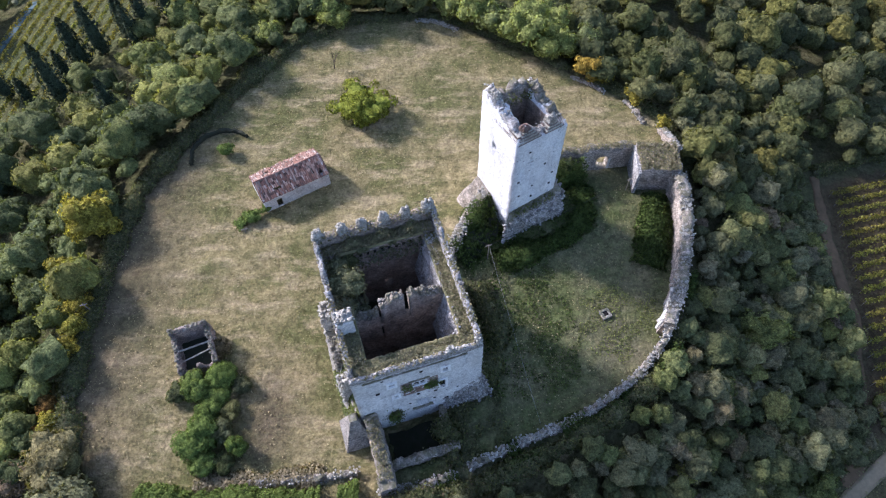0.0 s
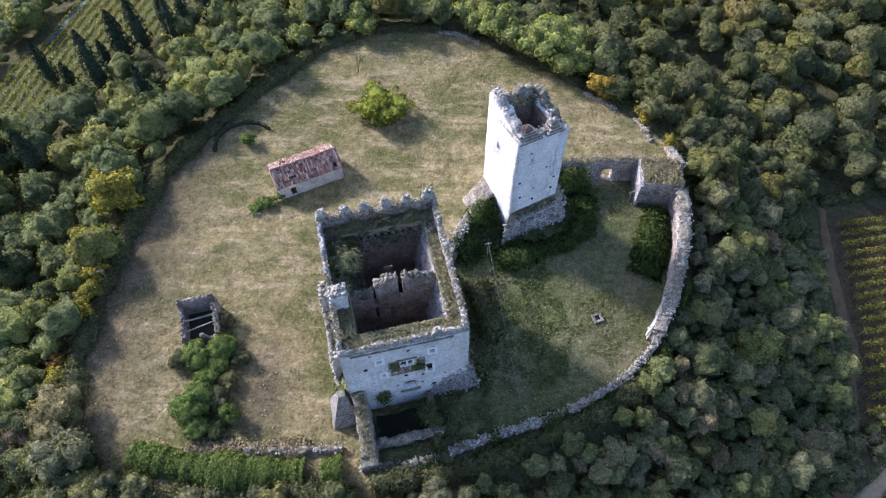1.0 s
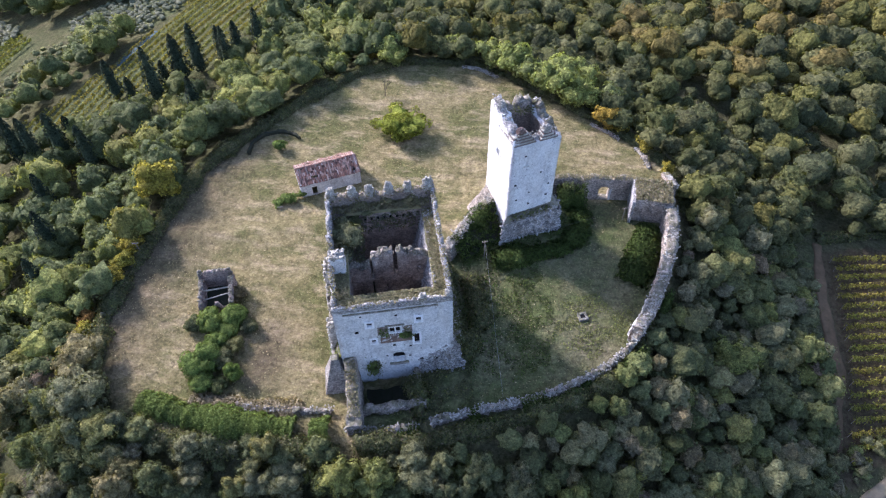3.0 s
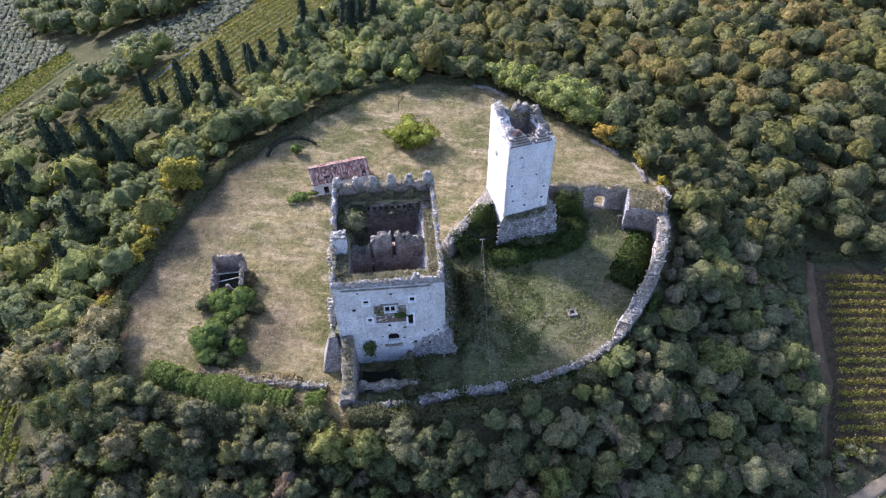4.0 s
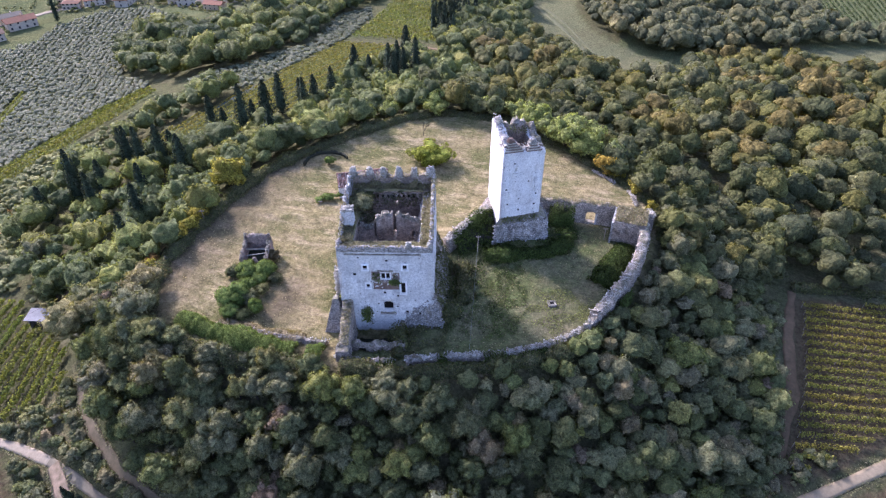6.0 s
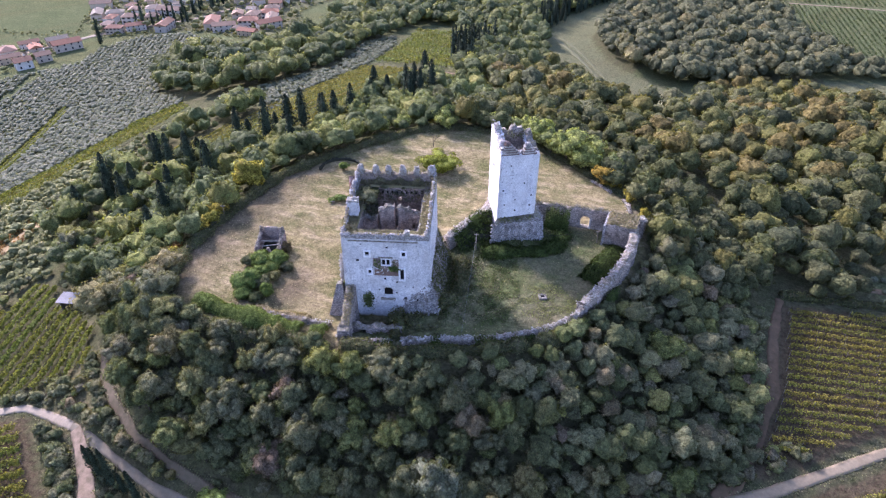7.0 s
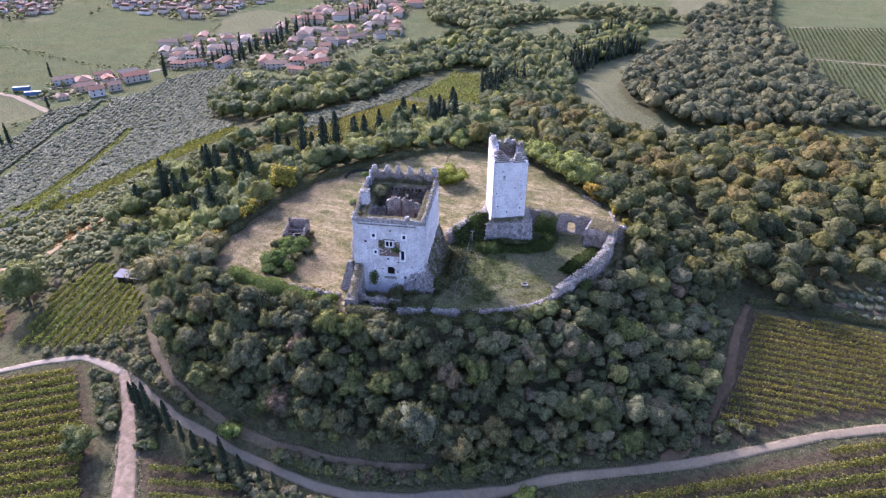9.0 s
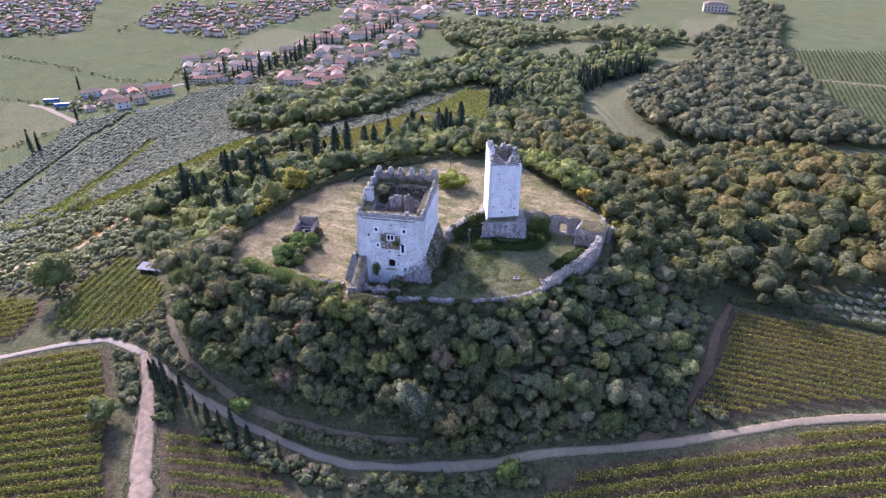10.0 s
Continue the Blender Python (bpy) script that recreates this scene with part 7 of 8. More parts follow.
GREEN = [tree_parts(472 + k, 2.6, 4.4, 0.8, 1300, 0.36, 20, LEAF_RIM, (0.45, 0.95)) for k in range(2)]
for i, (x, y, s) in enumerate(((-1.0, 110.0, 1.7), (3.6, 107.0, 1.5), (8.4, 104.6, 1.9), (-28.6, 112.0, 1.5), (13.8, 101.0, 1.5), (-6.0, 113.5, 1.4), (-14.8, 117.0, 1.2), (13.0, 110.0, 1.7), (19.5, 103.0, 1.4), (-40.0, 106.0, 1.0), (-27.6, 108.4, 1.05))):
    plant("broadleaf_tree", GREEN[1 if i % 3 else 0], x, y, s, "fresh green tree on the terrace's northern rim", "tree", "rim trees", 80 * i)


for i, (x, y, s) in enumerate(((-55.4, 25.2, 1.7), (-51.2, 20.4, 1.8), (-57.4, 20.0, 1.4), (-46.8, 16.8, 1.3), (-60.5, 24.0, 1.3), (-54.0, 14.5, 1.4))):
    plant("broadleaf_tree", SLOPE_TREES[(0, 3, 5)[i % 3]], x, y, s, "full round green tree at the terrace's corner", "tree", "corner trees", 75 * i)

# hedges, ivy and growth: leaves over a bank, as stuff
def growth(name, points, normals, size, material, label, category, tint=None):
    g = np.random.default_rng(len(points))
    v, f = leaf_arrays(points, normals, size, g, 0.7)
    me = raw_mesh(name, v, f, material, np.repeat(g.random(len(points)) if tint is None else tint, 4), False, np.repeat(unit(unit(normals) * 0.7 + (0, 0, 0.5) + g.normal(0, 0.22, np.shape(normals))), 4, 0))
    return single(name, me, label, category, "", "stuff")


def hedge(path, width, tall, density, material, label, lift=0.0, leaf=0.36, name="hedge"):
    p = resample(path, 0.4)
    g = np.random.default_rng(len(p) + 5)
    n = int(len(p) * density)
    k = g.integers(0, len(p), n)
    a = g.uniform(0, math.pi, n)
    swell = np.convolve(g.normal(0, 1, len(p) + 12), np.ones(7) / 7, 'same')[:len(p)]
    big = np.clip(1 + 0.13 * np.sin(k * 0.21) + 0.5 * swell[k], 0.55, 1.6)
    big = big * g.choice([1.0, 0.72], n, p=[0.65, 0.35])
    o, h = np.cos(a) * width * 0.5 * big, np.sin(a) * tall * big
    s = side_of(p)[k]
    x, y = p[k, 0] + s[:, 0] * o + g.normal(0, 0.1, n), p[k, 1] + s[:, 1] * o + g.normal(0, 0.1, n)
    z = height(p[k, 0], p[k, 1]) + lift + h * g.uniform(0.75, 1.05, n)
    ob = growth(name, np.stack([x, y, z], 1), np.stack([s[:, 0] * np.cos(a), s[:, 1] * np.cos(a), np.sin(a)], 1), leaf, material, label, "hedge", np.clip(g.normal(0.15, 0.15, n), 0, 1) if material is DRY_GROWTH else None)
    if tall > 0.6 and len(p) > 3:
        ang = np.linspace(0, math.pi, 8)
        fat = np.clip(1 + 0.13 * np.sin(np.arange(len(p)) * 0.21) + 0.5 * swell, 0.55, 1.6)[:, None] * g.uniform(0.68, 0.86, (len(p), 8))
        fat[[0, -1]] *= 0.45
        c, w = np.cos(ang) * width * 0.5, np.sin(ang) * tall
        n2 = side_of(p)
        V = np.stack([p[:, None, 0] + n2[:, None, 0] * c * fat, p[:, None, 1] + n2[:, None, 1] * c * fat, height(p[:, 0], p[:, 1])[:, None] + lift + w * fat - 0.15], 2)
        i, j = np.meshgrid(np.arange(len(p) - 1), np.arange(7), indexing="ij")
        q = (i * 8 + j).ravel()
        N = np.stack([n2[:, None, 0] * np.cos(ang), n2[:, None, 1] * np.cos(ang), np.tile(np.sin(ang) + 0.3, (len(p), 1))], 2)
        tag_tint = np.repeat(np.clip(0.35 + 0.25 * np.sin(np.arange(len(p)) * 0.3), 0, 1), 8)
        body = raw_mesh("body", V.reshape(-1, 3), np.stack([q, q + 1, q + 9, q + 8], 1), material, tag_tint, False, unit(N).reshape(-1, 3))
        piece("body", body, ob)
    return ob


RIM = [(-54.5, 26), (-56.6, 33), (-57.2, 41), (-57.4, 50), (-56.8, 60), (-56.2, 68), (-51, 79.5), (-43.5, 93), (-34.5, 105), (-25, 111), (-12, 112.5)]
hedge([(-187, 37), (-174, 47), (-174, 54), (-184, 73)], 4.5, 3.0, 26, LEAF_FRESH, "bright green hedge beside the olive terraces", 0.0, 0.8)
hedge(RIM, 3.4, 1.7, 70, LEAF_SLOPE_FAR, "dark overgrown hedge round the meadow's rim")
hedge([(-43.8, 21.6), (-38.8, 20.9), (-33.8, 20.5), (-29, 20.5), (-24.2, 20.8), (-21.0, 21.2)], 4.0, 2.1, 380, LEAF_BOX, "thick bright green ivy hedge along the retaining wall", -0.2, 0.25)
hedge([(-18.4, 21.6), (-16.2, 22.0)], 3.2, 2.2, 320, LEAF_BOX, "bright green bush against the retaining wall", -0.3, 0.32, "bush")
hedge([(-47, 17.6), (-40, 17.0), (-30, 17.6), (-22, 18.6), (-14, 19.0)], 3.4, 1.8, 90, LEAF_SLOPE_FAR, "tangled scrub below the retaining wall", 0.0, 0.34, "scrub")
hedge([(-37, 23.4), (-31, 23.6), (-26, 24.2), (-21, 24.6)], 2.4, 0.5, 90, DRY_GROWTH, "straw-coloured grass along the broken wall", 0.0, 0.3, "grass_bank")
for a, b, w, t in (((2.6, 27.5), (3.8, 28.1), 1.9, 1.3), ((9.8, 30.4), (12.8, 31.9), 2.2, 1.4), ((17.0, 34.7), (18.8, 36.0), 1.6, 1.1), ((-6.6, 23.4), (-4.0, 24.4), 1.8, 1.0)):
    hedge([a, b], w, t, 120, LEAF_IVY, "ivy hanging over the low curtain wall", -0.05, 0.32, "ivy")
hedge([(26.8, 42.5), (25.2, 40.2), (23.6, 38.6)], 1.6, 2.0, 50, LEAF_IVY, "ivy spilling over the curtain wall", 0.6, 0.32, "ivy")
hedge([(30.6, 53), (29.2, 49)], 1.3, 3.0, 50, LEAF_IVY, "ivy spilling over the curtain wall", 0.8, 0.32, "ivy")
hedge([(18.5, 34.6), (12.5, 31.0)], 1.2, 1.5, 40, LEAF_IVY, "ivy spilling over the curtain wall", -0.2, 0.32, "ivy")
hedge([(28.2, 49), (26.6, 43.6), (22.4, 36.8), (15.2, 31.6), (7.6, 27.2), (-1, 23.4), (-12, 21.0)], 3.0, 1.7, 80, LEAF_SLOPE_FAR, "tangled scrub along the foot of the curtain wall", 0.0, 0.34, "scrub")
hedge([(6.5, 27.4), (2.8, 25.8)], 1.6, 2.0, 50, LEAF_IVY, "ivy spilling over the curtain wall", -0.4, 0.32, "ivy")
hedge([(27.8, 68.5), (27.0, 63.0), (25.6, 57.8), (24.8, 55.4)], 4.6, 1.5, 150, LEAF_IVY, "bank of ivy and brambles inside the curtain wall", 0.0, 0.40, "brambles")
hedge([(-0.5, 36.0), (2.0, 44.0), (-1.0, 51.5)], 3.4, 1.9, 60, LEAF_SLOPE_FAR, "dark shaded brambles at the keep's foot", 0.0, 0.42, "brambles")
hedge([(2.0, 55.5), (8.0, 57.5), (13.5, 60.5), (16.5, 65.0), (15.5, 70.0)], 4.2, 1.3, 60, LEAF_IVY, "dark low growth round the tower's foot", 0.0, 0.42, "brambles")
hedge([(-4.6, 56.4), (-2.4, 60.0), (-0.2, 63.2)], 2.6, 2.6, 90, LEAF_IVY, "ivy covering the link wall's bank", 1.5, 0.36, "ivy")
hedge([(11.6, 71.2), (16.4, 72.0)], 3.4, 3.6, 120, LEAF_IVY, "dense dark ivy climbing the gate wall", 0.0, 0.36, "ivy")
hedge([(12.4, 71.6), (14.0, 72.0)], 2.2, 4.9, 90, LEAF_FRESH, "yellow-green shrub against the gate wall", 0.0, 0.36, "bush")
hedge([(-6.2, 31.4), (-4.6, 29.0), (-4.2, 26.0)], 2.8, 2.2, 70, LEAF_SLOPE_FAR, "dark scrub in the shaded forecourt", 0.0, 0.40, "brambles")
hedge([(-10, 113), (-2, 110.5), (8.5, 104.5), (20, 96.5), (28.5, 89.5), (33.5, 83.5), (34.5, 74)], 3.4, 1.6, 70, LEAF_SLOPE_FAR, "tangled scrub along the meadow's northern rim", -0.4, 0.32, "scrub")
hedge([(64, 84), (80, 90), (100, 97), (150, 116)], 2.0, 1.5, 30, LEAF_SLOPE_FAR, "dark hedge above the vineyard", 0.0, 0.5)

# low growth spread over a patch of ground
def patch(poly, n, tall, size, material, label, seed):
    q = np.random.default_rng(seed)
    P = np.array(poly)
    x, y = q.uniform(P[:, 0].min(), P[:, 0].max(), n), q.uniform(P[:, 1].min(), P[:, 1].max(), n)
    lump = np.sin(x * 0.9 + 1.7 * np.sin(y * 0.5)) * np.sin(y * 0.8 + seed)
    ok = inside(poly, x, y) & (lump > -0.45)
    x, y, lump = x[ok], y[ok], lump[ok]
    z = height(x, y) + tall * (0.3 + 0.7 * np.clip(lump + 0.3, 0, 1)) * q.uniform(0.4, 1.0, len(x))
    growth("low_growth", np.stack([x, y, z], 1), np.tile((0, 0, 1.0), (len(x), 1)), size, material, label, "undergrowth")


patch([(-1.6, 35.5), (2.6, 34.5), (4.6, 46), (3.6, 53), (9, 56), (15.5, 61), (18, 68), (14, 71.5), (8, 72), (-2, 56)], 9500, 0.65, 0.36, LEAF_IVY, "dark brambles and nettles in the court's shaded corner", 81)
# dark leaves added to imitate shadow across the court's western half
patch([(3.5, 35), (8, 34), (13, 38), (13.5, 45), (11, 53), (9, 57), (4.5, 52)], 4200, 0.3, 0.28, LEAF_IVY, "low weeds that imitate shade on the court's grass", 86)
patch([(-10, 26), (-2, 25.5), (3, 30), (1.5, 36), (-3, 35)], 2600, 0.7, 0.36, LEAF_SLOPE_FAR, "dark weeds before the keep's front", 82)
patch([(13, 42.5), (19, 39.5), (24, 44.5), (25.4, 50), (21, 53), (14, 50)], 4200, 0.2, 0.24, LEAF_FRESH, "fresh green grass round the well", 83)
patch([(-136, 32), (-139, 50), (-140, 62), (-131, 58), (-127, 42), (-128, 33)], 1600, 0.6, 0.7, LEAF_ORANGE, "strip of orange dry bracken on the slope", 84)
patch([(-200, 36), (-204, 52), (-194, 76), (-186, 78), (-190, 56), (-188, 38)], 1500, 3.0, 0.9, LEAF_LIME, "bright green thicket among the olive trees", 85)

# grass creeping over the edges of paths and roads
for k, (path, half, n, size) in enumerate(((DIRT_PATH, (1.3, 3.3), 2600, 0.34), (HILL_TRACK, (0.85, 0.85), 1500, 0.32), (WHITE_ROAD, (0.85, 0.85), 900, 0.32), (ROAD[:11], (1.35, 1.0), 1800, 0.34))):
    q = np.random.default_rng(90 + k)
    p = resample(path, 0.5)
    i = q.integers(0, len(p), n)
    o = (np.interp(i / len(p), (0, 1), half) + np.abs(q.normal(-0.1, 0.55, n)) - 0.3) * q.choice([-1, 1], n)
    x, y = p[i, 0] + side_of(p)[i, 0] * o, p[i, 1] + side_of(p)[i, 1] * o
    growth("verge_grass", np.stack([x, y, height(x, y) + q.uniform(0.1, 0.3, n)], 1), np.tile((0, 0, 1.0), (n, 1)), size, DRY_GROWTH, "dull green and straw grass along the path's edge", "grass", np.clip(q.normal(0.85, 0.2, n), 0, 1))

# growth on the walls of keep and tower
g = np.random.default_rng(77)
def on_keep(n, u0, u1, v0, v1, zf):
    u, w = g.uniform(u0, u1, n), g.uniform(v0, v1, n)
    z = np.array([zf(a, b) for a, b in zip(u, w)])
    return [tuple(KEEP @ Vector((a, b, c))) for a, b, c in zip(u, w, z)]


TURF = plain_material("wall_turf", (0.245, 0.215, 0.115), (0.150, 0.150, 0.070), 1.8)
for x0, y0, x1, y1, z in ((0.6, 0.5, 14.9, 2.3, 16.25), (13.35, 2.25, 14.95, 17.9, 16.4), (0.55, 2.25, 2.45, 17.9, 16.5), (2.4, 16.2, 13.4, 17.8, 17.1)):
    part("turf", lump_bm(x0, y0, z, x1, y1, z + 0.42, 9, 0.22, 0.04, 330 + int(z * 10), 1.6), TURF, keep, "mossy turf on the wall walk")
walk_top = on_keep(2200, 0.6, 14.9, 0.45, 2.25, lambda a, b: 16.6 + g.uniform(0, 0.35)) + on_keep(2600, 13.4, 14.95, 2.0, 18, lambda a, b: 16.75 + g.uniform(0, 0.4)) + on_keep(2600, 0.55, 2.4, 2.0, 18, lambda a, b: 16.85 + g.uniform(0, 0.45)) + on_keep(2200, 0.8, 14.6, 16.2, 17.85, lambda a, b: 17.5 + g.uniform(0, 0.5))
growth("wall_top_growth", np.array(walk_top), np.tile((0, 0, 1.0), (len(walk_top), 1)) + g.normal(0, 0.35, (len(walk_top), 3)) * (1, 1, 0) + (0, 0, 0.25), 0.25, DRY_GROWTH, "dry grass and weeds along the keep's wall walk", "grass", np.clip(g.normal(0.6, 0.22, len(walk_top)), 0, 1))
KEEP_BUSH = [tree_parts(480 + k, 1.7, 2.4, -0.2, 1100, 0.22, 20, leaf_material("wall_bush_leaves", [(0.0, (0.200, 0.205, 0.100)), (1.0, (0.245, 0.240, 0.110))], False, 0.35, 0.25, 0.7) if k == 0 else LEAF_SLOPE, (0.45, 0.95)) for k in range(2)]
for i, (u, w, z, size) in enumerate(((2.2, 12.6, 16.2, 1.5), (1.9, 15.0, 16.3, 0.85), (3.5, 15.8, 16.0, 0.8), (2.1, 9.6, 16.0, 0.75), (5.6, 16.6, 16.7, 0.6), (9.5, 16.8, 16.7, 0.5))):
    at = KEEP @ Vector((u, w, z))
    plant("bush", KEEP_BUSH[0 if i != 2 else 1], at.x, at.y, size, "grey-green bush rooted on the keep's wall top", "bush", "wall bushes", 55 * i, at.z, 0.85)
inner_green = on_keep(1100, 1.6, 4.6, 8.5, 16.6, lambda a, b: 16.8 - max(a - 2.4, 0) * 2.4 + g.uniform(-0.9, 0.9)) + on_keep(500, 2.5, 13.0, 15.2, 16.6, lambda a, b: 17.2 - (16.6 - b) * 1.9 + g.uniform(-0.5, 0.4))
growth("wall_shrubs", np.array(inner_green), np.tile((0, 0, 1.0), (len(inner_green), 1)), 0.42, LEAF_OLIVE, "grey-green shrubs growing on the keep's inner wall tops", "shrubs", g.uniform(0.3, 1.0, len(inner_green)))
ledge_scrub = on_keep(2200, 2.4, 13.2, 16.35, 17.8, lambda a, b: 17.4 + g.uniform(0, 1.5) * (0.55 + 0.45 * math.sin(a * 1.7)))
growth("wall_shrubs", np.array(ledge_scrub), np.tile((0, -0.25, 1.0), (len(ledge_scrub), 1)), 0.27, DRY_GROWTH, "olive-brown scrub along the rear wall's ledge", "shrubs", np.clip(g.normal(0.8, 0.2, len(ledge_scrub)), 0, 1))
for n, u0, z0, du, dz, size, text in ((230, 9.45, 10.0, 0.42, 0.30, 0.2, "green ivy hanging beside the twin window"), (60, 9.3, 11.4, 0.25, 0.4, 0.17, "thin ivy beside the twin window"), (60, 6.1, 11.3, 0.3, 0.4, 0.17, "thin ivy beside the twin window"), (420, 4.2, 2.6, 0.5, 0.9, 0.28, "dark green shrub against the keep's front")):
    ivy = [tuple(KEEP @ Vector((g.normal(u0, du), -0.12 - abs(g.normal(0, 0.3)), g.normal(z0, dz)))) for _ in range(n)]
    growth("ivy", np.array(ivy), np.tile(tuple(KEEP.to_3x3() @ Vector((0, -0.8, 0.6))), (len(ivy), 1)), size, LEAF_SLOPE_FAR, text, "ivy", g.uniform(0, 0.6, n))
on_talus = on_keep(1500, 15.7, 18.6, 0.5, 18.4, lambda a, b: 7.0 - (a - 15.5) * 2.35 + g.uniform(0, 0.4))
growth("ivy", np.array(on_talus), np.tile(tuple(KEEP.to_3x3() @ Vector((0.9, 0, 0.5))), (len(on_talus), 1)), 0.42, LEAF_SLOPE_FAR, "dark ivy over the keep's sloping base", "ivy", g.uniform(0.1, 0.6, len(on_talus)))
left_green = on_keep(2400, -2.4, -0.2, -0.2, 9.0, lambda a, b: 6.6 + a * 2.7 + g.uniform(-0.1, 0.3))
growth("ivy", np.array(left_green), np.tile(tuple(KEEP.to_3x3() @ Vector((-0.9, 0, 0.5))), (len(left_green), 1)), 0.34, LEAF_FRESH, "green growth over the keep's sunlit base", "ivy")
bal = on_keep(160, 8.2, 9.8, -0.6, -0.05, lambda a, b: 9.7 + g.uniform(0, 0.9)) + on_keep(60, 5.6, 6.9, -0.4, -0.05, lambda a, b: 9.7 + g.uniform(0, 2.4)) + on_keep(160, 3.2, 4.6, -0.9, -0.1, lambda a, b: 1.2 + g.uniform(0, 3.0))
growth("wall_shrubs", np.array(bal), np.tile((0.2, -0.8, 0.4), (len(bal), 1)), 0.3, LEAF_BOX, "green weeds rooted in the keep's front", "shrubs")
rim = on_keep(420, -0.1, 0.7, 0.8, 17.5, lambda a, b: 17.3 + 0.06 * b + g.uniform(0, 1.5)) + on_keep(420, 14.8, 15.6, 0.8, 18, lambda a, b: 17.3 + 0.09 * b + g.uniform(0, 1.0)) + on_keep(420, 0.3, 15.2, 17.5, 18.6, lambda a, b: 18.6 + g.uniform(0, 1.5)) + on_keep(200, 0.3, 15.2, -0.1, 0.6, lambda a, b: 16.9 + g.uniform(0, 0.6))
growth("wall_top_growth", np.array(rim), np.tile((0, 0, 1.0), (len(rim), 1)), 0.34, DRY_GROWTH, "dry weeds rooted in the keep's broken parapets", "grass", np.clip(g.normal(0.6, 0.3, len(rim)), 0, 1))
ft = on_keep(500, 0.1, 1.7, -7.6, 0, lambda a, b: 2.5 + 0.42 * (b + 7.8) + g.uniform(0, 0.35))
growth("wall_top_growth", np.array(ft), np.tile((0, 0, 1.0), (len(ft), 1)), 0.3, DRY_GROWTH, "dry grass on the forecourt's side wall", "grass")
k = g.integers(0, len(IVY_BANK), 2200)
growth("ivy", IVY_BANK[k] + g.normal(0, 0.28, (2200, 3)) + (0.15, -0.1, 0.15), np.tile((0.6, -0.4, 0.7), (2200, 1)), 0.38, LEAF_IVY, "ivy covering the bank beside the tower", "ivy")
tt = [tuple(TOWER @ Vector((g.uniform(1.2, 6.6), g.uniform(5.4, 8.0), 22.0 + g.uniform(0, 1.6)))) for _ in range(330)] + [tuple(TOWER @ Vector((g.uniform(0.2, 7.6), g.uniform(-1.0, -0.05), 6.9 + g.uniform(-0.7, 0.35)))) for _ in range(330)]
growth("wall_shrubs", np.array(tt), np.tile((0, -0.3, 1.0), (len(tt), 1)), 0.34, LEAF_SLOPE_FAR, "grey-green weeds on the tower's crest and ledge", "shrubs", g.uniform(0.4, 0.75, len(tt)))
bt = np.stack([g.uniform(24.8, 31, 1900), g.uniform(69.8, 75.4, 1900), 5.1 + g.uniform(0, 0.35, 1900)], 1)
growth("wall_top_growth", bt, np.tile((0, 0, 1.0), (len(bt), 1)), 0.34, DRY_GROWTH, "dry grass on the bastion's top", "grass")
gt = np.linspace(0, 1, 900)
gp = np.stack([7.2 + gt * 17.2 + g.normal(0, 0.2, 900), 73.0 + gt * 2.4 + g.normal(0, 0.35, 900), 5.0 + g.uniform(0, 0.4, 900)], 1)
growth("wall_top_growth", gp, np.tile((0, 0, 1.0), (900, 1)), 0.32, DRY_GROWTH, "dry grass along the gate wall", "grass")

# tufts of the meadow
n = 16000
tx, ty = g.uniform(-58, 33, n), g.uniform(18, 112, n)
keep_it = terrace_distance(tx, ty) < -0.8
keep_it &= ~inside([tuple((KEEP @ Vector(c))[:2]) for c in ((-2.4, -8, 0), (18, -6, 0), (18, 19, 0), (-2.4, 19, 0))], tx, ty)
keep_it &= ~inside([tuple((TOWER @ Vector(c))[:2]) for c in ((-4, -1.5, 0), (10, -1.5, 0), (10, 12, 0), (-4, 12, 0))], tx, ty)
tx, ty = tx[keep_it], ty[keep_it]
v, f = leaf_arrays(np.stack([tx, ty, height(tx, ty) + 0.12], 1), np.tile((0, 0, 1.0), (len(tx), 1)), 0.26, g, 0.9)
tuft_tint = np.clip(0.25 + 0.3 * (np.sin(tx * 0.13 + 1.0) * np.sin(ty * 0.11)) + g.normal(0, 0.2, len(tx)) + 0.35 * ((tx > 0) & (ty < 72)), 0, 1)
single("meadow_grass", raw_mesh("meadow_grass", v, f, DRY_GROWTH, np.repeat(tuft_tint, 4)), "dry tufted grass over the hilltop meadow", "grass", "", "stuff")

# ---- vineyards ----
def row_mesh(x0, y0, x1, y1, g, per_metre, tall, wide, leaf, tint):
    L = math.hypot(x1 - x0, y1 - y0)
    n = max(int(L * per_metre), 4)
    t = g.uniform(0, 1, n)
    gap = np.sin(t * L * 0.9 + g.uniform(0, 6)) + 0.6 * np.sin(t * L * 2.3 + g.uniform(0, 6))
    t = t[gap > -1.56]
    n = len(t)
    ux, uy = (x1 - x0) / L, (y1 - y0) / L
    o = g.normal(0, wide * 0.36, n)
    x, y = x0 + (x1 - x0) * t - uy * o, y0 + (y1 - y0) * t + ux * o
    z = height(x, y) + tall * (0.35 + 0.65 * g.random(n) ** 0.6)
    d = np.stack([-uy * np.sign(o) * 0.7, ux * np.sign(o) * 0.7, np.full(n, 0.8)], 1)
    v, f = leaf_arrays(np.stack([x, y, z], 1), d, leaf, g, 0.6)
    return v, f, np.repeat(np.clip(tint + g.normal(0, 0.12, n), 0, 1), 4)


POST = bpy.data.meshes.new("post")
bm = cylinder_bm(0.05, 0.045, 1.9, 5, -0.2)
bm.to_mesh(POST)
bm.free()
POST.materials.append(WOOD)


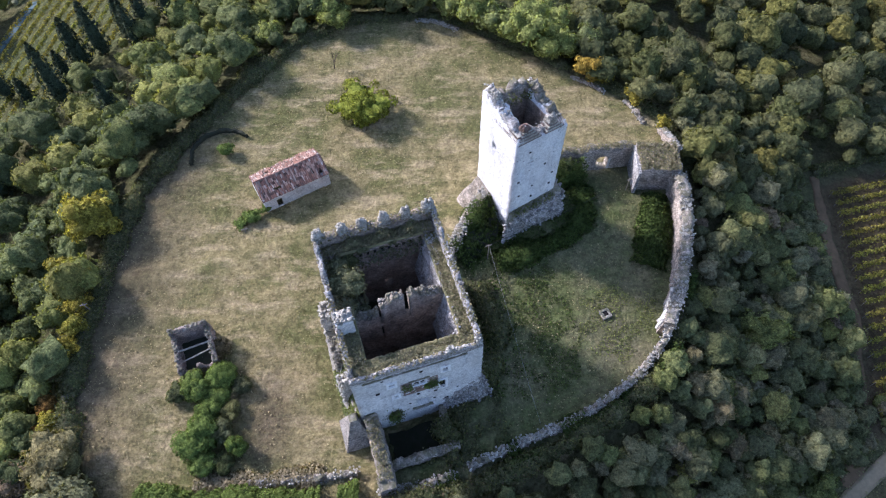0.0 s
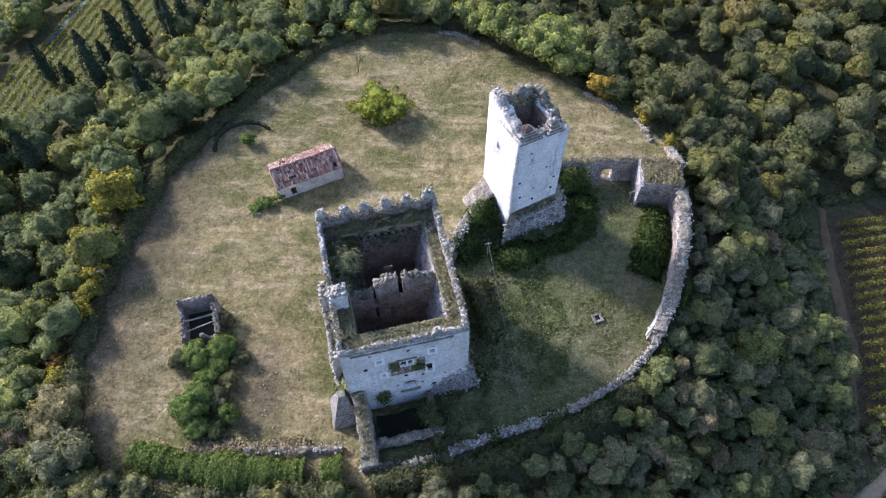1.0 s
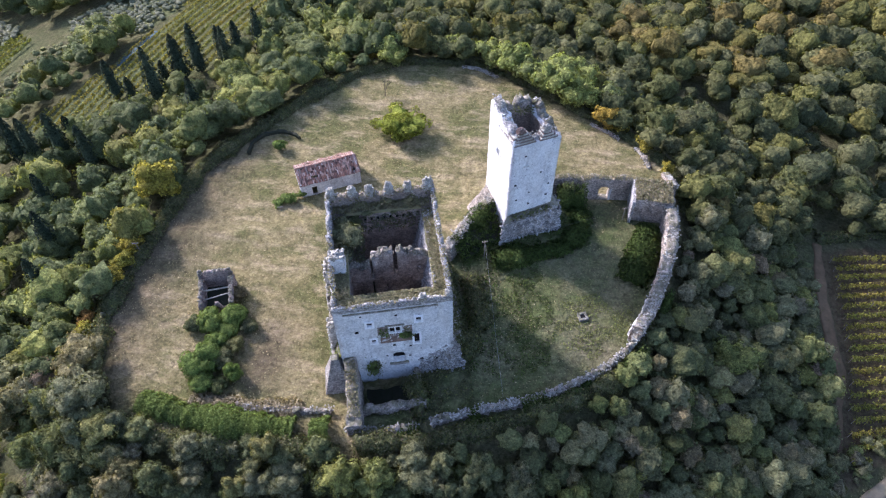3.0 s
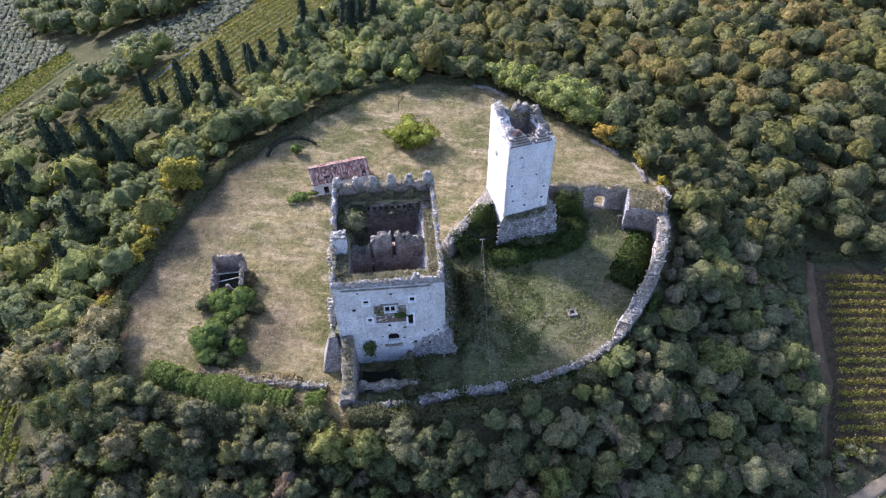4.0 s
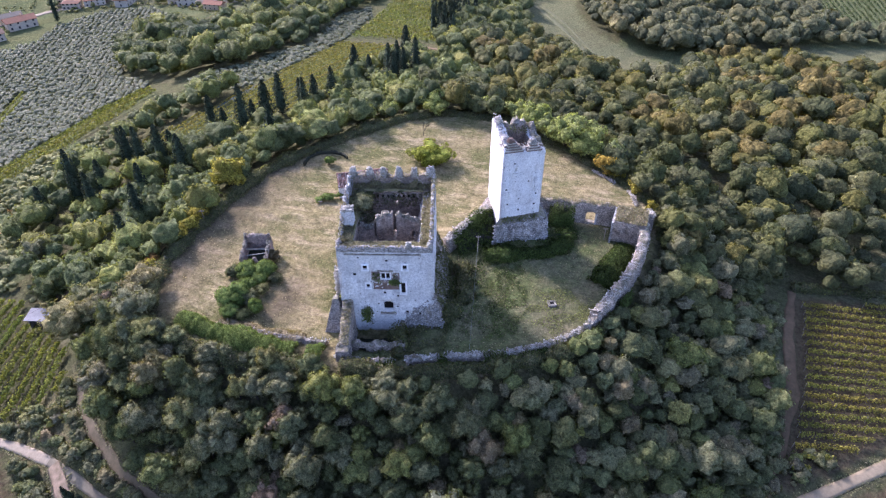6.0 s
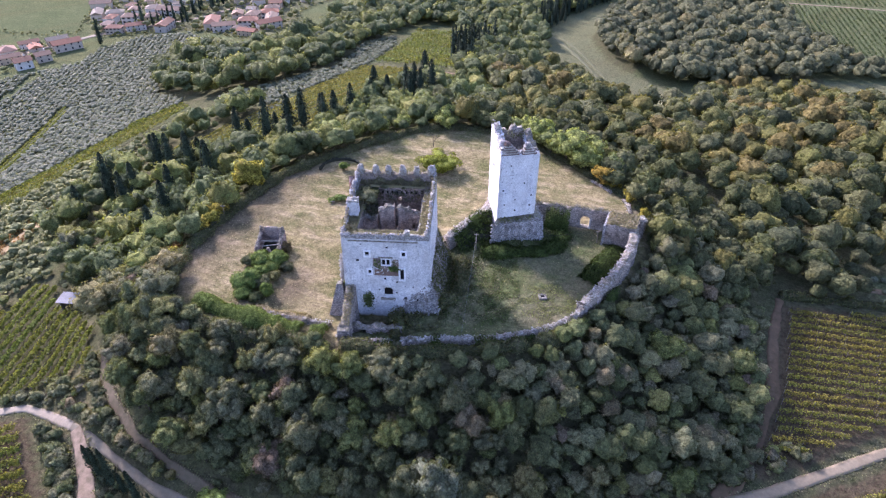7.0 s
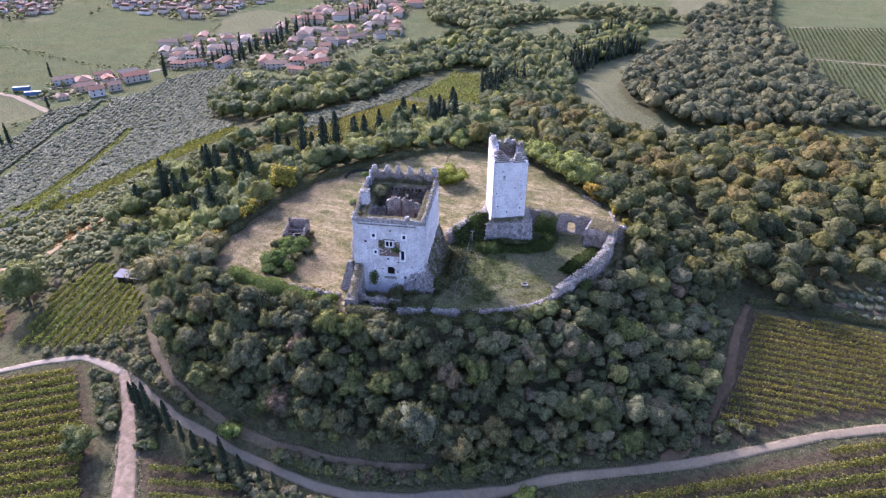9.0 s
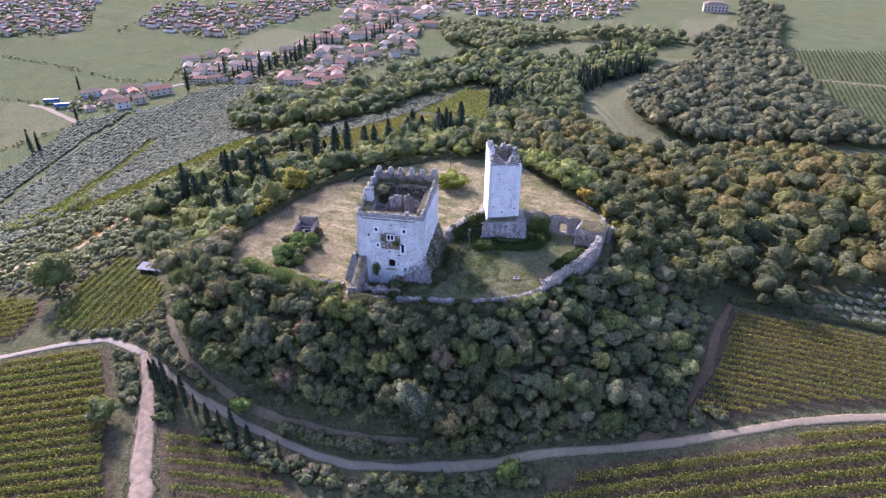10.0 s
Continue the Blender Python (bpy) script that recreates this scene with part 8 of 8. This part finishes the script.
def vineyard(poly, angle, pitch, seed, label, per_metre=16, tall=1.5, wide=0.8, leaf=0.42, base_tint=0.45, split=True, shift=0.0, mat=None):
    """Trellised rows across an outline, each a thing of its own where it is near."""
    g = np.random.default_rng(seed)
    a = radians(angle)
    c, s = math.cos(a), math.sin(a)
    P = [(x * c + y * s, -x * s + y * c) for x, y in poly]
    lo, hi = min(q[1] for q in P), max(q[1] for q in P)
    far_v, far_f, far_t, count = [], [], [], 0
    w = lo + pitch * 0.5 + shift
    while w < hi:
        cuts = []
        for i in range(len(P)):
            (ax, ay), (bx_, by_) = P[i], P[(i + 1) % len(P)]
            if (ay > w) != (by_ > w):
                cuts.append(ax + (bx_ - ax) * (w - ay) / (by_ - ay))
        cuts.sort()
        for u0, u1 in zip(cuts[::2], cuts[1::2]):
            if u1 - u0 < 4:
                continue
            u0, u1 = u0 + g.uniform(0.3, 1.2), u1 - g.uniform(0.3, 1.2)
            x0, y0, x1, y1 = u0 * c - w * s, u0 * s + w * c, u1 * c - w * s, u1 * s + w * c
            v, f, t = row_mesh(x0, y0, x1, y1, g, per_metre, tall, wide, leaf, base_tint + g.normal(0, 0.12))
            if split:
                row = thing("vine_row", label, "vine row", "vine rows")
                piece("foliage", raw_mesh("foliage", v, f, LEAF_VINE, t), row)
                for k in range(int((u1 - u0) / 6) + 1):
                    q = min(u0 + k * 6.0, u1)
                    x, y = q * c - w * s, q * s + w * c
                    piece("post", POST, row, "", pose(x, y, level(x, y)))
            else:
                far_v.append(v)
                far_f.append(f + count)
                far_t.append(t)
                count += len(v)
        w += pitch
    if not split:
        single("vineyard", raw_mesh("vineyard", np.concatenate(far_v), np.concatenate(far_f), mat or LEAF_VINE, np.concatenate(far_t)), label, "vineyard", "", "stuff")


vineyard(VINE_EAST, 17, 2.1, 501, "trellised vine row with yellowing autumn leaves", 34, leaf=0.40, wide=0.75, base_tint=0.62)
vineyard(VINE_SOUTH_EAST, 37.5, 3.1, 502, "trellised vine row turning yellow beside the road", 50, leaf=0.46, wide=1.25, base_tint=0.6)
vineyard(VINE_WEST, 33, 2.7, 503, "trellised vine row with yellow-green leaves", 55, leaf=0.5, wide=1.2, base_tint=0.45)
vineyard(VINE_SLOPE, 104, 2.9, 504, "green vine row running up the slope", 60, leaf=0.48, wide=1.05, base_tint=0.22)
vineyard(VINE_CORNER, 35, 2.7, 505, "yellow-green vine row in a small corner plot", 40, leaf=0.5, wide=1.1, base_tint=0.35)
vineyard(VINE_SOUTH, 20, 2.7, 506, "thin green vine row below the cypresses", 38, base_tint=0.35, wide=0.8)
vineyard(VINE_YELLOW, 88, 3.0, 507, "golden-green vineyard in narrow rows", 16, leaf=0.55, tall=1.7, wide=0.5, base_tint=0.62, split=False)
vineyard(VINE_STRIP, 85, 3.4, 508, "narrow green vineyard strip among olive trees", 18, leaf=0.6, tall=1.7, wide=0.7, base_tint=0.4, split=False)
vineyard(VINE_LANE, 120.5, 3.2, 513, "three vine rows between olive groves", 16, leaf=0.6, tall=1.7, wide=0.7, base_tint=0.25, split=False)
vineyard(VINE_FAR, 146, 3.4, 509, "bright green vineyard on the far slope", 5, leaf=1.1, wide=1.0, base_tint=0.3, split=False)
for i, (k, a) in enumerate((("right_near", 97), ("right_mid", 97))):
    vineyard(FIELDS[k][0], a, 3.6, 510 + i, "far vineyard in fine straight rows", 3.2, leaf=1.3, wide=0.6, tall=1.4, base_tint=0.4, split=False, mat=LEAF_FIELD)

# ---- shed, town and far houses ----
shed = thing("shed", "long low open shed with a pale sheet roof beside the vines", "shed", m=pose(-83.0, 23.4, level(-83.0, 23.4), 0, 0, 17))
part("wall", box_bm(-3.6, 1.1, -1.0, 3.6, 1.3, 1.9, 0.03), WOOD, shed, "grey plank rear wall")
part("wall", box_bm(-3.6, -1.2, -1.0, -3.4, 1.1, 1.8, 0.03), WOOD, shed)
for x in (-3.5, -1.2, 1.2, 3.5):
    part("post", box_bm(x - 0.07, -1.4, -1.0, x + 0.07, -1.26, 1.75, 0.01), WOOD, shed)
for i, (x0, x1) in enumerate(((-4.1, 1.9), (2.0, 4.0))):
    bm = bmesh.new()
    n = int((x1 - x0) / 0.2)
    rows_ = [[bm.verts.new((x0 + (x1 - x0) * k / n, y, z + 0.045 * (k % 2))) for k in range(n + 1)] for y, z in ((-1.8, 1.82 - 0.12 * i), (1.7, 2.12 - 0.12 * i), (1.7, 2.04 - 0.12 * i), (-1.8, 1.74 - 0.12 * i))]
    for j in range(4):
        for k in range(n):
            bm.faces.new((rows_[j][k], rows_[j][k + 1], rows_[(j + 1) % 4][k + 1], rows_[(j + 1) % 4][k]))
    part("roof_sheet", bm, SHEET, shed, "pale corrugated roof sheet")


def house_template(w, d, h, hip, storeys, cols, wing=0.0):
    """Meshes of one town house: rendered walls, an overhanging tiled roof, chimney, windows and a door."""
    bm = box_bm(-w / 2, -d / 2, -1.0, w / 2, d / 2, h)
    walls = bpy.data.meshes.new("wall")
    bm.to_mesh(walls)
    bm.free()
    walls.materials.append(TOWN_WALL)
    o, rise = 0.55, d * 0.24
    e = w / 2 - d / 2 * 0.9 if hip else w / 2 + o
    V = [(-w / 2 - o, -d / 2 - o, h), (w / 2 + o, -d / 2 - o, h), (w / 2 + o, d / 2 + o, h), (-w / 2 - o, d / 2 + o, h)]
    V += [(x, y, z - 0.22) for x, y, z in V] + [(-e, 0, h + rise), (e, 0, h + rise)]
    bm = bmesh.new()
    vs = [bm.verts.new(p) for p in V]
    for q in ((0, 1, 9, 8), (2, 3, 8, 9), (1, 2, 9), (3, 0, 8), (4, 5, 1, 0), (5, 6, 2, 1), (6, 7, 3, 2), (7, 4, 0, 3), (7, 6, 5, 4)):
        bm.faces.new([vs[k] for k in q])
    roof = bpy.data.meshes.new("roof")
    bm.to_mesh(roof)
    bm.free()
    roof.materials.append(TOWN_ROOF)
    windows = []
    for s in range(storeys):
        for c in range(cols):
            x = -w / 2 + (c + 0.5) * w / cols
            z = 1.0 + s * 3.0
            windows.append((x, -d / 2, z, 0))
            windows.append((x, d / 2, z, 180))
        windows.append((w / 2, 0, 1.0 + s * 3.0, 90))
        windows.append((-w / 2, 0, 1.0 + s * 3.0, -90))
    return walls, roof, windows


WINDOW = bpy.data.meshes.new("window")
bm = box_bm(-0.55, -0.04, 0, 0.55, 0.06, 1.5)
bm.to_mesh(WINDOW)
bm.free()
WINDOW.materials.append(GLASS_DARK)
SHUTTER = bpy.data.meshes.new("shutter")
bm = box_bm(-0.26, -0.08, 0, 0.26, -0.01, 1.5)
bm.to_mesh(SHUTTER)
bm.free()
SHUTTER.materials.append(varied_material("shutter_paint", [(0, (0.08, 0.12, 0.07)), (0.5, (0.16, 0.10, 0.06)), (1, (0.24, 0.20, 0.15))]))
CHIMNEY = bpy.data.meshes.new("chimney")
bm = box_bm(-0.35, -0.35, 0, 0.35, 0.35, 1.5, 0.04)
bm.to_mesh(CHIMNEY)
bm.free()
CHIMNEY.materials.append(TOWN_WALL)
TEMPLATES = [house_template(*a) for a in ((12, 9, 5.6, True, 2, 3), (10, 8.5, 5.4, False, 2, 2), (14, 9, 5.6, True, 2, 4), (18, 9, 5.4, False, 2, 4), (11, 10, 3.6, True, 1, 3), (26, 13, 7.0, True, 2, 6))]


def house(x, y, turn, k, label="tile-roofed house with rendered walls in the town", s=1.0, detail=True):
    w, ro, windows = TEMPLATES[k]
    ob = thing("house", label, "house", "town houses", m=pose(x, y, level(x, y), 0, 0, turn) @ Matrix.Diagonal((s, s, s, 1)))
    piece("wall", w, ob)
    r_ob = piece("roof", ro, ob)
    piece("chimney", CHIMNEY, r_ob, "", pose(2.0, 1.2, {4: 4.4, 5: 8.4}.get(k, 7.0)))
    if detail:
        for wx, wy, wz, wt in windows:
            win = piece("window", WINDOW, ob, "", pose(wx, wy, wz, 0, 0, wt))
            if k in (0, 2):
                piece("shutter", SHUTTER, win, "", pose(-0.82, 0, 0))
                piece("shutter", SHUTTER, win, "", pose(0.82, 0, 0))
    return ob


g = np.random.default_rng(600)
AVENUES = [[(-327, 288), (-296, 304)], [(-312, 318), (-309, 350), (-318, 420)]]
placed = []
for quarter in TOWN:
    tx, ty = scatter(quarter, 13.6, 601)
    for x, y in zip(tx, ty):
        if any(inside(q, np.array([x]), np.array([y]))[0] for q, _ in FIELDS.values()) or g.random() < 0.08 or math.sin(x * 0.047) * math.sin(y * 0.053) > 0.5 or any(math.hypot(x - a, y - b) < 11.5 for a, b in placed):
            continue
        if any(line_distance(p, np.array([x]), np.array([y]))[0] < 8 for p in AVENUES):
            continue
        placed.append((x, y))
        k = int(g.choice(6, p=(0.16, 0.24, 0.2, 0.16, 0.12, 0.12)))
        close = math.hypot(x + 200, y - 200) < 175
        house(x, y, 28 + 90 * int(g.integers(2)) + g.normal(0, 9), k, ("tile-roofed house with rendered walls in the town", "tile-roofed house with shuttered windows in the town")[k in (0, 2)], g.uniform(0.65, 0.95), close)
# the farthest roofs, joined
VS, FS, VR, FR, count = [], [], [], [], 0
for seed, poly in enumerate(TOWN_WEST):
    tx, ty = scatter(poly, 16, 602 + seed)
    for x, y in zip(tx, ty):
        if g.random() < 0.3:
            continue
        placed.append((x, y))
        w, d, h = g.uniform(7, 12), g.uniform(6, 8), g.uniform(3.0, 5.0)
        a = radians(28 + 90 * int(g.integers(2)) + g.normal(0, 7))
        z = level(x, y)
        block = CUBE * np.array([w, d, h + 1]) + np.array([0, 0, (h - 1) / 2])
        roof = np.array([(-w / 2 - 0.5, -d / 2 - 0.5, h), (w / 2 + 0.5, -d / 2 - 0.5, h), (w / 2 + 0.5, d / 2 + 0.5, h), (-w / 2 - 0.5, d / 2 + 0.5, h), (-w * 0.3, 0, h + 2.2), (w * 0.3, 0, h + 2.2)])
        turn = np.array([(math.cos(a), math.sin(a), 0), (-math.sin(a), math.cos(a), 0), (0, 0, 1)])
        VS.append(block @ turn + (x, y, z))
        FS.append(CUBE_F + 8 * count)
        VR.append(roof @ turn + (x, y, z))
        FR.append(np.array([(0, 1, 5, 4), (2, 3, 4, 5), (1, 2, 5, 5), (3, 0, 4, 4), (3, 2, 1, 0)]) + 6 * count)
        count += 1
spots, lot = [], np.array(placed)
for seed, poly in enumerate(TOWN + TOWN_WEST):
    x, y = scatter(poly, 7.8, 628 + seed)
    clear = np.hypot(x[:, None] - lot[None, :, 0], y[:, None] - lot[None, :, 1]).min(1) > 4.4
    spots.append(np.column_stack([x, y, height(x, y)])[clear])
spots = np.concatenate(spots)
massed("town_trees", TINY_CROWNS, spots, LEAF_FAR, "garden trees among the town houses", "trees", 1.0 + 1.7 * g.random(len(spots)) ** 2, g.uniform(0.0, 0.55, len(spots)))
# shrubs along the field boundaries
line = np.concatenate([resample(p, 2.2) for p in ([(-542, 245), (-473, 250), (-389, 245), (-357, 261)], [(-357, 263), (-396, 316), (-387, 353)], [(-404, 392), (-387, 353)], [(-431, 173), (-382, 181)], [(-326, 114), (-326, 133), (-329, 164)], [(50, 640), (44, 800)], [(-331, 258), (-312, 277), (-290, 288), (-269, 290), (-244, 282), (-223, 274)], [(-331, 262), (-300, 284), (-269, 296), (-230, 282)], [(-222, 280), (-225, 324), (-246, 366), (-236, 420)], [(-173, 474), (-151, 528), (-109, 575)])])
line = line + g.normal(0, 1.6, line.shape)
massed("boundary_shrubs", TINY_CROWNS, np.column_stack([line, height(line[:, 0], line[:, 1])]), LEAF_FAR, "shrubs along the field boundaries", "shrubs", g.uniform(0.4, 1.0, len(line)), g.uniform(0.1, 0.8, len(line)))
far_town = thing("far_houses", "far huddle of red-roofed houses on the plain", "houses", "", "stuff")
piece("walls", raw_mesh("walls", np.concatenate(VS), np.concatenate(FS), FAR_WALL), far_town)
FR = np.concatenate(FR)
tri = FR[FR[:, 2] == FR[:, 3]][:, :3]
piece("roofs", raw_mesh("roofs", np.concatenate(VR), FR[FR[:, 2] != FR[:, 3]], FAR_ROOF), far_town)
piece("hips", raw_mesh("hips", np.concatenate(VR), tri, FAR_ROOF), far_town)
for x, y, turn, k, size, text in ((-331, 200, 62, 1, 0.9, "white house with a red tile roof by the olive grove"), (-330, 213, 62, 1, 0.8, "ochre house with a red tile roof by the olive grove"), (-334, 234, 62, 3, 0.9, "long red-roofed house by the olive grove"),
                                  (-374, 208, 62, 3, 0.75, "low brown-roofed farm building at the edge of the fields"), (-348, 204, 62, 3, 0.7, "long brown-roofed barn in the farmyard"), (-362, 214, 152, 4, 0.95, "low brown-roofed farm building at the edge of the fields"),
                                  (-361, 229, 62, 3, 0.65, "low brown-roofed farm building at the edge of the fields"), (-347, 222, 152, 1, 0.8, "tile-roofed house with rendered walls by the fields"), (-349, 240, 62, 3, 0.7, "tile-roofed house with rendered walls by the fields"), (-346, 186, 62, 4, 0.6, "small tile-roofed outbuilding beside the farm drive")):
    house(x, y, turn, k, text, size)
yard = np.array([(-352, 176), (-376, 190), (-384, 206), (-372, 226), (-358, 246), (-338, 240), (-326, 214), (-328, 194)])
yx, yy = scatter(yard, 5.5, 640)
clear = np.min([np.hypot(yx - a, yy - b) for a, b in ((-331, 200), (-330, 213), (-334, 234), (-374, 208), (-348, 204), (-362, 214), (-361, 229), (-347, 222), (-349, 240), (-346, 186), (-368, 181))], axis=0) > 6.0
massed("farmyard_trees", TINY_CROWNS, np.column_stack([yx, yy, height(yx, yy)])[clear], LEAF_FAR, "garden trees and shrubs round the farmyard", "trees", g.uniform(0.6, 1.9, int(clear.sum())), g.uniform(0.0, 0.6, int(clear.sum())))
ribbon("road", [(-360, 178), (-356, 194), (-353, 212), (-355, 234), (-344, 250)], 7.0, GRAVEL, "pale gravel yard between the farm buildings", 0.1)
villa = thing("villa", "large pale country house with a long facade beyond the woods", "villa", m=pose(-33, 800, level(-33, 800), 0, 0, 14))
part("wall", box_bm(-14, -7, -1, 14, 7, 8.5, 0.1), TOWN_WALL, villa)
part("roof", lump_bm(-15, -8, 8.5, 15, 8, 11.5, 2, 0.02, 0.5, 9), TOWN_ROOF, villa)
for s in range(2):
    for c in range(7):
        piece("window", WINDOW, villa, "", pose(-12 + c * 4, -7.02, 1.2 + s * 3.4) @ Matrix.Diagonal((1.3, 1, 1.3, 1)))
for i, (x, y, col) in enumerate(((-368, 181, 0), (-384, 184, 1))):
    t = thing("lorry_trailer", "blue covered trailer parked in the farmyard", "trailer", "trailers", m=pose(x, y, level(x, y), 0, 0, 40))
    part("body", box_bm(-5, -1.3, 0.9, 5, 1.3, 3.4, 0.08), plain_material("blue_tarpaulin", (0.09, 0.16, 0.26), (0.07, 0.12, 0.19), 1.0, 0.5), t)
    for wx in (-3.6, 2.4, 3.8):
        for wy in (-1.15, 1.15):
            part("wheel", cylinder_bm(0.5, 0.5, 0.3, 12, -0.15), IRON, t, "", pose(wx, wy, 0.5, 90, 0, 0))

net = thing("netting_strip", "blue-green crop netting lying along the vineyard's edge", "netting")
for i in range(6):
    x, y = -109.0 + 0.25 * i, 122.0 + i * 3.3
    part("net_panel", lump_bm(-1.1, -1.7, -0.1, 1.1, 1.7, 0.28, 3, 0.15, 0.2, 700 + i, 0.9), NETTING, net, "", pose(x, y, level(x, y), 0, 0, -4))
